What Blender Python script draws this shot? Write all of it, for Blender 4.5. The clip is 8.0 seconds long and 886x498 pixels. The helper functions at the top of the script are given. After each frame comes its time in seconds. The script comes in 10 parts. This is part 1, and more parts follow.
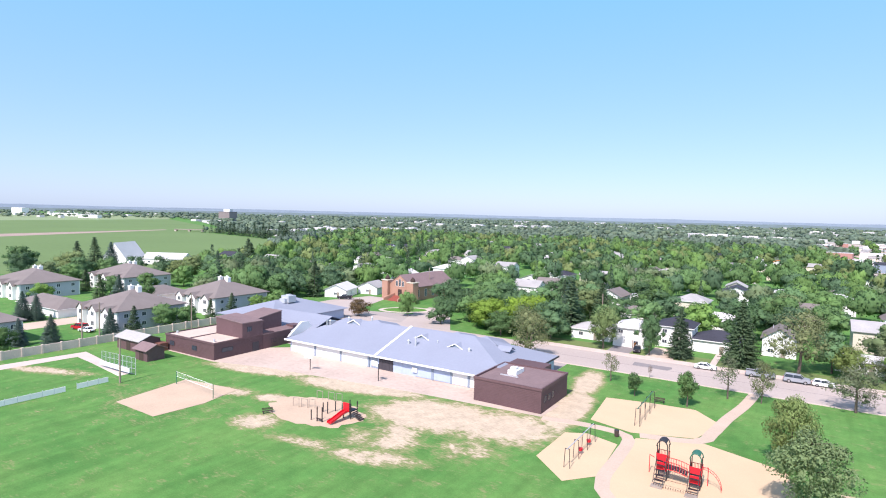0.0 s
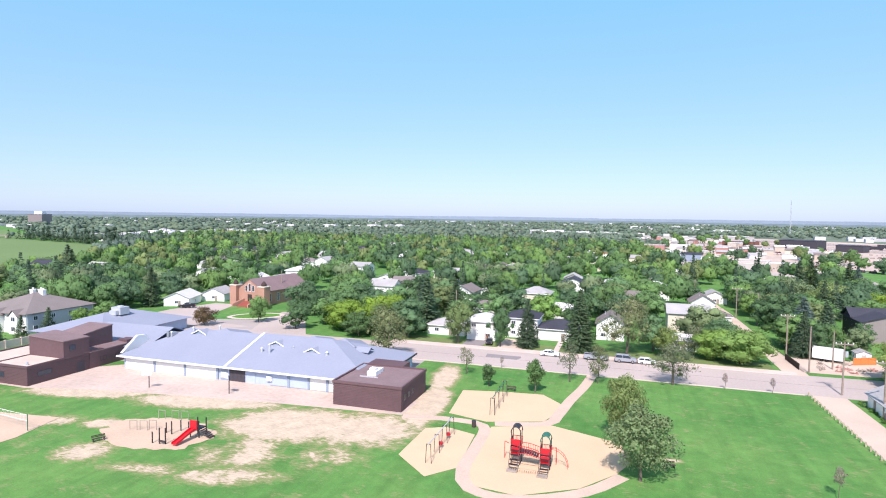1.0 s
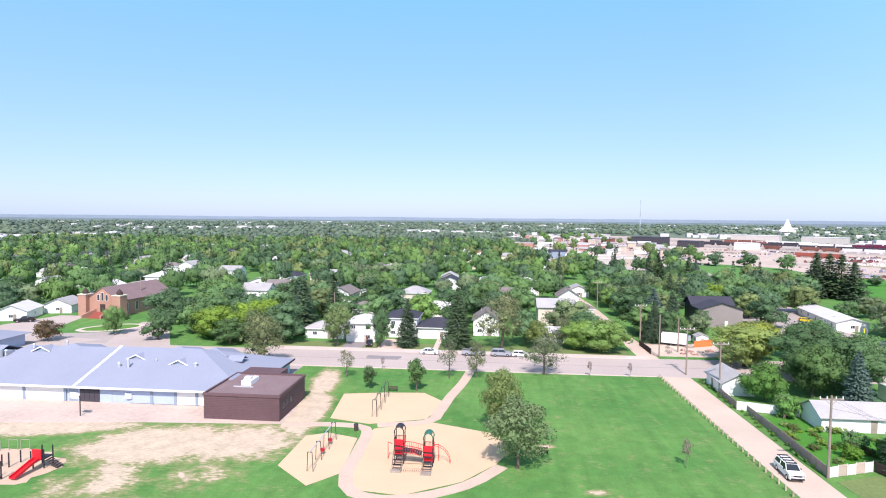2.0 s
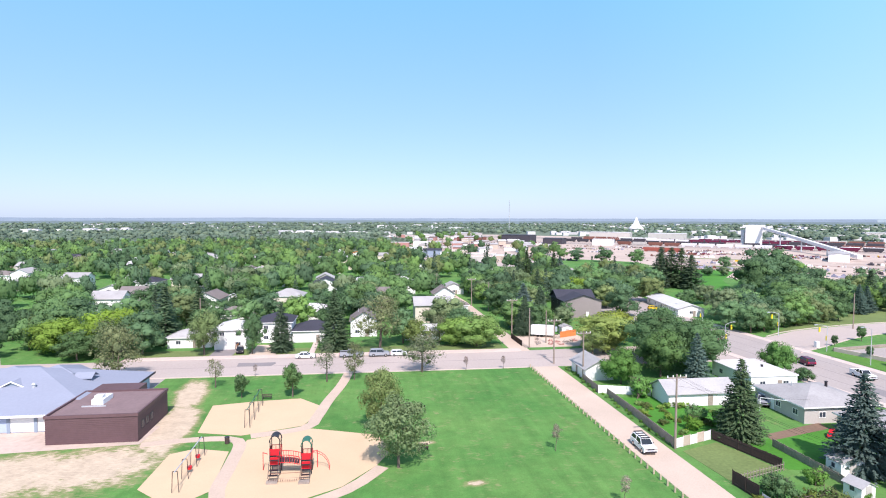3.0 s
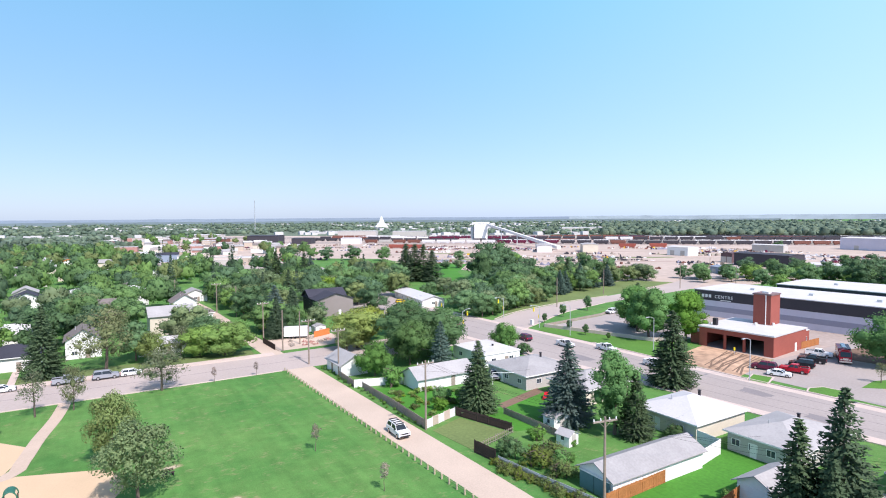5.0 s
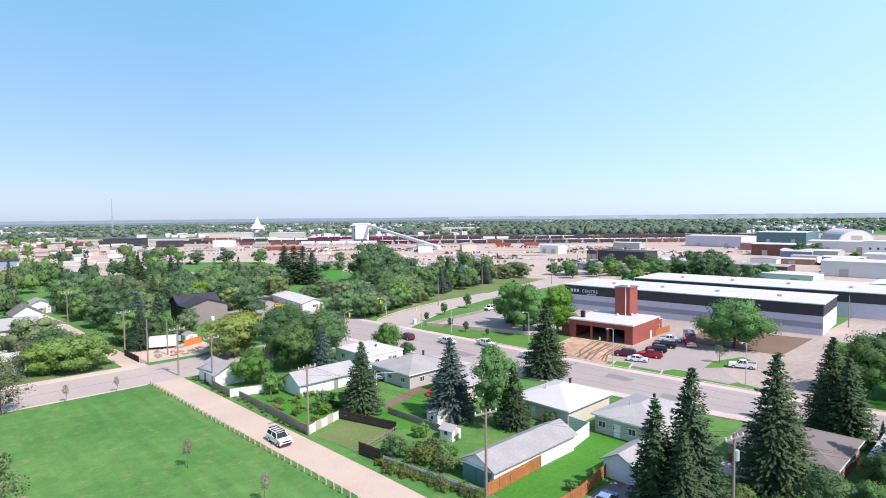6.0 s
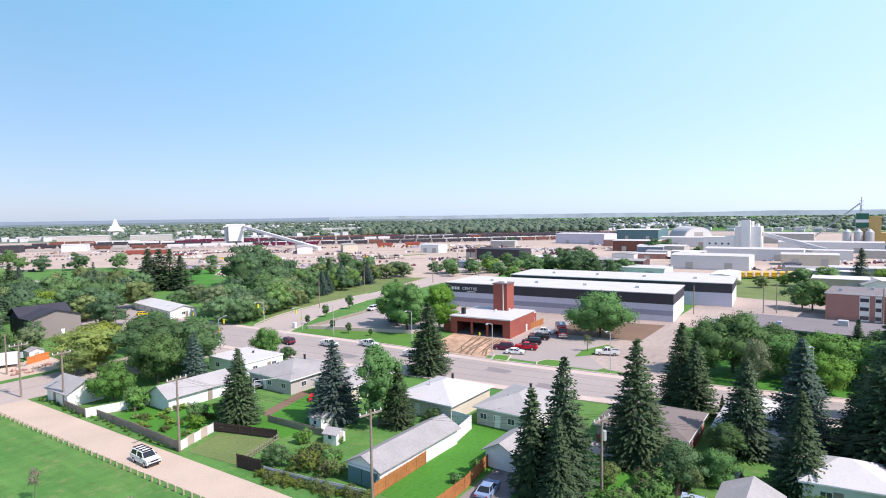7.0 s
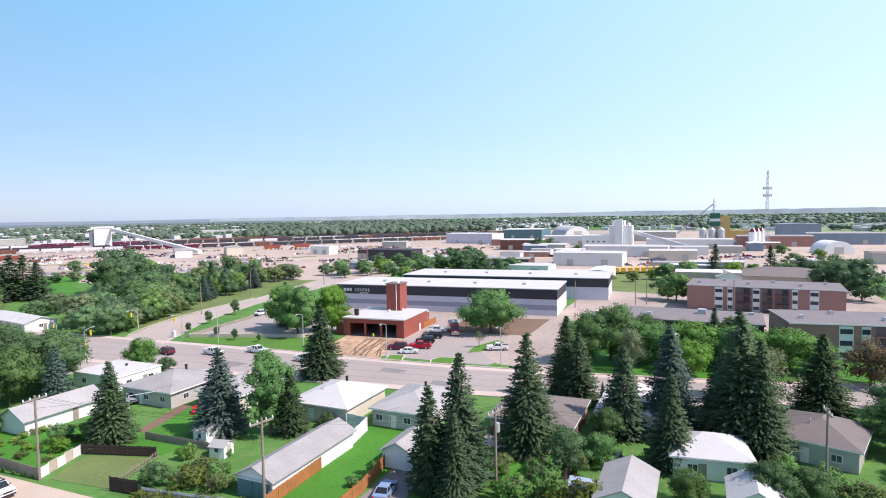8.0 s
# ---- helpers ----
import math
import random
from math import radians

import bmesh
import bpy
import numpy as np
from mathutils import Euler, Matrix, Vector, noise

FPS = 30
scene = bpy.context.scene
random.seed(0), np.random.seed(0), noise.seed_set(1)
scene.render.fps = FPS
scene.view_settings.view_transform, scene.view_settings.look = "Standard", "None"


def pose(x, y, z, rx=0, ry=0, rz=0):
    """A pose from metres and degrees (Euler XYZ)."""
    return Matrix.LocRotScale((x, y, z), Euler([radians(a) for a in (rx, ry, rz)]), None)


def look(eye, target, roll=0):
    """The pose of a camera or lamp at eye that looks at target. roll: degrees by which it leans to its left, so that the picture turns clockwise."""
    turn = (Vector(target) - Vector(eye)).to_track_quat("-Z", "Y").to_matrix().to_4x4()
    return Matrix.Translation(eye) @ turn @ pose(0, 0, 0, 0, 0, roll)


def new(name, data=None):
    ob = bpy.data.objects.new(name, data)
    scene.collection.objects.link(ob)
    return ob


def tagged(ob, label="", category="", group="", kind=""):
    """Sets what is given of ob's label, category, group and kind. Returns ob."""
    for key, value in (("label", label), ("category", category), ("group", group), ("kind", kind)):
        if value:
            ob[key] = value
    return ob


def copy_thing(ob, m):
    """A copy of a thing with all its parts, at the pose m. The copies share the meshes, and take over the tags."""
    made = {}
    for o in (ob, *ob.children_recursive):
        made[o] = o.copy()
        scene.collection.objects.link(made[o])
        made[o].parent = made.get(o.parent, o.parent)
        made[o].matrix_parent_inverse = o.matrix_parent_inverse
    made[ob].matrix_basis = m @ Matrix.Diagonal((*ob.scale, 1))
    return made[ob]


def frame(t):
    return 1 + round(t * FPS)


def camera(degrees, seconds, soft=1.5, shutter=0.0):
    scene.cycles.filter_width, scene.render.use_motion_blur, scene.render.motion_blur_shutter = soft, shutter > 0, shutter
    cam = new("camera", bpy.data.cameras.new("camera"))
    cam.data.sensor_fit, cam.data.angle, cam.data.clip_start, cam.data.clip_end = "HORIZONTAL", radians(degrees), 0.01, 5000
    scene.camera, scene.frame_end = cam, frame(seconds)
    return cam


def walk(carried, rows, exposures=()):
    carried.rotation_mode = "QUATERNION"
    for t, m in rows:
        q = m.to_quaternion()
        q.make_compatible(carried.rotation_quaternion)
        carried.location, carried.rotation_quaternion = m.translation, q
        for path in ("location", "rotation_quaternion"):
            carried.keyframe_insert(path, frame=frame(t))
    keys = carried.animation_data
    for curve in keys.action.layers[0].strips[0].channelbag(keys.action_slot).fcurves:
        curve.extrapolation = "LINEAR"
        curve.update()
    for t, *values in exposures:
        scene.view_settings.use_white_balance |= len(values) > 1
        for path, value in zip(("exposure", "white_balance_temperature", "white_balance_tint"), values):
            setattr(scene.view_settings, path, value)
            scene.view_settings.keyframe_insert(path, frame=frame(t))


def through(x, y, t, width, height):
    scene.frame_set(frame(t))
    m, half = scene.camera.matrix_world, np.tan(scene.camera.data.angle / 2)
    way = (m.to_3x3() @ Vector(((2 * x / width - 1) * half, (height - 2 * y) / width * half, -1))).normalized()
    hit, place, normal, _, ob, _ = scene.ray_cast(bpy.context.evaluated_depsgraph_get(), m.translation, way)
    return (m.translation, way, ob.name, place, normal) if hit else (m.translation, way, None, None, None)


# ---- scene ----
cam = camera(75.1, 8.0, soft=1.05)
PATH = [
    (0.0, pose(0.00, -0.00, 34.00, 86.48, -1.38, 32.00)),
    (0.5, pose(-0.23, 0.17, 34.05, 86.58, -1.05, 24.89)),
    (1.0, pose(-0.56, 0.22, 34.13, 86.69, -0.77, 17.50)),
    (1.5, pose(-0.84, 0.18, 34.23, 86.75, -0.63, 11.27)),
    (3.0, pose(-1.12, 0.67, 34.09, 86.90, -0.13, -7.04)),
    (3.5, pose(-1.24, 0.74, 34.02, 86.93, 0.03, -13.34)),
    (4.0, pose(-1.41, 0.83, 33.95, 86.95, 0.15, -19.59)),
    (4.5, pose(-1.57, 0.86, 33.99, 86.88, 0.34, -25.72)),
    (6.0, pose(-1.81, 0.81, 33.85, 86.79, 0.56, -43.45)),
    (6.5, pose(-1.86, 0.78, 33.77, 86.78, 0.80, -49.42)),
    (7.0, pose(-1.84, 0.89, 33.76, 86.66, 0.81, -55.22)),
    (7.5, pose(-1.79, 1.07, 33.72, 86.60, 0.87, -60.77)),
    (8.0, pose(-1.85, 1.30, 33.55, 86.58, 0.99, -66.03)),
]
walk(cam, PATH, [(0.0, 0.42, 6460, 22), (3.6, 0.37, 6400, 21), (4.6, 0.31, 6380, 20), (6.0, 0.23, 6480, 20), (8.0, 0.19, 6640, 21)])

# ---- daylight ----
SUN_ELEV, SUN_FROM = 49.0, (0.06, -0.998)
world = bpy.data.worlds.new("daylight")
scene.world = world
world.use_nodes = True
wn = world.node_tree.nodes
sky = wn.new("ShaderNodeTexSky")
sky.sky_type, sky.sun_disc = "NISHITA", False
sky.sun_elevation = radians(SUN_ELEV)
sky.sun_rotation = math.atan2(SUN_FROM[0], SUN_FROM[1])
sky.air_density, sky.dust_density, sky.ozone_density, sky.altitude = 1.0, 0.45, 2.5, 0
wn["Background"].inputs["Strength"].default_value = 0.05
world.node_tree.links.new(sky.outputs[0], wn["Background"].inputs["Color"])
# thin bright summer haze that lies over the whole sky and whitens towards the horizon and towards the sun
veil, both = wn.new("ShaderNodeBackground"), wn.new("ShaderNodeAddShader")
glow = wn.new("ShaderNodeMapRange")
place, height, tone = wn.new("ShaderNodeTexCoord"), wn.new("ShaderNodeSeparateXYZ"), wn.new("ShaderNodeValToRGB")
tone.color_ramp.elements[0].color, tone.color_ramp.elements[1].color = (0.205, 0.325, 0.49, 1), (0.05, 0.085, 0.17, 1)
tone.color_ramp.elements.new(0.42).color = (0.105, 0.368, 0.52, 1)
tone.color_ramp.elements.new(0.6).color = (0.075, 0.15, 0.27, 1)
glow.inputs[1].default_value, glow.inputs[2].default_value, glow.inputs[3].default_value, glow.inputs[4].default_value = 0.6, -0.9, 1.0, 2.2
side, warm = wn.new("ShaderNodeMapRange"), wn.new("ShaderNodeMix")
side.inputs[1].default_value, side.inputs[2].default_value, side.inputs[3].default_value, side.inputs[4].default_value = 0.4, -0.9, 0.0, 0.9
warm.data_type = "RGBA"
warm.inputs["B"].default_value = (0.26, 0.345, 0.44, 1)
toward = wn.new("ShaderNodeVectorMath")
toward.operation = "DOT_PRODUCT"
toward.inputs[1].default_value = (-0.5, 0.85, 0)
for a, b in ((place.outputs["Generated"], toward.inputs[0]), (toward.outputs["Value"], side.inputs[0]), (side.outputs[0], warm.inputs["Factor"]), (tone.outputs[0], warm.inputs["A"]), (warm.outputs["Result"], veil.inputs["Color"]), (place.outputs["Generated"], height.inputs[0]), (height.outputs["Z"], tone.inputs[0]), (toward.outputs["Value"], glow.inputs[0]), (glow.outputs[0], veil.inputs["Strength"])):
    world.node_tree.links.new(a, b)
world.node_tree.links.new(wn["Background"].outputs[0], both.inputs[0])
world.node_tree.links.new(veil.outputs[0], both.inputs[1])
world.node_tree.links.new(both.outputs[0], wn["World Output"].inputs["Surface"])
sun = new("sun", bpy.data.lights.new("sun", "SUN"))
sun.data.energy, sun.data.angle, sun.data.color = 4.7, radians(0.53), (1.0, 0.955, 0.88)
sun.matrix_world = look((SUN_FROM[0] * 100, SUN_FROM[1] * 100, 100 * math.tan(radians(SUN_ELEV))), (0, 0, 0))


# ---- materials ----
def links_of(m):
    return m.node_tree.nodes, m.node_tree.links


def mat(name, col, rough=0.8, var=0.18, fine=6.0, coarse=0.25, bump=0.0, metal=0.0, tint=0.0, spec=0.3):
    """A surface with grain at two scales, optional relief and a change of tone from thing to thing."""
    m = bpy.data.materials.new(name)
    m.use_nodes = True
    n, l = links_of(m)
    b = n["Principled BSDF"]
    b.inputs["Roughness"].default_value, b.inputs["Metallic"].default_value = rough, metal
    b.inputs["Specular IOR Level"].default_value = spec
    tc = n.new("ShaderNodeNewGeometry")
    a1, a2 = n.new("ShaderNodeTexNoise"), n.new("ShaderNodeTexNoise")
    for t, s in ((a1, fine), (a2, coarse)):
        t.inputs["Scale"].default_value, t.inputs["Detail"].default_value = s, 4.0
        l.new(tc.outputs["Position"], t.inputs["Vector"])
    add = n.new("ShaderNodeMath")
    add.operation = "ADD"
    l.new(a1.outputs[0], add.inputs[0])
    l.new(a2.outputs[0], add.inputs[1])
    last = add
    if tint:
        info, mul, add2 = n.new("ShaderNodeObjectInfo"), n.new("ShaderNodeMath"), n.new("ShaderNodeMath")
        mul.operation, add2.operation = "MULTIPLY_ADD", "ADD"
        mul.inputs[1].default_value, mul.inputs[2].default_value = tint * 2, -tint
        l.new(info.outputs["Random"], mul.inputs[0])
        l.new(add.outputs[0], add2.inputs[0])
        l.new(mul.outputs[0], add2.inputs[1])
        last = add2
    rng = n.new("ShaderNodeMapRange")
    rng.inputs[1].default_value, rng.inputs[2].default_value = 0.6, 1.4
    rng.inputs[3].default_value, rng.inputs[4].default_value = 1 - var, 1 + var
    l.new(last.outputs[0], rng.inputs[0])
    mix = n.new("ShaderNodeVectorMath")
    mix.operation = "SCALE"
    mix.inputs[0].default_value = col
    l.new(rng.outputs[0], mix.inputs["Scale"])
    l.new(mix.outputs[0], b.inputs["Base Color"])
    if bump:
        bp = n.new("ShaderNodeBump")
        bp.inputs["Strength"].default_value, bp.inputs["Distance"].default_value = bump, 0.05
        l.new(a1.outputs[0], bp.inputs["Height"])
        l.new(bp.outputs[0], b.inputs["Normal"])
    return m


def leaf_mat(name, col, through=0.28, spread=0.12):
    """Foliage: each leaf clump has its own tone, each plant its own tint, and light passes through."""
    m = bpy.data.materials.new(name)
    m.use_nodes = True
    n, l = links_of(m)
    b, out = n["Principled BSDF"], n["Material Output"]
    geo, info = n.new("ShaderNodeNewGeometry"), n.new("ShaderNodeObjectInfo")
    hsv = n.new("ShaderNodeHueSaturation")
    hsv.inputs["Color"].default_value = (*col, 1)
    for src, dst, lo, hi in ((geo.outputs["Random Per Island"], "Value", 1 - spread, 1 + spread), (info.outputs["Random"], "Hue", 0.482, 0.512), (info.outputs["Random"], "Saturation", 1.1, 0.85)):
        r = n.new("ShaderNodeMapRange")
        r.inputs[3].default_value, r.inputs[4].default_value = lo, hi
        l.new(src, r.inputs[0])
        l.new(r.outputs[0], hsv.inputs[dst])
    spot, lev, tone = n.new("ShaderNodeTexNoise"), n.new("ShaderNodeMapRange"), n.new("ShaderNodeVectorMath")
    spot.inputs["Scale"].default_value, spot.inputs["Detail"].default_value = 0.075, 2.0
    l.new(geo.outputs["Position"], spot.inputs["Vector"])
    lev.inputs[1].default_value, lev.inputs[2].default_value, lev.inputs[3].default_value, lev.inputs[4].default_value = 0.34, 0.66, 0.78, 1.22
    l.new(spot.outputs[0], lev.inputs[0])
    tone.operation = "SCALE"
    l.new(hsv.outputs[0], tone.inputs[0])
    l.new(lev.outputs[0], tone.inputs["Scale"])
    b.inputs["Roughness"].default_value, b.inputs["Specular IOR Level"].default_value = 0.75, 0.12
    tr, mx = n.new("ShaderNodeBsdfTranslucent"), n.new("ShaderNodeMixShader")
    mx.inputs[0].default_value = through
    l.new(tone.outputs[0], b.inputs["Base Color"])
    l.new(tone.outputs[0], tr.inputs["Color"])
    l.new(b.outputs[0], mx.inputs[1])
    l.new(tr.outputs[0], mx.inputs[2])
    l.new(mx.outputs[0], out.inputs["Surface"])
    return m


def patchy(name, deep, light, thin_col, earth_col, patches, soft=0.55):
    """Mown grass that shifts between two greens, worn thin and then to bare earth in oval patches (x, y, half length, half width, turn, strength) with ragged edges."""
    m = bpy.data.materials.new(name)
    m.use_nodes = True
    n, l = links_of(m)
    b = n["Principled BSDF"]
    b.inputs["Roughness"].default_value, b.inputs["Specular IOR Level"].default_value = 0.95, 0.15
    geo = n.new("ShaderNodeNewGeometry")

    def noise_at(scale, detail, rough=0.6, stretch=None, turn=0):
        t = n.new("ShaderNodeTexNoise")
        t.inputs["Scale"].default_value, t.inputs["Detail"].default_value, t.inputs["Roughness"].default_value = scale, detail, rough
        if stretch:
            lay = n.new("ShaderNodeMapping")
            lay.inputs["Rotation"].default_value, lay.inputs["Scale"].default_value = (0, 0, radians(turn)), (*stretch, 1)
            l.new(geo.outputs["Position"], lay.inputs["Vector"])
            l.new(lay.outputs[0], t.inputs["Vector"])
        else:
            l.new(geo.outputs["Position"], t.inputs["Vector"])
        return t.outputs[0]

    def span(src, a0, a1, b0=0.0, b1=1.0):
        r = n.new("ShaderNodeMapRange")
        r.inputs[1].default_value, r.inputs[2].default_value, r.inputs[3].default_value, r.inputs[4].default_value = a0, a1, b0, b1
        l.new(src, r.inputs[0])
        return r.outputs[0]

    def calc(op, a, c):
        q = n.new("ShaderNodeMath")
        q.operation = op
        for i, v in enumerate((a, c)):
            if isinstance(v, (int, float)):
                q.inputs[i].default_value = v
            else:
                l.new(v, q.inputs[i])
        return q.outputs[0]

    def blend(fac, a, c):
        q = n.new("ShaderNodeMix")
        q.data_type = "RGBA"
        l.new(fac, q.inputs["Factor"])
        for key, v in (("A", a), ("B", c)):
            if isinstance(v, tuple):
                q.inputs[key].default_value = (*v, 1)
            else:
                l.new(v, q.inputs[key])
        return q.outputs["Result"]

    def scaled(col, fac):
        q = n.new("ShaderNodeVectorMath")
        q.operation = "SCALE"
        l.new(col, q.inputs[0])
        l.new(fac, q.inputs["Scale"])
        return q.outputs[0]

    total = None
    for x, y, half_l, half_w, turn, force in patches:
        mp, ln = n.new("ShaderNodeMapping"), n.new("ShaderNodeVectorMath")
        mp.vector_type = "TEXTURE"
        mp.inputs["Location"].default_value, mp.inputs["Rotation"].default_value, mp.inputs["Scale"].default_value = (x, y, 0), (0, 0, radians(turn)), (half_l, half_w, 1e6)
        l.new(geo.outputs["Position"], mp.inputs["Vector"])
        ln.operation = "LENGTH"
        l.new(mp.outputs[0], ln.inputs[0])
        worn = span(ln.outputs["Value"], 1 - soft, 1 + soft, force, 0.0)
        total = worn if total is None else calc("MAXIMUM", total, worn)
    fine = noise_at(5.0, 4.0)
    ragged = calc("ADD", calc("MULTIPLY", noise_at(0.33, 9.0, 0.66), 2.0), calc("MULTIPLY", noise_at(1.5, 8.0, 0.68, (0.6, 1.6), 28), 1.7))
    wear = calc("ADD", total, calc("SUBTRACT", ragged, 1.85))
    grass = blend(span(noise_at(0.06, 5.0, 0.62), 0.36, 0.66), deep, light)
    grass = scaled(grass, span(noise_at(1.0, 5.0, 0.6, (0.45, 0.04), -24), 0.32, 0.68, 0.88, 1.12))
    grass = scaled(grass, span(noise_at(0.45, 6.0, 0.7), 0.3, 0.7, 0.84, 1.14))
    grass = scaled(grass, span(fine, 0.3, 0.7, 0.88, 1.12))
    col = blend(span(wear, 0.14, 0.6, 0.0, 0.92), grass, thin_col)
    earth = scaled(blend(span(noise_at(0.5, 6.0), 0.35, 0.65), earth_col, tuple(v * 0.8 for v in earth_col)), span(noise_at(2.5, 6.0, 0.7, (0.5, 1.5), 28), 0.3, 0.7, 0.8, 1.2))
    col = blend(span(wear, 0.55, 0.85), col, earth)
    l.new(col, b.inputs["Base Color"])
    bp = n.new("ShaderNodeBump")
    bp.inputs["Strength"].default_value, bp.inputs["Distance"].default_value = 0.5, 0.06
    l.new(fine, bp.inputs["Height"])
    l.new(bp.outputs[0], b.inputs["Normal"])
    return m


def glass_mat(name, col=(0.02, 0.025, 0.03), rough=0.06):
    m = bpy.data.materials.new(name)
    m.use_nodes = True
    b = m.node_tree.nodes["Principled BSDF"]
    b.inputs["Base Color"].default_value, b.inputs["Roughness"].default_value = (*col, 1), rough
    b.inputs["Specular IOR Level"].default_value = 0.6
    return m


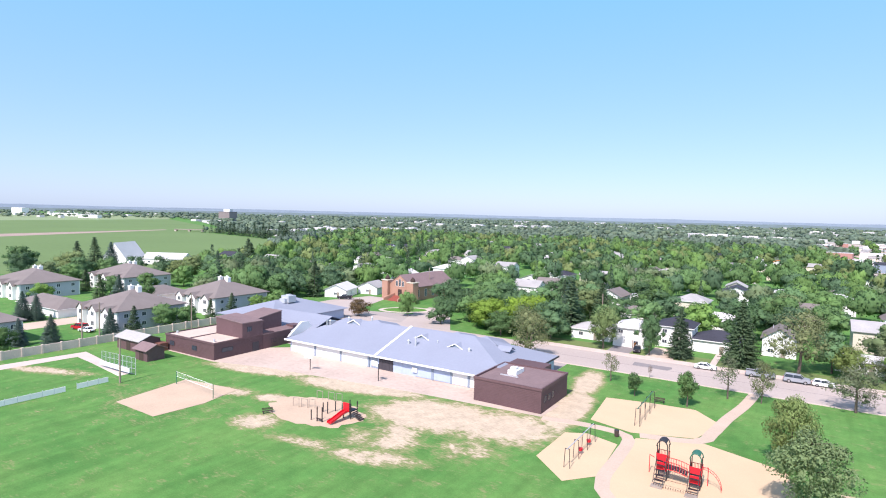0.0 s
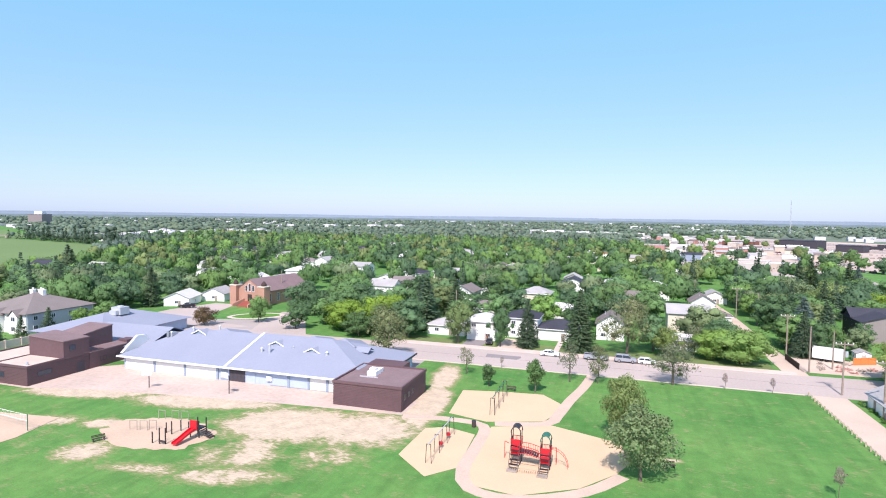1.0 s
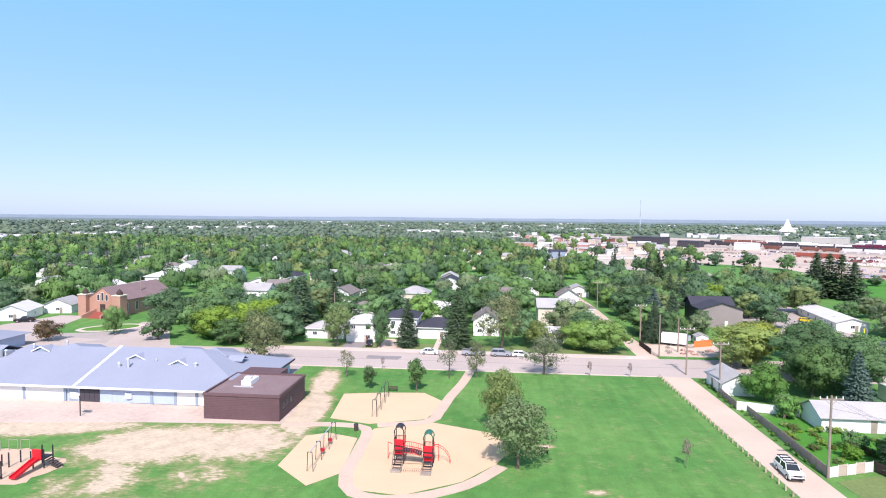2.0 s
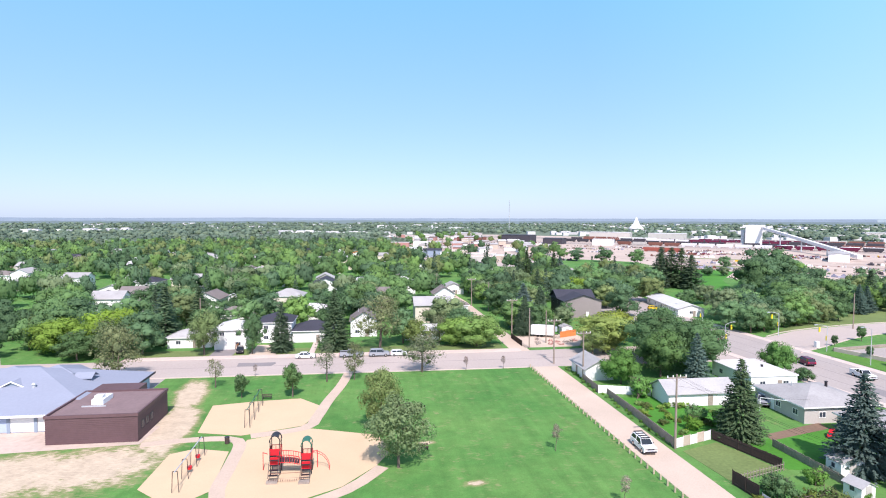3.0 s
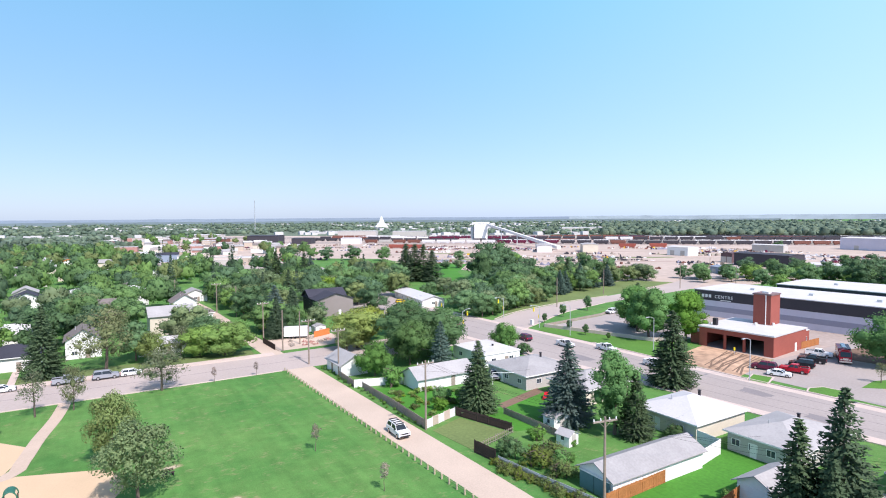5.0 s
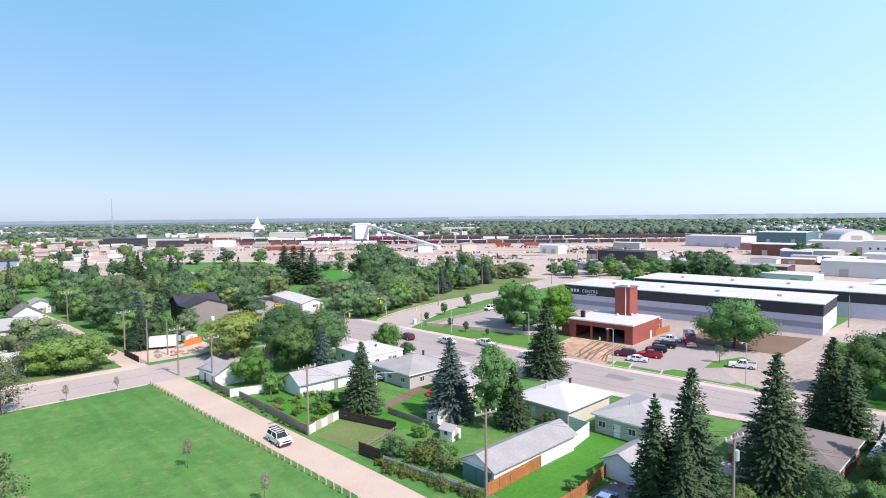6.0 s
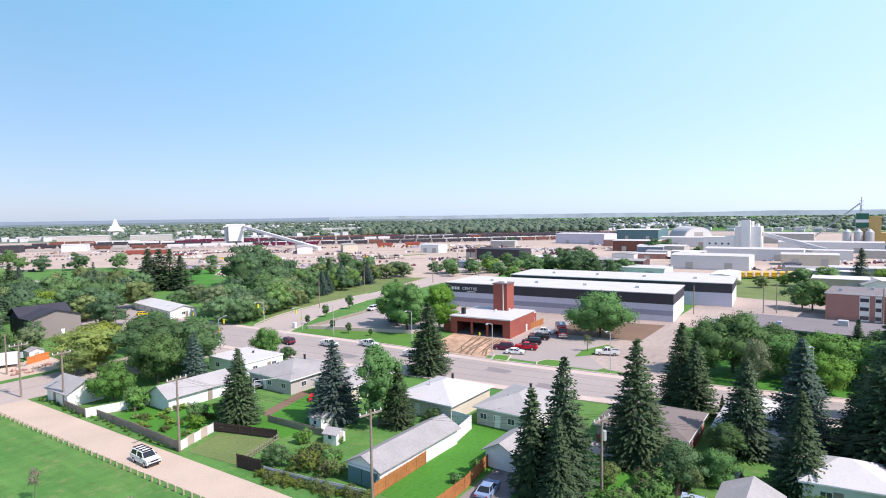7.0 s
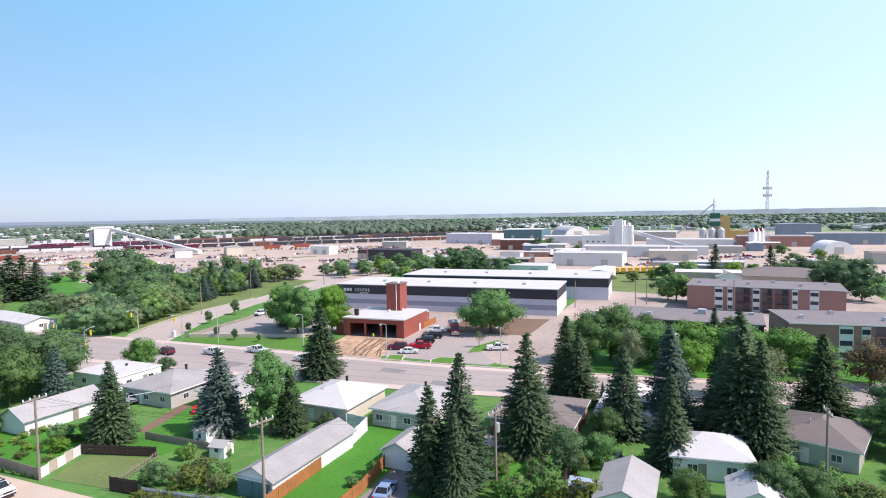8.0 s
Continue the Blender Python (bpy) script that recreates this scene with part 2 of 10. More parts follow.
M = {}
for name, args in {
    "asphalt": ((0.24, 0.215, 0.215), 0.9, 0.14, 3.0, 0.08, 0.2), "road": ((0.365, 0.316, 0.292), 0.9, 0.14, 2.0, 0.06, 0.1), "street": ((0.43, 0.36, 0.325), 0.9, 0.12, 2.0, 0.06, 0.1),
    "concrete": ((0.56, 0.455, 0.40), 0.9, 0.12, 3.0, 0.3, 0.2), "gravel": ((0.53, 0.42, 0.335), 0.95, 0.16, 5.0, 0.12, 0.5),
    "sand": ((0.585, 0.425, 0.275), 0.95, 0.07, 6.0, 0.2, 0.3), "yard": ((0.465, 0.37, 0.31), 0.95, 0.24, 0.25, 0.018, 0.0),
    "path": ((0.51, 0.395, 0.31), 0.95, 0.12, 4.0, 0.3, 0.2), "court": ((0.51, 0.40, 0.335), 0.92, 0.2, 1.2, 0.12, 0.2), "sand_dull": ((0.51, 0.38, 0.275), 0.95, 0.12, 3.0, 0.2, 0.3), "shaded_white": ((0.47, 0.465, 0.53), 0.8, 0.08, 3.0, 0.3, 0.0), "apron": ((0.46, 0.30, 0.20), 0.9, 0.55, 0.5, 0.12, 0.2), "lot": ((0.40, 0.325, 0.285), 0.95, 0.22, 0.8, 0.07, 0.2), "dirt_pale": ((0.36, 0.265, 0.225), 0.95, 0.2, 0.6, 0.05, 0.2), "dirt": ((0.20, 0.13, 0.09), 0.95, 0.2, 2.0, 0.1, 0.4), "grass": ((0.085, 0.205, 0.032), 0.95, 0.25, 2.0, 0.09, 0.4),
    "lush": ((0.056, 0.205, 0.022), 0.95, 0.25, 2.0, 0.1, 0.4), "dry_grass": ((0.145, 0.195, 0.065), 0.95, 0.25, 2.0, 0.1, 0.4),
    "crop": ((0.130, 0.200, 0.070), 0.95, 0.12, 0.3, 0.01, 0.0), "crop_pale": ((0.23, 0.29, 0.15), 0.95, 0.12, 0.3, 0.01, 0.0),
    "roof_blue": ((0.255, 0.275, 0.340), 0.8, 0.07, 2.5, 0.15, 0.3), "brown_metal": ((0.125, 0.073, 0.078), 0.6, 0.12, 1.5, 0.2, 0.0),
    "brown_roof": ((0.21, 0.145, 0.145), 0.9, 0.15, 2.0, 0.3, 0.3), "pale_roof": ((0.55, 0.44, 0.37), 0.95, 0.12, 2.0, 0.3, 0.3),
    "blue_wall": ((0.38, 0.45, 0.60), 0.7, 0.08, 2.0, 0.3, 0.0), "white": ((0.78, 0.77, 0.75), 0.7, 0.05, 3.0, 0.3, 0.0),
    "cream": ((0.62, 0.55, 0.45), 0.8, 0.08, 3.0, 0.3, 0.0), "taupe": ((0.26, 0.22, 0.21), 0.8, 0.08, 3.0, 0.3, 0.0), "beige": ((0.46, 0.38, 0.31), 0.8, 0.08, 3.0, 0.3, 0.0),
    "grey_wall": ((0.47, 0.44, 0.41), 0.8, 0.08, 3.0, 0.3, 0.0), "slate_wall": ((0.24, 0.29, 0.36), 0.8, 0.08, 3.0, 0.3, 0.0),
    "tan_roof": ((0.20, 0.17, 0.16), 0.9, 0.12, 3.0, 0.3, 0.3, 0.0, 0.15), "dark_roof": ((0.045, 0.045, 0.06), 0.85, 0.2, 3.0, 0.3, 0.3),
    "grey_roof": ((0.36, 0.345, 0.34), 0.9, 0.16, 3.0, 0.3, 0.3, 0.0, 0.2), "white_roof": ((0.555, 0.54, 0.535), 0.8, 0.1, 3.0, 0.2, 0.1),
    "brick": ((0.31, 0.088, 0.066), 0.9, 0.15, 5.0, 0.3, 0.3), "flat_roof": ((0.215, 0.19, 0.195), 0.9, 0.15, 2.0, 0.2, 0.2), "pink_brick": ((0.385, 0.205, 0.175), 0.9, 0.12, 5.0, 0.3, 0.2),
    "church_brick": ((0.40, 0.225, 0.165), 0.9, 0.15, 5.0, 0.3, 0.3), "charcoal": ((0.055, 0.05, 0.06), 0.6, 0.1, 2.0, 0.2, 0.0),
    "dark_wood": ((0.06, 0.04, 0.035), 0.85, 0.2, 4.0, 0.5, 0.3),
    "cedar": ((0.42, 0.17, 0.06), 0.8, 0.2, 4.0, 0.5, 0.3), "pale_wood": ((0.47, 0.375, 0.27), 0.9, 0.18, 4.0, 0.5, 0.2), "old_wood": ((0.30, 0.25, 0.21), 0.9, 0.25, 4.0, 0.5, 0.3),
    "pole_wood": ((0.27, 0.215, 0.175), 0.9, 0.2, 3.0, 0.5, 0.3), "bark": ((0.13, 0.10, 0.08), 0.95, 0.25, 5.0, 0.8, 0.6),
    "metal": ((0.45, 0.46, 0.48), 0.4, 0.06, 3.0, 0.3, 0.0, 0.8), "galvanised": ((0.5, 0.52, 0.54), 0.5, 0.06, 3.0, 0.3, 0.0, 0.3),
    "red_paint": ((0.62, 0.02, 0.03), 0.35, 0.06, 3.0, 0.3, 0.0), "green_paint": ((0.03, 0.14, 0.09), 0.4, 0.06, 3.0, 0.3, 0.0),
    "dark_paint": ((0.03, 0.025, 0.03), 0.45, 0.1, 3.0, 0.3, 0.0), "yellow_paint": ((0.75, 0.45, 0.03), 0.4, 0.06, 3.0, 0.3, 0.0),
    "blue_paint": ((0.05, 0.09, 0.40), 0.5, 0.06, 3.0, 0.3, 0.0), "teal_paint": ((0.10, 0.19, 0.21), 0.6, 0.12, 3.0, 0.3, 0.0),
    "rubber": ((0.02, 0.02, 0.02), 0.9, 0.1, 3.0, 0.3, 0.0), "chrome": ((0.6, 0.6, 0.62), 0.25, 0.03, 3.0, 0.3, 0.0, 0.9),
    "sheet_metal": ((0.70, 0.68, 0.68), 0.55, 0.06, 1.0, 0.1, 0.0, 0.0, 0.2), "lavender": ((0.60, 0.57, 0.66), 0.7, 0.06, 1.0, 0.2, 0.0),
    "hall_grey": ((0.33, 0.32, 0.40), 0.7, 0.06, 1.0, 0.2, 0.0), "rust": ((0.20, 0.085, 0.065), 0.8, 0.25, 1.0, 0.1, 0.0),
    "lamp_yellow": ((0.80, 0.62, 0.02), 0.5, 0.05, 3.0, 0.3, 0.0), "red_car": ((0.45, 0.015, 0.03), 0.25, 0.03, 3.0, 0.3, 0.0),
    "maroon_car": ((0.13, 0.02, 0.05), 0.25, 0.03, 3.0, 0.3, 0.0), "white_car": ((0.80, 0.80, 0.80), 0.25, 0.03, 3.0, 0.3, 0.0),
    "grey_car": ((0.30, 0.31, 0.34), 0.25, 0.03, 3.0, 0.3, 0.0), "black_car": ((0.02, 0.02, 0.025), 0.2, 0.03, 3.0, 0.3, 0.0),
    "blue_car": ((0.22, 0.30, 0.45), 0.25, 0.03, 3.0, 0.3, 0.0), "yellow_car": ((0.80, 0.55, 0.02), 0.25, 0.03, 3.0, 0.3, 0.0),
    # horizon ridge colours in this row are blued and greyed for distance haze
    "pale_roofs": ((0.55, 0.53, 0.53), 0.9, 0.35, 0.05, 0.01, 0.0), "orange": ((0.60, 0.20, 0.06), 0.8, 0.12, 4.0, 0.4, 0.0), "far_ground": ((0.135, 0.172, 0.118), 0.95, 0.25, 0.03, 0.006, 0.0), "fields_haze": ((0.25, 0.30, 0.325), 0.95, 0.22, 0.01, 0.0025, 0.0), "elevator_tan": ((0.55, 0.38, 0.15), 0.8, 0.1, 0.5, 0.05, 0.0), "hill_haze": ((0.17, 0.212, 0.26), 0.95, 0.10, 0.02, 0.002, 0.0), "tree_line_haze": ((0.125, 0.165, 0.17), 0.95, 0.14, 0.03, 0.004, 0.0),
}.items():
    M[name] = mat(name, *args)
M["glass"] = glass_mat("glass")
M["window_glass"] = glass_mat("window_glass", (0.05, 0.06, 0.08), 0.1)
for name, col in {"leaf_mid": (0.106, 0.202, 0.078), "leaf_bright": (0.126, 0.280, 0.062), "leaf_olive": (0.176, 0.250, 0.093), "leaf_grey": (0.195, 0.235, 0.120),
                  "leaf_willow": (0.215, 0.300, 0.125), "leaf_yellow": (0.275, 0.345, 0.062), "leaf_dark": (0.092, 0.175, 0.060), "leaf_red": (0.120, 0.040, 0.050), "leaf_brown": (0.170, 0.120, 0.060),
                  # last four: greens paled and blued to stand in for distance haze
                  "needle": (0.088, 0.142, 0.072), "needle_blue": (0.100, 0.158, 0.128), "weed": (0.123, 0.175, 0.042), "leaf_hazed": (0.160, 0.222, 0.158), "leaf_hazed_b": (0.138, 0.196, 0.146), "leaf_hazed_c": (0.182, 0.242, 0.146), "needle_hazed": (0.110, 0.150, 0.140)}.items():
    M[name] = leaf_mat(name, col)
for name, col in {"town_mid": (0.128, 0.238, 0.092), "town_dark": (0.098, 0.182, 0.084), "town_olive": (0.185, 0.250, 0.110), "town_bright": (0.160, 0.290, 0.088), "town_needle": (0.078, 0.126, 0.076), "leaf_lime": (0.205, 0.335, 0.062), "bare_twig": (0.34, 0.27, 0.23)}.items():
    M[name] = leaf_mat(name, col, 0.3)


# ---- mesh helpers ----
def box(bm, x0, y0, z0, x1, y1, z1):
    v = [bm.verts.new(p) for p in ((x0, y0, z0), (x1, y0, z0), (x1, y1, z0), (x0, y1, z0), (x0, y0, z1), (x1, y0, z1), (x1, y1, z1), (x0, y1, z1))]
    for f in ((3, 2, 1, 0), (4, 5, 6, 7), (0, 1, 5, 4), (1, 2, 6, 5), (2, 3, 7, 6), (3, 0, 4, 7)):
        bm.faces.new([v[i] for i in f])
    return bm


def prism(bm, pts, z0, z1):
    """A slab with the outline pts (counter-clockwise)."""
    a = [bm.verts.new((x, y, z0)) for x, y in pts]
    b = [bm.verts.new((x, y, z1)) for x, y in pts]
    bm.faces.new(a[::-1])
    bm.faces.new(b)
    for i in range(len(pts)):
        j = (i + 1) % len(pts)
        bm.faces.new((a[i], a[j], b[j], b[i]))
    return bm


def tube(bm, p, q, r0, r1=None, n=8):
    """A round bar from p to q."""
    p, q = Vector(p), Vector(q)
    r1 = r0 if r1 is None else r1
    turn = (q - p).to_track_quat("Z", "Y").to_matrix()
    rings = []
    for c, r in ((p, r0), (q, r1)):
        rings.append([bm.verts.new(c + turn @ Vector((r * math.cos(2 * math.pi * i / n), r * math.sin(2 * math.pi * i / n), 0))) for i in range(n)])
    for i in range(n):
        j = (i + 1) % n
        bm.faces.new((rings[0][i], rings[0][j], rings[1][j], rings[1][i]))
    bm.faces.new(rings[0][::-1])
    bm.faces.new(rings[1])
    return bm


def solid(bm, rings, caps=True):
    """A closed body through rings of points, each with the same count."""
    vs = [[bm.verts.new(p) for p in r] for r in rings]
    k = len(vs[0])
    for a, b in zip(vs, vs[1:]):
        for i in range(k):
            j = (i + 1) % k
            bm.faces.new((a[i], a[j], b[j], b[i]))
    if caps:
        bm.faces.new(vs[0][::-1])
        bm.faces.new(vs[-1])
    return bm


def faces(bm, verts, fs):
    v = [bm.verts.new(p) for p in verts]
    for f in fs:
        bm.faces.new([v[i] for i in f])
    return bm


def B():
    return bmesh.new()


def done(name, bm, material):
    me = bpy.data.meshes.new(name)
    bmesh.ops.recalc_face_normals(bm, faces=bm.faces)
    bm.to_mesh(me)
    bm.free()
    me.materials.append(M[material])
    return me


def part(name, bm, material, parent, label=""):
    ob = new(name, done(name, bm, material))
    ob.parent = parent
    return tagged(ob, label)


def thing(name, x, y, rot=0, z=0, label="", category="", group="", kind=""):
    ob = new(name)
    ob.matrix_world = pose(x, y, z, 0, 0, rot)
    return tagged(ob, label, category, group, kind)


def single(name, bm, material, label="", category="", kind="", group=""):
    return tagged(new(name, done(name, bm, material)), label, category, group, kind)


def smooth_line(pts, step=6.0):
    """Points along a smooth curve through pts."""
    out, p = [], [Vector(a) for a in pts]
    for i in range(len(p) - 1):
        a, b, c, d = p[max(i - 1, 0)], p[i], p[i + 1], p[min(i + 2, len(p) - 1)]
        k = max(1, int((c - b).length / step))
        for j in range(k):
            t = j / k
            out.append(0.5 * ((2 * b) + (c - a) * t + (2 * a - 5 * b + 4 * c - d) * t * t + (3 * b - a - 3 * c + d) * t ** 3))
    return out + [p[-1]]


def between(bm, left, right, z0, z1):
    """A slab between two lines of the same number of points."""
    n = len(left)
    for i in range(n - 1):
        a, b, c, d = left[i], right[i], right[i + 1], left[i + 1]
        prism(bm, [tuple(a)[:2], tuple(b)[:2], tuple(c)[:2], tuple(d)[:2]], z0, z1)
    return bm


def strip(pts, w):
    """Left and right edges of a band of width w along pts."""
    left, right = [], []
    for i, p in enumerate(pts):
        d = (Vector(pts[min(i + 1, len(pts) - 1)]) - Vector(pts[max(i - 1, 0)])).normalized()
        nrm = Vector((-d.y, d.x)) * (w / 2)
        left.append(Vector(p) + nrm)
        right.append(Vector(p) - nrm)
    return left, right


def sheet(name, pts, material, z, label, category="ground", thick=0.03):
    return single(name, prism(B(), pts, z - thick, z), material, label, category, "structure")


# ---- ground, roads and pavements ----
M["lawn"] = patchy("lawn", (0.070, 0.196, 0.046), (0.116, 0.240, 0.062), (0.255, 0.245, 0.115), (0.56, 0.45, 0.33), [
    (-51.5, 80.5, 9.5, 6.5, 17, 1.55), (-39.5, 82.5, 9.0, 6.5, 17, 1.2), (-49.5, 61.5, 7.5, 2.4, 17, 0.85), (-73, 61.5, 3.8, 3, 17, 1.0), (-79.7, 70.8, 4, 2, 17, 1.0), (-88.5, 69, 4.5, 2.5, 17, 0.85), (-97, 82.5, 11, 3.2, 12, 1.4),
    (-72, 85.5, 12, 3.6, 12, 1.5), (-33.5, 97, 3.0, 9.5, 4, 1.7), (-35.8, 115, 2.6, 9, 8, 1.3), (-50.5, 69, 4, 6.5, 20, 0.85), (-39.5, 71.5, 6, 4, 17, 0.55), (-60, 60, 8, 1.6, 8, 0.6), (-55, 66, 3, 4, 20, 0.6),
    (-130, 56, 10, 2.0, 20, 0.9), (7, 86, 1.3, 0.7, 0, 0.9), (12, 72, 1.6, 0.8, 10, 0.8), (-94, 60, 11, 9, 0, 0.35)])


def ground_sheet():
    bm = B()
    rings = [[(0.0, 0.0)]]
    radii = [40, 80, 120, 160, 220, 300, 450, 700, 1100, 1800, 3000, 4950]
    n = 72
    c = bm.verts.new((0, 0, 0))
    last = None
    for r in radii:
        ring = [bm.verts.new((r * math.cos(2 * math.pi * i / n), r * math.sin(2 * math.pi * i / n), 0)) for i in range(n)]
        for i in range(n):
            j = (i + 1) % n
            if last is None:
                bm.faces.new((c, ring[i], ring[j]))
            else:
                bm.faces.new((last[i], ring[i], ring[j], last[j]))
        last = ring
    return single("ground", bm, "lawn", "mown green grass with patches worn to bare earth", "ground", "structure")


ground_sheet()


def kerb(name, pts, w=0.35, h=0.14, label="pale concrete kerb along the road"):
    line = smooth_line(pts, 5)
    l, r = strip(line, w)
    return single(name, between(B(), l, r, -0.1, h), "concrete", label, "kerb", "structure")


def oval_patch(x, y, w, d):
    rq = random.Random(int(x * 7 + y))
    return [(x + a * w / 2 * rq.uniform(0.8, 1.1), y + b * d / 2 * rq.uniform(0.8, 1.1)) for a, b in ((-1, -0.8), (-0.2, -1), (0.8, -1), (1, 0.2), (0.9, 1), (0, 0.9), (-0.9, 1))]


# residential street, crossing and the wide main road
sheet("road", [(-150, 127.5), (90, 127.5), (104.5, 132.5), (118, 138.9), (140, 150), (169, 158), (230, 165), (420, 240), (420, 254), (228, 178), (185, 171), (155, 167.5), (126.5, 160), (112, 152.5), (98, 148), (86, 146), (20, 143), (-150, 143)], "street", 0.02, "worn pale grey asphalt street beside the park", "road")
kerb("kerb", [(-60, 127.2), (-20, 127.2), (20, 127.2), (34, 127.4)])
kerb("kerb", [(-60, 143.2), (-10, 143.2), (36, 143.2)])
sheet("pavement", [(-60, 143.4), (37, 143.4), (37, 146.2), (-60, 146.2)], "concrete", 0.1, "pale concrete pavement along the street", "pavement", 0.12)
NEAR = [(80, 190), (86, 146), (88.5, 110), (92, 83), (94.5, 55), (100, 20), (112, -22), (130, -70), (160, -130), (200, -190)]
FAR = [(108, 190), (110.5, 146), (112.5, 110), (113, 83), (114, 60), (117.5, 25), (127, -22), (146, -70), (178, -130), (218, -190)]
single("main_road", between(B(), smooth_line(FAR, 400), smooth_line(NEAR, 400), 0.0, 0.035), "road", "wide worn asphalt main road with repaired seams", "road", "structure")
kerb("kerb", [(x - 0.2, y) for x, y in NEAR[2:8]])
kerb("kerb", [(x + 0.2, y) for x, y in FAR[2:8]])
sheet("main_road", [(80, 188), (108, 188), (140, 420), (118, 424)], "road", 0.03, "asphalt avenue running on past the crossing", "road")
kerb("kerb", [(112, 153), (126.4, 160.4), (155, 167.9), (185, 171.4)])
kerb("kerb", [(107, 133.4), (118, 138.6), (140, 149.7), (169, 157.7)])
for frac in (0.3, 0.52, 0.75):
    line = [(a[0] + (b[0] - a[0]) * frac, a[1] + (b[1] - a[1]) * frac) for a, b in zip(NEAR[:8], FAR[:8])]
    single("road_seam", between(B(), *strip(smooth_line(line, 8), 0.16), 0.02, 0.041), "asphalt", "dark tar seam along the main road", "seam", "structure")
single("road_seam", between(B(), *strip([(-60, 135.2), (34, 135.4), (86, 137)], 0.15), 0.01, 0.028), "asphalt", "dark tar seam along the street", "seam", "structure")
for x, y, w, d in ((-28, 137, 9, 3.5), (52, 131.5, 6, 3), (98, 100, 3.5, 8), (106, 62, 3, 6), (101, 48, 3, 5), (64, 138, 5, 2.5)):
    sheet("road_patch", oval_patch(x, y, w, d), "asphalt", 0.043, "darker repair patch in the worn road", "patch", 0.02)
# gravel lane and the back lane beyond the street
sheet("lane", [(37.6, 30), (38.8, -40), (45.5, -40), (43.4, 30), (43.0, 60), (42.0, 95), (41.2, 127.6), (35.0, 127.6), (36.0, 95), (37.4, 60)], "gravel", 0.03, "pale gravel lane beside the park", "road")
sheet("lane", [(34.5, 143.2), (39.2, 143.2), (37.0, 230), (32, 300), (28, 300), (32.5, 230)], "gravel", 0.03, "gravel back lane between the gardens", "road")
# school yard, playground pads and paths
sheet("schoolyard", [(-128, 80.5), (-110, 80.2), (-96, 84), (-62, 88.5), (-36, 90.5), (-35.5, 98), (-104, 102)], "court", 0.015, "pale worn asphalt play court beside the school", "pavement")
sheet("school_forecourt", [(-128, 127), (-60, 131), (-60, 128), (-44.5, 128), (-44.5, 100), (-122, 103), (-150, 140), (-150, 128)], "road", 0.012, "asphalt car park behind the school", "pavement")


def oval(x, y, a, b, n=22, wob=0.08, seed=1, turn=0):
    rnd = random.Random(seed)
    c, s = math.cos(radians(turn)), math.sin(radians(turn))
    out = []
    for i in range(n):
        k = 1 + rnd.uniform(-wob, wob)
        px, py = a * k * math.cos(2 * math.pi * i / n), b * k * math.sin(2 * math.pi * i / n)
        out.append((x + c * px - s * py, y + s * px + c * py))
    return out


sheet("sand_pad", oval(-68.5, 70.5, 9.6, 5.8, 40, 0.1, 3), "sand_dull", 0.05, "worn oval of sand under the small playground", "sand")
sheet("sand_pad", [(-99.5, 53.6), (-87.7, 53.2), (-86.8, 62), (-88.6, 70.4), (-101.9, 68.7)], "sand_dull", 0.05, "sand court of the volleyball net", "sand")
sheet("sand_pad", [(-30.4, 75.2), (-24.6, 69.8), (-21.2, 73.8), (-21.9, 86.0), (-27.0, 87.7), (-30.1, 86.0)], "sand", 0.05, "pale sand under the swings", "sand")
sheet("sand_pad", [(-21.0, 74.5), (-19.8, 69.6), (-12.2, 68.6), (-5.0, 73.0), (-0.6, 78.8), (1.6, 84.0), (-0.3, 90.0), (-10.9, 94.0), (-20.2, 90.2), (-20.6, 84)], "sand", 0.05, "broad bed of pale sand round the climbing frame", "sand")
sheet("sand_pad", [(-28.6, 94.2), (-21.5, 92.2), (-12.4, 95.5), (-9.8, 104.5), (-14.5, 110.0), (-22.0, 109.3), (-29.8, 107.6)], "sand", 0.05, "pale sand under the tall swings", "sand")
path_l, path_r = strip(smooth_line([(-35.6, 90.0), (-28.5, 91.3), (-21.6, 90.2), (-20.6, 82), (-20.4, 73.5), (-18.2, 68.6), (-12.2, 67.7), (-4.5, 72.0), (0.2, 78.3)], 2), 1.9)
single("footpath", between(B(), path_l, path_r, 0.0, 0.055), "path", "sandy footpath round the playground", "path", "structure")
path_l, path_r = strip(smooth_line([(-20, 91.8), (-12, 94.4), (-10.6, 99), (-9.3, 108), (-7.4, 118), (-6.3, 127.2)], 2), 2.0)
single("footpath", between(B(), path_l, path_r, 0.0, 0.06), "path", "sandy footpath from the playground to the street", "path", "structure")
sheet("church_drive", [(-112, 143.1), (-108, 147), (-128, 150), (-133, 163), (-138, 181), (-147, 181), (-152, 163), (-151, 143.1)], "street", 0.026, "worn asphalt drive beside the church", "pavement")
sheet("church_drive", [(-104, 143.1), (-86, 143.1), (-92, 153), (-106, 176), (-113, 173), (-110, 158)], "street", 0.026, "worn asphalt side street in front of the church", "pavement")
# brown tyre marks fanned over the fire hall's apron
rt = random.Random(41)
for i in range(10):
    a, b = (133.4, 75.6 + i * 1.02), (114.2 + rt.uniform(0, 3), 71.0 + i * 0.95 + rt.uniform(-0.8, 0.8))
    m = (123 + rt.uniform(-2, 2), (a[1] + b[1]) / 2 + rt.uniform(-0.9, 0.9))
    single("tyre_mark", between(B(), *strip(smooth_line([a, m, b], 6), rt.uniform(0.25, 0.6)), 0.0, 0.046 + i * 0.0006), "dirt", "brown tyre marks on the tan apron", "marks", "structure")
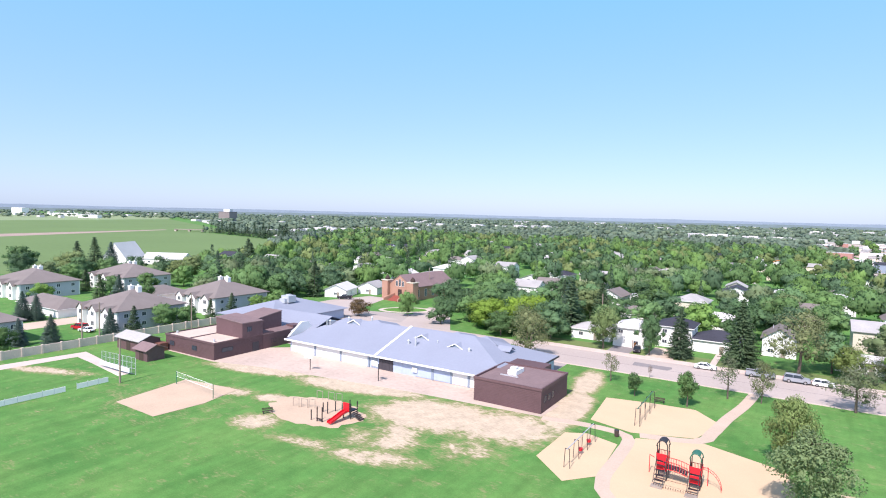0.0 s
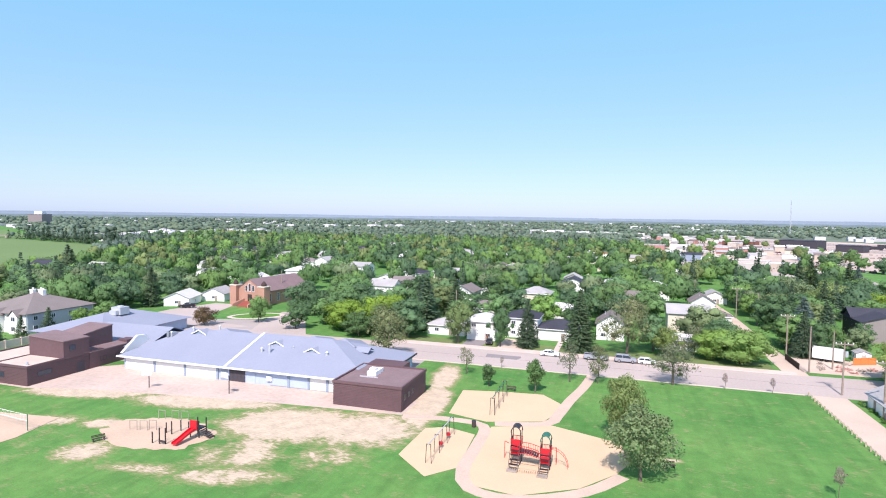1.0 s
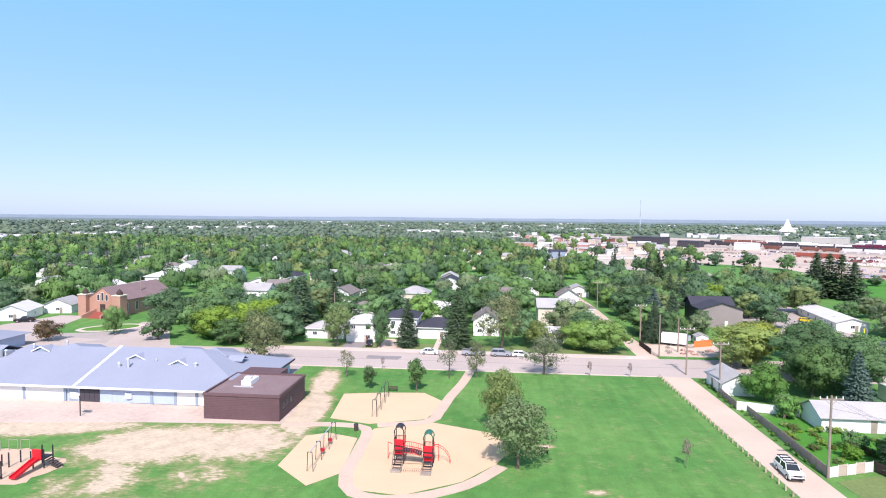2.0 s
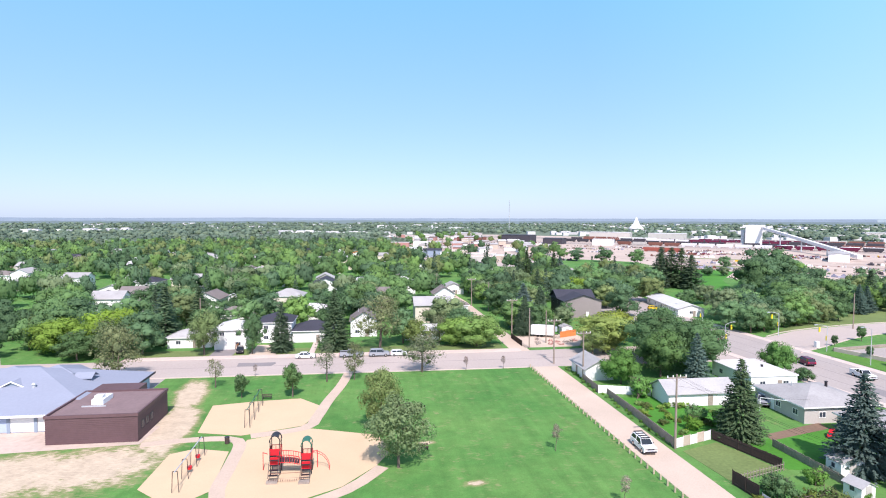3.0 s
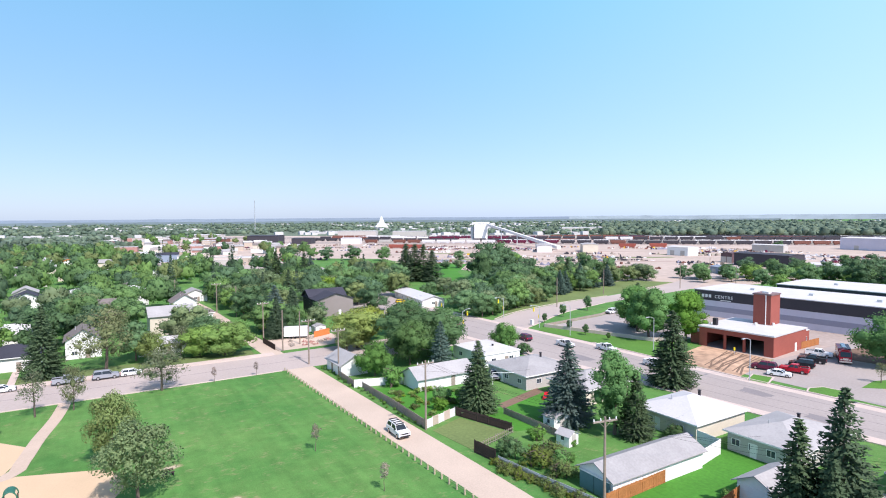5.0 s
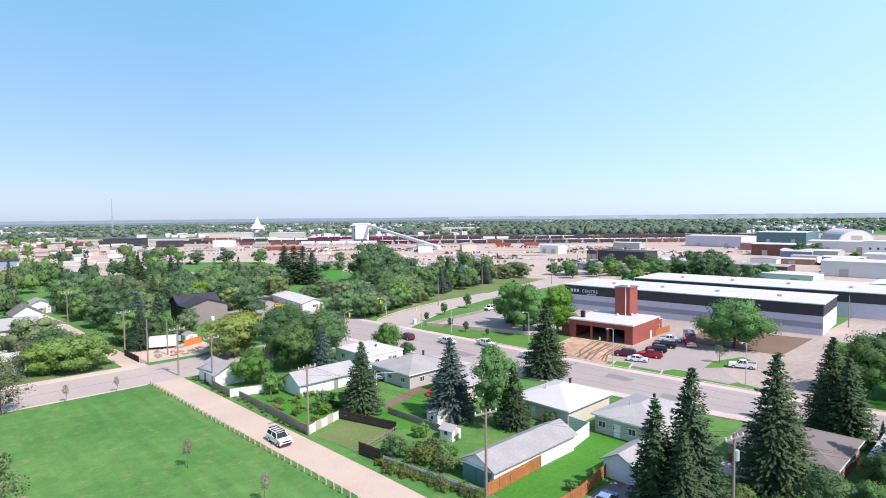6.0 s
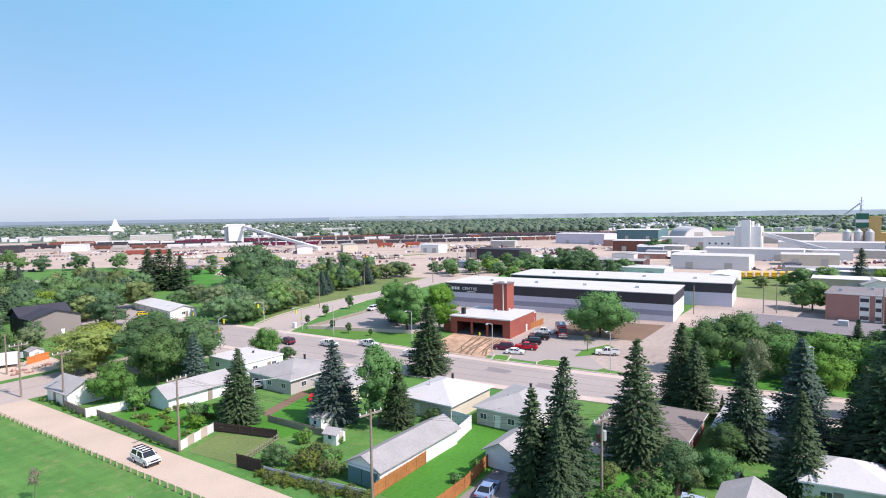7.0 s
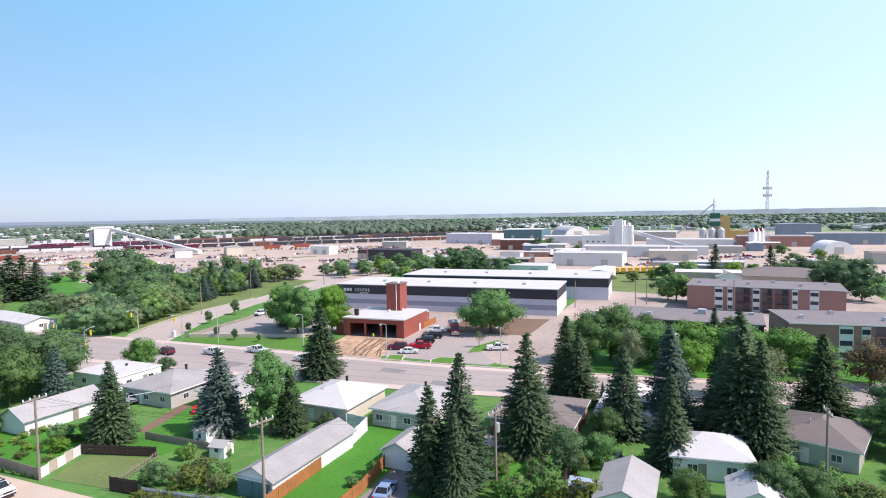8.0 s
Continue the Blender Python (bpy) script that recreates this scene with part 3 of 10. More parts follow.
# paler concrete gutters along the main road
for edge, k in ((NEAR, 1), (FAR, -1)):
    single("gutter", between(B(), *strip(smooth_line([(x + k * 1.4, y) for x, y in edge[:8]], 12), 2.2), 0.0, 0.042), "concrete", "pale worn concrete gutter along the main road", "gutter", "structure")
# civic side: car parks, aprons and the industrial flats
sheet("car_park", [(127.6, 102.4), (117.4, 134), (146.5, 138.2), (156, 142), (168, 138), (166, 104), (134, 98.5)], "road", 0.03, "pale asphalt car park with kerbed edges", "pavement")
sheet("apron", [(113.6, 69.8), (113.3, 80), (117.5, 88.5), (134, 92), (134, 74)], "apron", 0.04, "stained tan concrete apron of the fire hall", "pavement")
sheet("car_park", [(116.5, 72), (131, 73.5), (170, 73), (176, 40), (160, 36), (131, 40), (117, 44)], "road", 0.03, "asphalt parking yard beside the fire hall", "pavement")
sheet("yard", [(134, 92.5), (152, 104), (182, 126), (186, 44), (176, 40), (170, 73), (134, 73.5)], "lot", 0.022, "worn grey gravel yard between the fire hall and the sports hall", "ground")
sheet("yard", [(119, 42.5), (117, 30), (124, 26), (146, 31), (178, 41), (160, 50), (131, 52)], "lot", 0.034, "worn grey gravel beside the parking yard", "ground")
sheet("bare_earth", [(148, 70), (172, 68), (176, 44), (150, 44)], "dirt", 0.045, "dark bare earth beside the hall", "ground")
sheet("lawn_patch", [(112.9, 67.5), (117.7, 69.1), (118.6, 65.7), (113.3, 63.8)], "grass", 0.12, "small grass bed in the parking yard", "grass")
sheet("kerb", [(112.6, 67.8), (117.9, 69.5), (119.0, 65.4), (113.1, 63.4)], "concrete", 0.1, "pale concrete kerb round a grass bed", "kerb")
sheet("lawn_patch", [(114.8, 56.8), (115.2, 52.2), (118.0, 51.6), (120.4, 53.6), (120.0, 56.6), (117.2, 57.6)], "grass", 0.12, "small grass bed in the parking yard", "grass")
sheet("kerb", [(114.5, 57.0), (114.9, 51.9), (118.0, 51.2), (120.8, 53.4), (120.4, 56.9), (117.2, 58.0)], "concrete", 0.1, "pale concrete kerb round a grass bed", "kerb")
sheet("lawn_patch", [(126, 52.4), (129, 49.6), (140, 47.6), (142, 50.0), (133, 53.2)], "grass", 0.07, "strip of grass beside the bare earth", "grass")
sheet("yard", [(178, -60), (290, -60), (330, 30), (240, 44), (176, 44)], "lot", 0.02, "pale gravel yard behind the hall", "ground")
sheet("yard", [(205, 170), (330, 150), (330, -120), (700, -300), (1000, -200), (1110, 320), (760, 640), (590, 800), (410, 990), (240, 1160), (10, 1150), (60, 560), (200, 430)], "yard", 0.012, "bare pale earth of the industrial yards", "ground")
sheet("crop_field", [(-300, 205), (-330, 100), (-420, -150), (-560, -150), (-690, 262), (-790, 505), (-720, 505), (-470, 440), (-448, 413)], "crop", 0.02, "even green crop field behind the houses", "field")
sheet("stubble_field", [(-560, -150), (-640, -150), (-745, 262), (-812, 512), (-797, 509), (-690, 262)], "dirt_pale", 0.03, "strip of bare reddish earth and a farm track", "field")
sheet("crop_field", [(-640, -150), (-1200, -100), (-1340, 502), (-1500, 960), (-690, 545), (-700, 505), (-812, 508), (-745, 262)], "crop", 0.02, "even green crop field past the farm track", "field")
sheet("crop_field", [(-1200, -100), (-2400, 0), (-2600, 700), (-2300, 1500), (-1500, 960), (-1340, 502)], "crop_pale", 0.02, "pale green fields near the highway", "field")
sheet("crop_field", [(900, -300), (1500, -900), (3600, -900), (3600, 600), (1500, 200), (1000, 0)], "crop_pale", 0.018, "pale green open fields past the mill", "field")
sheet("park_lawn", [(150, 250), (168, 250), (192, 298), (230, 343), (215, 362), (194, 350), (160, 292)], "lush", 0.03, "bright mown lawn between the trees", "grass")
sheet("town_ground", [(-1560, 1060), (-700, 560), (-300, 500), (40, 560), (60, 1160), (300, 1100), (760, 640), (1100, 300), (1500, 230), (3000, 700), (2900, 2000), (1500, 3200), (0, 3500), (-1700, 3000), (-2600, 2200), (-2300, 1500)], "far_ground", 0.008, "dull green gardens and verges of the far town", "ground")
sheet("verge", [(114, 154.5), (126, 161), (155, 168.5), (190, 173), (250, 187), (240, 207), (190, 200), (150, 182)], "dry_grass", 0.03, "mown green verge along the street", "grass")
sheet("verge", [(240, -10), (330, -20), (330, 30), (250, 42)], "dry_grass", 0.04, "rough green and yellow grass beside the bus yard", "grass")


# ---- plants ----
BALL = {}


def ball(level):
    """Points and faces of a round ball, used for the dense inner lobes of crowns."""
    if level not in BALL:
        bm = B()
        bmesh.ops.create_icosphere(bm, subdivisions=level, radius=1.0)
        bm.verts.ensure_lookup_table()
        BALL[level] = ([v.co.copy() for v in bm.verts], [tuple(v.index for v in f.verts) for f in bm.faces])
        bm.free()
    return BALL[level]


def leaf_cloud(rnd, lobes, n, size, flat=0.5, core=0.0, level=2, lump=0.6):
    """Small bent leaf sprays on the outside of rounded lobes, over a dense lumpy inside."""
    vs, fs, ns = [], [], []
    mid = sum((Vector(c) for c, _ in lobes), Vector()) / len(lobes)
    vol = [a * b * c for _, (a, b, c) in lobes]
    if core:
        pts, tris = ball(level)
        for (cx, cy, cz), (a, b, c) in lobes:
            i, off = len(vs), Vector((rnd.uniform(0, 50), rnd.uniform(0, 50), rnd.uniform(0, 50)))
            for d in pts:
                k = core * (1 + 0.22 * noise.noise(d * 1.9 + off))
                p = Vector((cx + d.x * a * k, cy + d.y * b * k, cz + d.z * c * k))
                vs.append(p)
                ns.append((d * lump + (p - mid).normalized() * (1.05 - lump) + Vector((0, 0, 0.1))).normalized())
            fs += [tuple(i + j for j in f) for f in tris]
    for k in range(n):
        (cx, cy, cz), (a, b, c) = rnd.choices(lobes, vol)[0]
        d = Vector((rnd.gauss(0, 1), rnd.gauss(0, 1), rnd.gauss(0, 1))).normalized()
        if d.z < -0.8:
            d.z *= -0.5
        rad = 0.62 + 0.52 * rnd.random() ** 0.8
        p = Vector((cx + d.x * a * rad, cy + d.y * b * rad, cz + d.z * c * rad))
        nrm = (d * 0.9 + Vector((rnd.gauss(0, flat), rnd.gauss(0, flat), rnd.gauss(0, flat) + 0.25))).normalized()
        t1 = nrm.orthogonal().normalized()
        t1.rotate(Matrix.Rotation(rnd.uniform(0, 6.3), 3, nrm))
        t2 = nrm.cross(t1)
        s = size * rnd.uniform(0.6, 1.35)
        i = len(vs)
        q = rnd.uniform(0.5, 0.9)
        vs += [p - t1 * s, p + t1 * s * 0.7 - t2 * s * q - nrm * s * 0.2, p + t1 * s * 0.7 + t2 * s * q]
        fs.append((i, i + 1, i + 2))
        ns += [(d * lump + (p - mid).normalized() * (1.05 - lump) + nrm * lump + Vector((0, 0, 0.1))).normalized()] * 3
    return vs, fs, ns


def mesh_from(name, vs, fs, material, ns=None):
    me = bpy.data.meshes.new(name)
    me.from_pydata([tuple(v) for v in vs], [], fs)
    if ns:
        me.shade_smooth()
        me.normals_split_custom_set_from_vertices([tuple(v) for v in ns])
    me.materials.append(M[material])
    return me


def limbs(bm, rnd, h, r, trunk_h, tr, stems=1):
    for s in range(stems):
        lean = Vector((rnd.uniform(-0.12, 0.12), rnd.uniform(-0.12, 0.12), 0)) * (2.2 if stems > 1 else 1)
        base = Vector((rnd.uniform(-0.5, 0.5), rnd.uniform(-0.5, 0.5), 0)) * (stems > 1)
        p = base
        k = 5
        for i in range(k):
            q = base + lean * (i + 1) / k * h * 0.3 + Vector((rnd.uniform(-0.08, 0.08), rnd.uniform(-0.08, 0.08), h * 0.8 * (i + 1) / k))
            tube(bm, p, q, tr * (1 - i / k * 0.8), tr * (1 - (i + 1) / k * 0.8), 6)
            if q.z > trunk_h:
                for _ in range(3):
                    a = rnd.uniform(0, 6.3)
                    e = q + Vector((math.cos(a) * r * 0.5, math.sin(a) * r * 0.5, r * rnd.uniform(0.15, 0.5)))
                    e.z = min(e.z, h * 0.88)
                    tube(bm, q, e, tr * 0.3, tr * 0.08, 4)
            p = q


PLANTS = {}
# plants far off are built with fewer, larger leaf sprays
FAR_KIND = {"elm": "mid_b", "ash": "mid_a", "dark": "mid_b", "bright": "mid_d", "olive": "mid_c", "grey": "mid_c", "spruce": "mid_spruce", "spruce_b": "mid_spruce", "slim_spruce": "mid_spruce"}


def leaf_tree(kind, seed, h, r, trunk_h, n, size, leaf, lobes_n=14, stems=1, squash=1.0, label="", flat=0.5, name="tree", core=0.66):
    rnd = random.Random(seed)
    ob = new(name)
    bm = B()
    if kind.startswith("mid"):
        tube(bm, (0, 0, 0), (0.2, 0.1, h * 0.6), h * 0.022, h * 0.012, 6)
    else:
        limbs(bm, rnd, h, r, trunk_h, (0.045 if r < 1 else max(0.12, h * 0.022)) / math.sqrt(stems), stems)
    part("trunk", bm, "bark", ob)
    lobes, far = [], kind.startswith("mid")
    ch = (h - trunk_h) / 2
    for i in range(lobes_n * 2):
        a, t = rnd.uniform(0, 6.3), rnd.uniform(-1.0, 0.95)
        w = math.sqrt(max(0.12, 1 - t * t)) * (1.15 if t < 0 else 1)
        rad = r * w * rnd.uniform(0.45, 0.86)
        lr = r * rnd.uniform(0.18, 0.36)
        lobes.append(((math.cos(a) * rad, math.sin(a) * rad, trunk_h + ch * 0.95 + t * ch * 0.76), (lr, lr, lr * 0.85 * squash)))
    lobes.append(((0, 0, trunk_h + ch), (r * 0.6, r * 0.6, ch * 0.75)))
    vs, fs, ns = leaf_cloud(rnd, lobes, int(n * (2.6 if far else 2.3)), size * (0.5 if far else 0.6), flat, core, 1)
    crown = new("crown", mesh_from("crown", vs, fs, leaf, ns))
    crown.parent = ob
    tagged(ob, label, name.replace("_", " "))
    PLANTS[kind] = [ob, h, False]


def spruce(kind, seed, h, r, needle, levels=44, label="", lean=0.85, fine=True):
    rnd = random.Random(seed)
    ob = new("spruce")
    part("trunk", tube(B(), (0, 0, 0), (0, 0, h * 0.97), h * 0.017, 0.03, 8), "bark", ob)
    vs, fs, ns = [], [], []
    for lv in range(levels):
        f = lv / levels
        z = h * (0.05 + 0.94 * f)
        reach = r * (1 - f) ** lean * (1.0 if f > 0.08 else 0.8) + 0.12
        m = max(6, int((32 if fine else 16) * (1 - f) + 8))
        for b in range(m):
            a = rnd.uniform(0, 6.3)
            ln = reach * rnd.uniform(0.62, 1.12)
            seg = max(2, int(ln / (0.34 if fine else 0.55)))
            out, side = Vector((math.cos(a), math.sin(a), 0)), Vector((-math.sin(a), math.cos(a), 0))
            z = h * (0.05 + 0.94 * (f + rnd.uniform(-0.6, 0.6) / levels))
            rise = rnd.uniform(-0.35, 0.1) - 0.15 * (1 - f)
            for s in range(seg):
                t = (s + 0.7) / seg
                if t < 0.3 and ln > 1.5:
                    continue
                p = out * ln * t + Vector((0, 0, z + ln * (rise * t + 0.16 * t * t)))
                w = (0.17 if fine else 0.40) * (1.25 - 0.5 * t) * rnd.uniform(0.8, 1.3)
                tip = out * ((0.36 if fine else 0.55) + 0.18 * rnd.random()) + side * rnd.uniform(-0.22, 0.22) + Vector((0, 0, rnd.uniform(-0.28, 0.05)))
                i = len(vs)
                sd = side * w + Vector((0, 0, rnd.uniform(-0.12, 0.12)))
                vs += [p - tip * 0.35, p - sd - Vector((0, 0, 0.16)), p + tip * 0.65, p + sd - Vector((0, 0, 0.16))]
                fs.append((i, i + 1, i + 2, i + 3))
                ns += [(out + Vector((0, 0, 0.75)) + sd * 0.5).normalized()] * 4
    crown = new("crown", mesh_from("crown", vs, fs, needle, ns))
    crown.parent = ob
    tagged(ob, label, "spruce tree")
    PLANTS[kind] = [ob, h, False]


def plant(kind, x, y, h=None, rot=None, wide=1.0, label="", group="", z=0):
    """Sets one plant of a kind at its height; the first of a kind is the one that was built."""
    if math.hypot(x, y) > 172:
        kind = FAR_KIND.get(kind, kind)
    ob, h0, used = PLANTS[kind]
    k = (h or h0) / h0
    rot = (x * 37 + y * 91) % 360 if rot is None else rot
    if kind in ("ash", "elm", "bright", "olive", "dark", "yellow", "grey"):
        wide *= 1.18
    if "spruce" in kind:
        wide *= 1.18
    m = pose(x, y, z - 0.05, 0, 0, rot) @ Matrix.Diagonal((k * wide, k * wide, k, 1))
    if not used:
        ob.matrix_world = m
        PLANTS[kind][2] = True
    else:
        label, ob = label or ob["label"], copy_thing_scaled(ob, m)
    return tagged(ob, label, "", group)


def copy_thing_scaled(ob, m):
    c = copy_thing(ob, Matrix())
    c.matrix_basis = m
    return c


leaf_tree("ash", 11, 9.0, 3.8, 1.2, 2600, 0.26, "leaf_mid", 16, label="leafy green street tree with a rounded crown")
leaf_tree("elm", 12, 11.0, 5.4, 1.0, 4000, 0.30, "leaf_mid", 20, label="broad dark green tree with a full crown")
leaf_tree("bright", 13, 9.0, 4.8, 0.7, 3400, 0.29, "leaf_bright", 20, label="bright yellow-green tree with a dense crown")
leaf_tree("lime", 29, 9.0, 4.8, 0.7, 3600, 0.28, "leaf_lime", 20, label="vivid lime-green tree with a dense crown")
leaf_tree("olive", 14, 10.5, 4.2, 1.3, 2200, 0.27, "leaf_olive", 17, label="olive green tree with a loose open crown", core=0.5)
leaf_tree("grey", 15, 11.0, 4.6, 1.8, 2100, 0.22, "leaf_grey", 18, label="grey-green tree with thin leaves and bare twigs", flat=0.8, core=0.3)
leaf_tree("yellow", 16, 9.5, 4.6, 0.9, 2800, 0.27, "leaf_yellow", 18, label="yellowish green tree with a full crown")
leaf_tree("dark", 17, 10.0, 4.4, 0.8, 3000, 0.30, "leaf_dark", 18, label="dark green tree with a dense crown")
leaf_tree("maple", 18, 6.0, 1.7, 1.0, 1500, 0.2, "leaf_mid", 12, squash=1.3, label="young egg-shaped maple on the lawn")
leaf_tree("thin", 19, 6.5, 2.1, 1.8, 480, 0.18, "leaf_grey", 10, label="thin young tree with sparse leaves", flat=0.9, core=0)
leaf_tree("sapling", 20, 3.6, 0.75, 1.3, 420, 0.085, "bare_twig", 6, label="thin young tree with bare pale twigs on the lawn", flat=0.9, name="sapling", core=0)
leaf_tree("willow", 21, 10.0, 3.7, 1.5, 4200, 0.23, "leaf_willow", 22, squash=1.25, label="loose feathery tree with airy branches on the lawn", flat=0.8, core=0.32)
leaf_tree("round", 28, 15.0, 5.2, 1.4, 4600, 0.29, "leaf_bright", 30, squash=1.1, label="large round-crowned green tree near the fire hall")
leaf_tree("oval", 27, 14.5, 4.0, 0.9, 4200, 0.28, "leaf_bright", 26, squash=1.25, label="tall oval green tree behind the bungalows")
leaf_tree("bush", 22, 2.2, 1.5, 0.1, 400, 0.18, "leaf_bright", 8, stems=3, label="rounded leafy green garden bush", name="shrub")
leaf_tree("ball", 23, 2.6, 1.8, 0.1, 1300, 0.14, "leaf_dark", 12, stems=3, label="clipped round dark green shrub", name="shrub")
leaf_tree("leafy", 27, 1.2, 1.2, 0.0, 300, 0.17, "leaf_lime", 7, stems=3, label="low vivid green garden plant", name="shrub")
leaf_tree("weedbush", 24, 1.5, 1.6, 0.0, 330, 0.17, "weed", 8, stems=3, label="tangle of tall yellowish weeds", name="weed_clump", core=0.5)
leaf_tree("redbush", 25, 6.0, 3.2, 1.0, 1600, 0.24, "leaf_red", 12, label="dark red-leaved ornamental tree")
leaf_tree("brownbush", 26, 6.0, 3.6, 0.8, 1500, 0.24, "leaf_brown", 12, stems=3, label="shrubby tree with dull brown leaves", core=0.5)
spruce("spruce", 31, 15.0, 4.0, "needle", 50, label="tall dark green spruce with drooping branches")
spruce("spruce_b", 32, 13.0, 4.0, "needle", 46, label="broad dark green spruce tree")
spruce("blue_spruce", 33, 14.0, 4.0, "needle_blue", 48, label="blue-grey spruce with layered branches")
spruce("slim_spruce", 34, 12.0, 2.2, "needle", 40, label="slim dark green spruce tree", lean=0.75)
leaf_tree("mid_a", 41, 10.0, 5.0, 0.8, 1000, 0.44, "town_mid", 14, label="green tree in the town's gardens")
leaf_tree("mid_b", 42, 10.5, 5.2, 0.8, 1000, 0.46, "town_dark", 15, label="dark green tree in the town's gardens")
leaf_tree("mid_c", 43, 9.5, 4.8, 0.8, 1000, 0.44, "town_olive", 14, label="olive tree in the town's gardens")
leaf_tree("mid_d", 44, 9.5, 4.8, 0.8, 1000, 0.44, "town_bright", 14, label="bright green tree in the town's gardens")
spruce("mid_spruce", 45, 13.0, 3.6, "needle", 30, fine=False, label="dark spruce in the town's gardens")


# ---- houses ----
def roof_hip(bm, x0, y0, x1, y1, z, rise, t=0.22):
    """A hipped roof with fascia over the given eaves; the ridge runs along the longer side."""
    w, d = x1 - x0, y1 - y0
    k = min(w, d) / 2
    if w >= d:
        r0, r1 = (x0 + k, (y0 + y1) / 2), (x1 - k, (y0 + y1) / 2)
    else:
        r0, r1 = ((x0 + x1) / 2, y0 + k), ((x0 + x1) / 2, y1 - k)
    v = [(x0, y0, z), (x1, y0, z), (x1, y1, z), (x0, y1, z), (x0, y0, z + t), (x1, y0, z + t), (x1, y1, z + t), (x0, y1, z + t), (*r0, z + t + rise), (*r1, z + t + rise)]
    base = [(3, 2, 1, 0), (0, 1, 5, 4), (1, 2, 6, 5), (2, 3, 7, 6), (3, 0, 4, 7)]
    if w >= d:
        top = [(4, 5, 9, 8), (6, 7, 8, 9), (5, 6, 9), (7, 4, 8)]
    else:
        top = [(5, 6, 9, 8), (7, 4, 8, 9), (4, 5, 8), (6, 7, 9)]
    return faces(bm, v, base + top)


def roof_gable(bm, x0, y0, x1, y1, z, rise, axis="x", t=0.2):
    """Two roof slopes of thickness t; the ridge runs along axis."""
    if axis == "x":
        m = (y0 + y1) / 2
        prof = [(y0, z), (m, z + rise), (y1, z), (y1, z + t), (m, z + rise + t), (y0, z + t)]
        rings = [[(x, a, b) for a, b in prof] for x in (x0, x1)]
    else:
        m = (x0 + x1) / 2
        prof = [(x0, z), (m, z + rise), (x1, z), (x1, z + t), (m, z + rise + t), (x0, z + t)]
        rings = [[(a, y, b) for a, b in prof] for y in (y0, y1)]
    return solid(bm, rings)


def gable_wall(bm, x0, y0, x1, y1, h, rise, axis="x"):
    """Walls whose end faces rise to the ridge."""
    if axis == "x":
        m = (y0 + y1) / 2
        rings = [[(x, y0, 0), (x, y1, 0), (x, y1, h), (x, m, h + rise), (x, y0, h)] for x in (x0, x1)]
    else:
        m = (x0 + x1) / 2
        rings = [[(x0, y, 0), (x1, y, 0), (x1, y, h), (m, y, h + rise), (x0, y, h)] for y in (y0, y1)]
    return solid(bm, rings)


MESHES = {}


def shared(key, build):
    """Mesh data that alike pieces share."""
    if key not in MESHES:
        MESHES[key] = build()
    return MESHES[key]


def window(parent, x, y, z, w, h, side, frame_mat="white", pane_mat="window_glass"):
    """A framed window on a wall: frame, mullion and pane; side names the wall's outward direction."""
    turn = {"-y": 0, "x": 90, "y": 180, "-x": -90}[side]

    def frame_mesh():
        bm = B()
        t = 0.09
        for a in ((-w / 2, 0, -w / 2 + t, h), (w / 2 - t, 0, w / 2, h), (-w / 2 + t, 0, w / 2 - t, t), (-w / 2 + t, h - t, w / 2 - t, h)):
            box(bm, a[0], -0.06, a[1], a[2], 0.02, a[3])
        if w > 1.1:
            box(bm, -0.03, -0.05, t, 0.03, 0.02, h - t)
        return done("window", bm, frame_mat)

    ob = new("window", shared(("f", round(w, 2), round(h, 2), frame_mat), frame_mesh))
    ob.parent = parent
    ob.matrix_basis = pose(x, y, z, 0, 0, turn)
    pn = new("pane", shared(("p", round(w, 2), round(h, 2), pane_mat), lambda: done("pane", box(B(), -w / 2 + 0.08, -0.025, 0.08, w / 2 - 0.08, 0.01, h - 0.08), pane_mat)))
    pn.parent = ob
    return ob


def door(parent, x, y, side, material="white", w=0.95, h=2.05, z=0.0, name="door", panels=0):
    turn = {"-y": 0, "x": 90, "y": 180, "-x": -90}[side]

    def mesh():
        bm = box(B(), -w / 2, -0.05, 0, w / 2, 0.02, h)
        for i in range(panels):
            box(bm, -w / 2 + 0.08, -0.075, h * i / panels + 0.06, w / 2 - 0.08, -0.05, h * (i + 1) / panels - 0.05)
        if not panels:
            box(bm, w / 2 - 0.16, -0.11, h * 0.46, w / 2 - 0.08, -0.05, h * 0.5)
        return done(name, bm, material)

    ob = new(name, shared((name, w, h, material, panels), mesh))
    ob.parent = parent
    ob.matrix_basis = pose(x, y, z, 0, 0, turn)
    return ob


def wall_windows(ob, side, length, off, along0, z, n, w=1.3, h=1.05, skip=()):
    """n windows evenly along one wall."""
    for i in range(n):
        if i in skip:
            continue
        a = along0 + length * (i + 0.5) / n
        if side in ("-y", "y"):
            window(ob, a, off, z, w, h, side)
        else:
            window(ob, off, a, z, w, h, side)


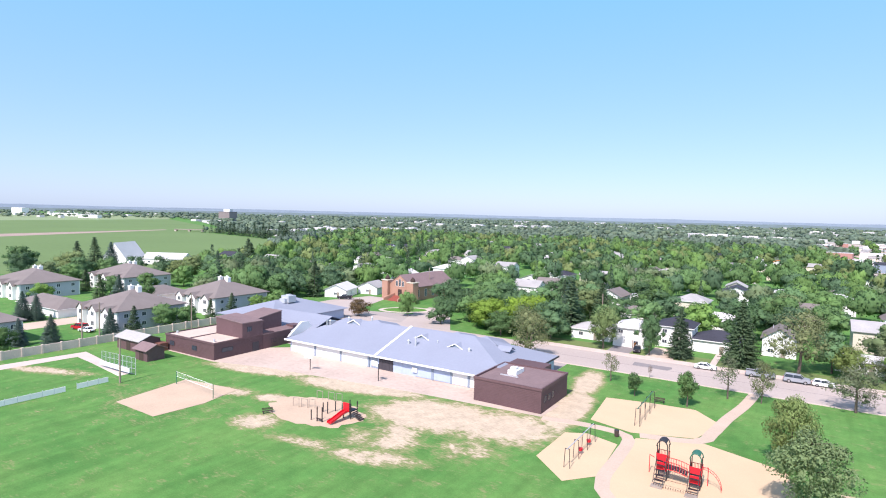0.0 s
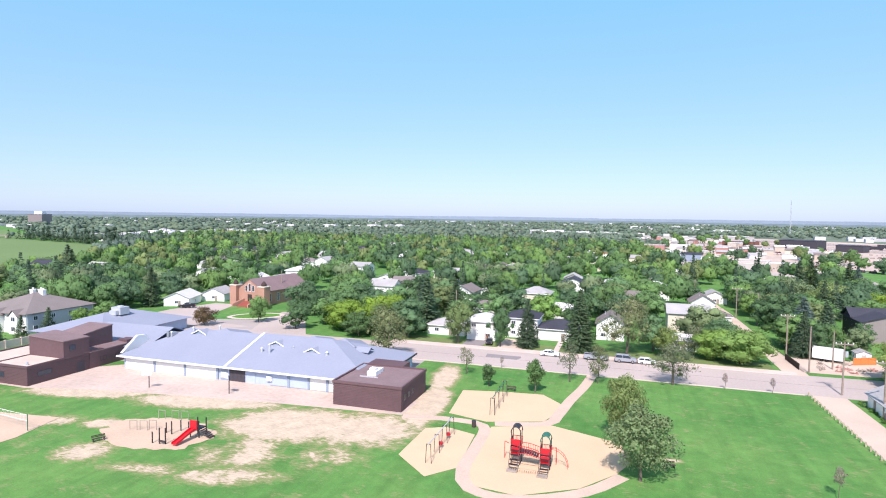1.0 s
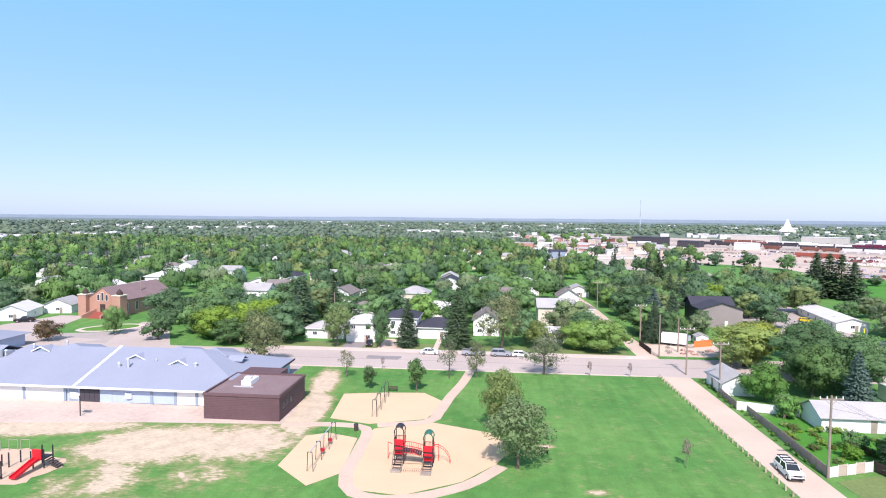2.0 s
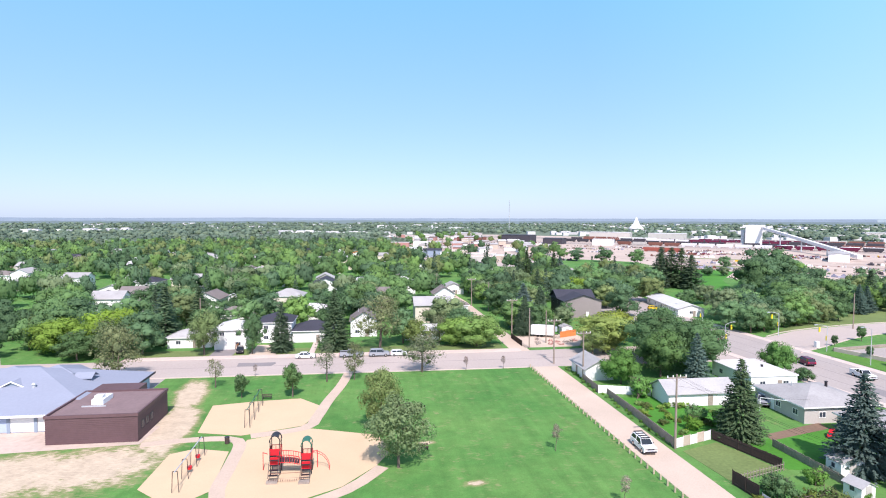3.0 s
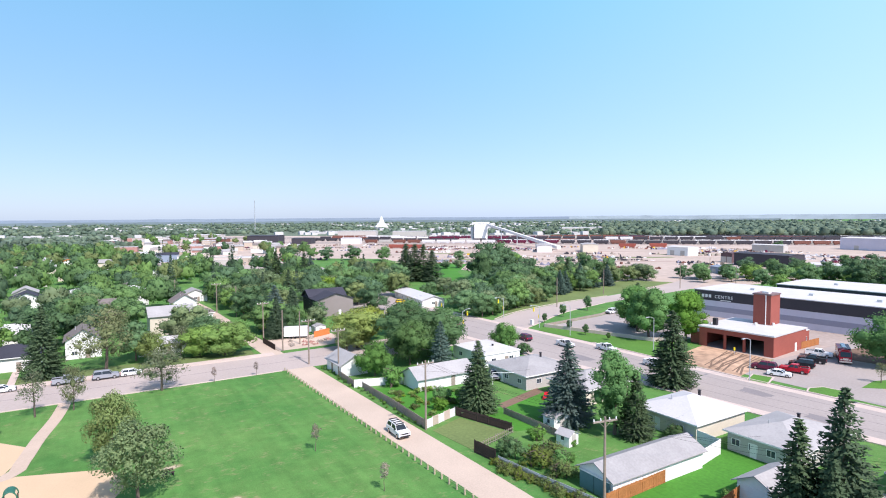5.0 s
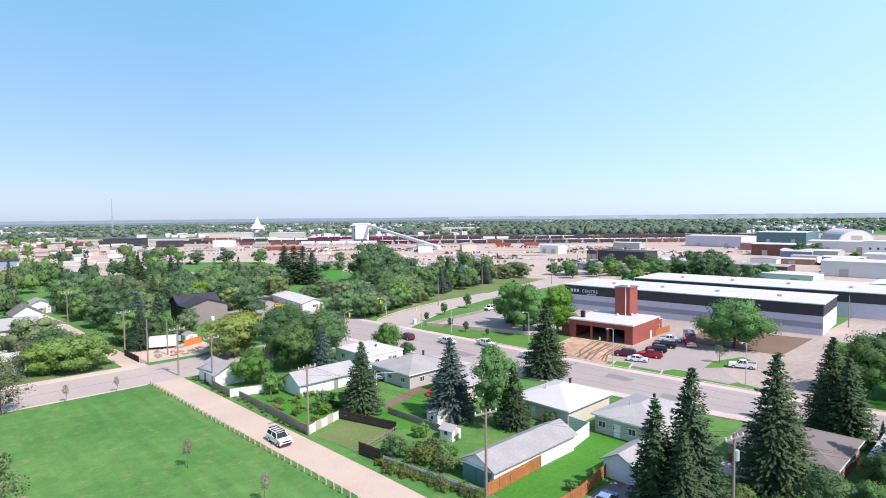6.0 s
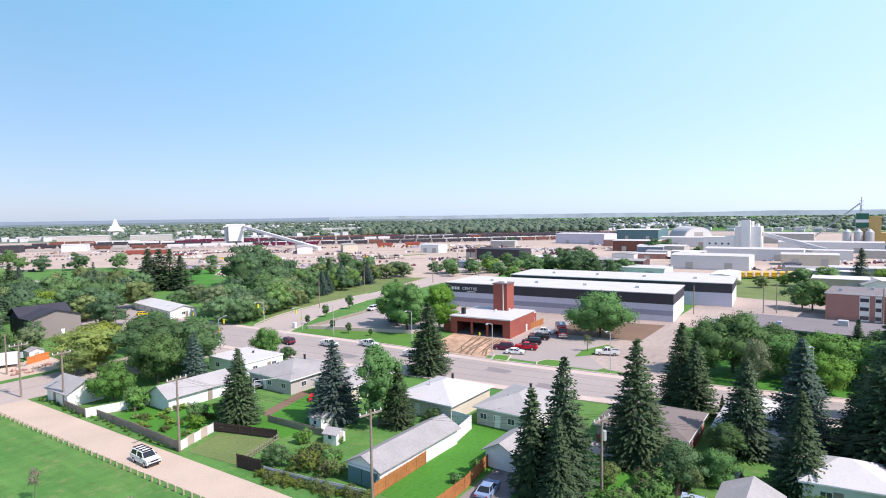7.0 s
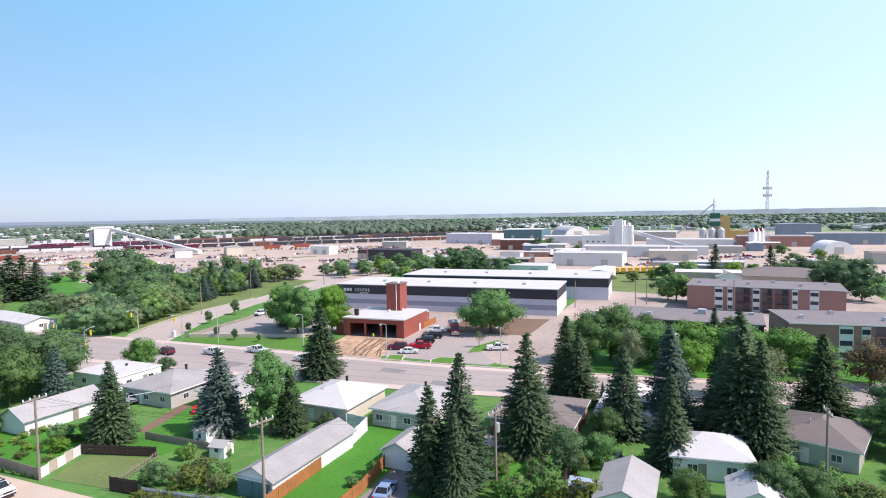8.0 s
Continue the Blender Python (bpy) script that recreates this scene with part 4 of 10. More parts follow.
def house(x, y, rot, w, d, wall_h, roof="hip", rise=1.8, wall="cream", top="grey_roof", label="", over=0.5, axis="x", floors=1, chimney=True, category="house",
          name="house", wins=(2, 1, 2, 1), garage=None, doors=("-y",), fascia="white", low=None, group=""):
    """A small building round its own axes, middle at the origin, front towards -y: walls, roof, windows, doors."""
    ob = thing(name, x, y, rot, 0, label, category, group)
    x0, x1, y0, y1 = -w / 2, w / 2, -d / 2, d / 2
    bm = B()
    if roof == "gable":
        gable_wall(bm, x0, y0, x1, y1, wall_h, rise, axis)
    else:
        box(bm, x0, y0, 0, x1, y1, wall_h)
    part("wall", bm, wall, ob)
    bm = B()
    if roof == "hip":
        roof_hip(bm, x0 - over, y0 - over, x1 + over, y1 + over, wall_h + 0.004, rise, 0.06)
    elif roof == "gable":
        ext = rise * over / ((d if axis == "x" else w) / 2)
        roof_gable(bm, x0 - over, y0 - over, x1 + over, y1 + over, wall_h - ext + 0.03, rise + ext, axis, 0.12)
    else:
        box(bm, x0 - 0.1, y0 - 0.1, wall_h + 0.004, x1 + 0.1, y1 + 0.1, wall_h + 0.16)
    part("roof", bm, top, ob)
    bm = B()
    a, b = (over, wall_h - 0.16) if roof == "hip" else (0.14, wall_h - 0.05)
    if roof != "gable":
        for q in ((x0 - a - 0.03, y0 - a - 0.03, x1 + a + 0.03, y0 - a), (x0 - a - 0.03, y1 + a, x1 + a + 0.03, y1 + a + 0.03), (x0 - a - 0.03, y0 - a, x0 - a, y1 + a), (x1 + a, y0 - a, x1 + a + 0.03, y1 + a)):
            box(bm, q[0], q[1], b, q[2], q[3], b + 0.2)
        part("fascia", bm, fascia, ob)
    if low:
        part("lower_cladding", box(B(), x0 - 0.03, y0 - 0.03, 0, x1 + 0.03, y1 + 0.03, wall_h * 0.42), low, ob)
    for f in range(floors):
        z = 0.95 + f * (wall_h / floors)
        for side, n, off in zip(("-y", "x", "y", "-x"), wins, (y0, x1, y1, x0)):
            if n:
                wall_windows(ob, side, w if side in ("-y", "y") else d, off, x0 if side in ("-y", "y") else y0, z, n)
    for side in doors:
        k = w * 0.12 if side in ("-y", "y") else d * 0.12
        px, py = {"-y": (k, y0), "y": (k, y1), "x": (x1, k), "-x": (x0, k)}[side]
        door(ob, px, py, side, "old_wood" if wall == "white" else "white")
    if garage:
        side, at, gw = garage
        px, py = {"-y": (at, y0), "y": (at, y1), "x": (x1, at), "-x": (x0, at)}[side]
        door(ob, px, py, side, "white", gw, 2.1, 0, "garage_door", 4)
    if chimney:
        bm = box(B(), w * 0.2 - 0.16, -0.16, wall_h + rise * 0.3, w * 0.2 + 0.16, 0.16, wall_h + rise + 0.3)
        box(bm, w * 0.2 - 0.22, -0.22, wall_h + rise + 0.3, w * 0.2 + 0.22, 0.22, wall_h + rise + 0.4)
        part("chimney", bm, "dark_paint", ob)
        bm = tube(B(), (-w * 0.22, d * 0.12, wall_h + 0.2), (-w * 0.22, d * 0.12, wall_h + rise * 0.75 + 0.6), 0.09)
        part("vent_pipe", bm, "galvanised", ob)
    return ob


# ---- the school ----
def school():
    ob = thing("school", -74, 108, 0, 0, "low school with lavender-blue shingle roof and white panels", "school")

    def P(name, bm, m, parent=ob, label=""):
        bmesh.ops.translate(bm, verts=bm.verts, vec=(74, -108, 0))
        return part(name, bm, m, parent, label)

    Y0, Y1, Z, RZ = 97.6, 121.5, 3.0, 7.3
    P("wall", box(B(), -103.5, Y0, 0, -45.3, Y1 - 1, Z), "blue_wall")
    # roof in two fields with a raised white seam between them
    bm = B()
    ym = (Y0 - 1 + Y1) / 2 + 1.3
    faces(bm, [(-104.5, Y0 - 1, Z), (-76.9, Y0 - 1, Z), (-76.9, ym, RZ - 0.25), (-97, ym, RZ - 0.25), (-104.5, Y1, Z), (-76.9, Y1, Z), (-104.5, Y0 - 1, Z - 0.02), (-76.9, Y0 - 1, Z - 0.02), (-76.9, Y1, Z - 0.02), (-104.5, Y1, Z - 0.02)],
          [(0, 1, 2, 3), (3, 2, 5, 4), (0, 3, 4), (6, 9, 8, 7), (0, 6, 7, 1), (4, 5, 8, 9), (0, 4, 9, 6), (1, 7, 8, 5, 2)])
    P("roof", bm, "roof_blue")
    bm = B()
    faces(bm, [(-76.88, Y0 - 1, Z), (-44.6, Y0 - 1, Z), (-60, ym, RZ), (-76.88, ym, RZ), (-44.6, Y1, Z), (-76.88, Y1, Z), (-76.88, Y0 - 1, Z - 0.02), (-44.6, Y0 - 1, Z - 0.02), (-44.6, Y1, Z - 0.02), (-76.88, Y1, Z - 0.02)],
          [(0, 1, 2, 3), (3, 2, 4, 5), (1, 4, 2), (6, 9, 8, 7), (0, 6, 7, 1), (5, 4, 8, 9), (1, 7, 8, 4), (0, 3, 5, 9, 6)])
    P("roof", bm, "roof_blue")
    P("roof_seam", faces(B(), [(-77.2, Y0 - 1.05, Z + 0.1), (-76.6, Y0 - 1.05, Z + 0.1), (-76.6, ym, RZ + 0.12), (-77.2, ym, RZ + 0.12), (-77.2, Y0 - 1.05, Z - 0.1), (-76.6, Y0 - 1.05, Z - 0.1), (-76.6, ym, RZ - 0.3), (-77.2, ym, RZ - 0.3)],
                         [(0, 1, 2, 3), (7, 6, 5, 4), (0, 4, 5, 1), (2, 6, 7, 3), (1, 5, 6, 2), (0, 3, 7, 4)]), "white", label="white flashing between the roof fields")
    P("fascia", box(B(), -104.55, Y0 - 1.12, Z - 0.28, -44.55, Y0 - 1.003, Z + 0.08), "white")
    P("fascia", box(B(), -44.597, Y0 - 1.0, Z - 0.28, -44.45, Y1, Z + 0.08), "charcoal")
    # white infill panels between blue piers along the yard
    xs = [-103.2, -95.2, -87.3, -79.2]
    for a, b in zip(xs, xs[1:]):
        P("infill_panel", box(B(), a + 0.25, Y0 - 0.12, 0.15, b - 0.25, Y0 + 0.01, 2.7), "white")
        P("plinth", box(B(), a + 0.25, Y0 - 0.16, 0, b - 0.25, Y0 + 0.01, 0.15), "grey_wall")
        P("pier", box(B(), b - 0.25, Y0 - 0.25, 0, b + 0.25, Y0 + 0.01, 2.85), "slate_wall")
    xs = [-67.0, -62.5, -58.0, -54.0, -50.4]
    for i, (a, b) in enumerate(zip(xs, xs[1:])):
        P("infill_panel", box(B(), a + 0.25, Y0 - 0.12, 0.15, b - 0.25, Y0 + 0.01, 2.7), "white" if i > 1 else "blue_wall")
        P("pier", box(B(), b - 0.25, Y0 - 0.25, 0, b + 0.25, Y0 + 0.01, 2.85), "slate_wall")
    # the deep entrance is flat here: its shade is the middle panel's dark paint
    for i, (a, b) in enumerate(((-78.5, -76.8), (-76.4, -72.6), (-72.2, -70.2))):
        P("entrance_recess", box(B(), a, Y0 - 0.06, 0, b, Y0 + 0.01, 2.6), ("slate_wall", "dark_paint", "blue_wall")[i])
    for i in range(4):
        door(ob, -75.9 + i * 0.95 + 74, Y0 - 108 - 0.07, "-y", "charcoal", 0.9, 2.15)
    P("wall_box", box(B(), -67.4, Y0 - 0.5, 1.0, -66.2, Y0 + 0.01, 1.9), "white")
    # small roof gables with white edges, vents and plant
    sl = (RZ - Z) / (ym - Y0 + 1)
    for gx, gy in ((-92.5, 108.0), (-71.0, 106.2), (-61.5, 104.8)):
        zz = Z + (gy - Y0 + 1) * sl
        bm = roof_gable(B(), -1.9, -0.3, 1.9, 2.6, 0, 0.9, "y", 0.1)
        bmesh.ops.translate(bm, verts=bm.verts, vec=(gx, gy, zz - 0.25))
        P("roof_gable", bm, "roof_blue")
        bm = B()
        solid(bm, [[(-2.0, y, -0.05), (0, y, 0.9), (2.0, y, -0.05), (2.0, y, 0.16), (0, y, 1.12), (-2.0, y, 0.16)] for y in (-0.42, -0.302)])
        bmesh.ops.translate(bm, verts=bm.verts, vec=(gx, gy, zz - 0.25))
        P("gable_edge", bm, "white")
        bm = faces(B(), [(-1.5, -0.1, 0), (1.5, -0.1, 0), (0, -0.1, 0.8), (-1.5, 0.0, 0), (1.5, 0.0, 0), (0, 0.0, 0.8)], [(0, 1, 2), (5, 4, 3), (0, 3, 4, 1), (1, 4, 5, 2), (2, 5, 3, 0)])
        bmesh.ops.translate(bm, verts=bm.verts, vec=(gx, gy, zz - 0.25))
        P("gable_vent", bm, "slate_wall")
    bm = roof_gable(B(), -1.6, -0.3, 1.6, 2.6, 0, 0.8, "x", 0.1)
    bmesh.ops.translate(bm, verts=bm.verts, vec=(-52.5, 109.5, 5.2))
    P("roof_gable", bm, "roof_blue")
    for vx, vy, hh, r in ((-72.6, 103.2, 0.9, 0.35), (-70.6, 103.0, 1.9, 0.3), (-66.5, 105.5, 0.5, 0.15), (-95, 109, 0.8, 0.3), (-98.5, 106, 1.0, 0.35), (-57.8, 104.2, 0.7, 0.4), (-89, 110.6, 0.8, 0.3)):
        z = Z + (vy - Y0 + 1) * sl - 0.2
        bm = tube(B(), (vx, vy, z), (vx, vy, z + hh), r * 0.7)
        tube(bm, (vx, vy, z + hh), (vx, vy, z + hh + 0.25), r, r * 0.6)
        P("roof_vent", bm, "galvanised")
    bm = box(B(), -99.6, 105.8, 4.8, -98.1, 107.6, 6.6)
    tube(bm, (-99, 105.4, 5), (-99, 105.4, 7.0), 0.3)
    P("roof_plant", bm, "metal")
    # low hips behind the ridge
    for gx, w in ((-89.5, 5.0), (-66.0, 4.5), (-58.5, 4.0)):
        bm = faces(B(), [(gx - w, ym + 0.2, RZ - 1.4), (gx + w, ym + 0.2, RZ - 1.4), (gx, ym + 3.0, RZ - 0.35), (gx - w, Y1, Z), (gx + w, Y1, Z), (gx, Y1, RZ - 2.4)], [(0, 1, 2), (1, 4, 5, 2), (0, 2, 5, 3), (3, 5, 4), (0, 3, 4, 1)])
        P("rear_hip", bm, "roof_blue")
    # rear wing
    P("wall", box(B(), -145, 109.5, 0, -123.5, 139, 3.0), "blue_wall")
    P("roof", roof_hip(B(), -146, 108.3, -122.3, 140, 3.0, 3.6, 0.1), "roof_blue")
    P("wall", box(B(), -123.4, 104, 0, -103.6, 121, 3.0), "blue_wall")
    P("roof", roof_gable(B(), -124, 103.4, -103.8, 121.6, 3.0, 3.2, "x", 0.12), "roof_blue")
    P("gable_wall", solid(B(), [[(x, 99.0, 2.9), (x, 103.4, 6.0), (x, 105.6, 5.8), (x, 108, 2.9)] for x in (-106.2, -105.6)]), "white", label="white gable end above the roof")
    bm = box(B(), -133.6, 122, 6.0, -130.4, 125, 8.0)
    box(bm, -133.2, 121, 6.0, -131, 121.9, 7.2)
    tube(bm, (-132, 123.5, 8), (-132, 123.5, 8.3), 0.8)
    P("roof_plant", bm, "galvanised", label="pale rooftop air unit")
    # brown metal box at the end of the classrooms
    box_ob = P("annex", box(B(), -49.6, 91.6, 0, -36.5, 104.4, 4.1), "brown_metal", label="brown ribbed metal annex")
    ribs = B()
    for i in range(14):
        z = 0.2 + i * 0.28
        box(ribs, -49.65, 91.55, z, -36.45, 91.6 - 0.003, z + 0.06)
        box(ribs, -36.497, 91.56, z, -36.45, 104.4, z + 0.06)
    P("cladding_ribs", ribs, "brown_metal")
    bm = B()
    for q in ((-49.75, 91.45, -36.35, 91.75), (-49.75, 104.25, -36.35, 104.55), (-49.75, 91.75, -49.45, 104.25), (-36.65, 91.75, -36.35, 104.25)):
        box(bm, q[0], q[1], 4.0, q[2], q[3], 4.45)
    P("parapet", bm, "brown_metal")
    P("annex_roof", box(B(), -49.44, 91.76, 4.103, -36.66, 104.24, 4.16), "brown_roof")
    bm = box(B(), -45.6, 97.2, 4.16, -43.8, 99.8, 5.0)
    box(bm, -45.3, 97.6, 5.0, -44.1, 98.8, 5.5)
    box(bm, -44.9, 100.0, 4.16, -43.9, 101.0, 4.9)
    P("roof_unit", bm, "white", label="white rooftop air unit")
    P("duct", box(B(), -46.6, 96.2, 4.161, -43.0, 96.35, 4.35), "galvanised")
    P("link", box(B(), -49.0, 104.6, 0, -41.5, 109.0, 4.3), "brown_metal")
    for i in range(3):
        window(ob, -36.5 + 74, 93.5 + i * 1.8 - 108, 1.5, 1.2, 1.3, "x", "charcoal")
    # gymnasium block
    P("gym", box(B(), -128.0, 81.0, 0, -110.0, 98.0, 3.6), "brown_metal", label="brown ribbed metal gymnasium block")
    P("gym_roof", box(B(), -127.6, 81.4, 3.603, -110.4, 97.6, 3.68), "pale_roof")
    bm = B()
    for q in ((-128.15, 80.85, -109.85, 81.2), (-128.15, 97.8, -109.85, 98.15), (-128.15, 81.2, -127.8, 97.8), (-110.2, 81.2, -109.85, 97.8)):
        box(bm, q[0], q[1], 3.5, q[2], q[3], 3.9)
    P("parapet", bm, "brown_metal")
    ribs = B()
    for i in range(12):
        z = 0.2 + i * 0.28
        box(ribs, -128.05, 80.95, z, -109.95, 80.997, z + 0.06)
        box(ribs, -109.997, 81.0, z, -109.95, 104, z + 0.06)
    P("cladding_ribs", ribs, "brown_metal")
    # tower flush with the yard wall, a taller sloped block behind it and a low sloped step
    def sloped(x0, y0, x1, y1, z0, corners):
        """A block whose roof corners (x0y0, x1y0, x1y1, x0y1) have heights of their own."""
        xy = ((x0, y0), (x1, y0), (x1, y1), (x0, y1))
        return solid(B(), [[(a, b, z0) for a, b in xy], [(a, b, c) for (a, b), c in zip(xy, corners)]])

    for name, q, hs in (("upper_hall", (-119.4, 88.6, -109.9, 94.6), (7.7, 7.1, 7.0, 7.7)), ("high_hall", (-119.4, 94.7, -112.6, 103.0), (6.9, 6.9, 8.0, 8.0)), ("step_hall", (-112.5, 94.7, -109.9, 104.4), (3.9, 3.5, 3.5, 3.9))):
        x0, y0, x1, y1 = q
        hall = P(name, sloped(x0, y0, x1, y1, 0 if x1 > -110 and y0 > 94 else 3.68, hs), "brown_metal")
        xy = ((x0 - 0.15, y0 - 0.15), (x1 + 0.12, y0 - 0.15), (x1 + 0.12, y1 + 0.1), (x0 - 0.15, y1 + 0.1))
        P("hall_roof", solid(B(), [[(a, b, c + 0.004) for (a, b), c in zip(xy, hs)], [(a, b, c + 0.2) for (a, b), c in zip(xy, hs)]]), "brown_roof", hall)
    P("roof_edge", box(B(), -112.5, 104.45, 0, -109.9, 107.5, 4.4), "brown_metal")
    P("roof_divider", box(B(), -119.5, 81.4, 3.683, -119.2, 88.5, 3.85), "brown_metal")
    for a, b in ((-126.5, 83), (-112.0, 82.5)):
        P("roof_vent", tube(B(), (a, b, 3.68), (a, b, 4.3), 0.25), "galvanised")
    window(ob, -109.88 + 74, 90.6 - 108, 5.0, 1.3, 1.2, "x", "charcoal")
    for b, z, w in ((84.5, 1.4, 3.0), (98.0, 1.2, 1.6), (102.0, 1.0, 1.6)):
        window(ob, -109.93 + 74, b - 108, z, w, 1.0, "x", "charcoal")
    door(ob, -109.93 + 74, 92.5 - 108, "x", "charcoal", 1.8, 2.2)
    for a in (-125.5, -117):
        window(ob, a + 74, 80.95 - 108, 1.3, 1.8, 1.1, "-y", "charcoal")
    return ob


school()


# ---- park and street trees ----
plant("maple", -25.7, 111.9, 5.0)
plant("maple", -16.2, 111.3, 7.0)
plant("thin", -32.4, 119.3, 6.3)
plant("thin", -10.5, 120.9, 8.6, wide=0.95)
plant("grey", -4.9, 121.6, 8.6, wide=0.55)
plant("grey", 9.8, 126.0, 9.0, wide=1.1)
plant("willow", 2.4, 77.9, 10.6, wide=1.05)
plant("willow", 0.2, 91.0, 11.2, wide=0.72, rot=140)
for x, y, h in ((19.6, 126.0, 3.6), (28.2, 126.4, 3.4), (25.5, 80.7, 4.4), (28.6, 64.2, 4.0), (-26.0, 126.4, 3.0), (18, 60, 3.6)):
    plant("sapling", x, y, h)
plant("grey", -53.5, 134.4 - 8.5, 12.5, wide=0.85)
plant("bush", -57.6, 126.0, 3.2)
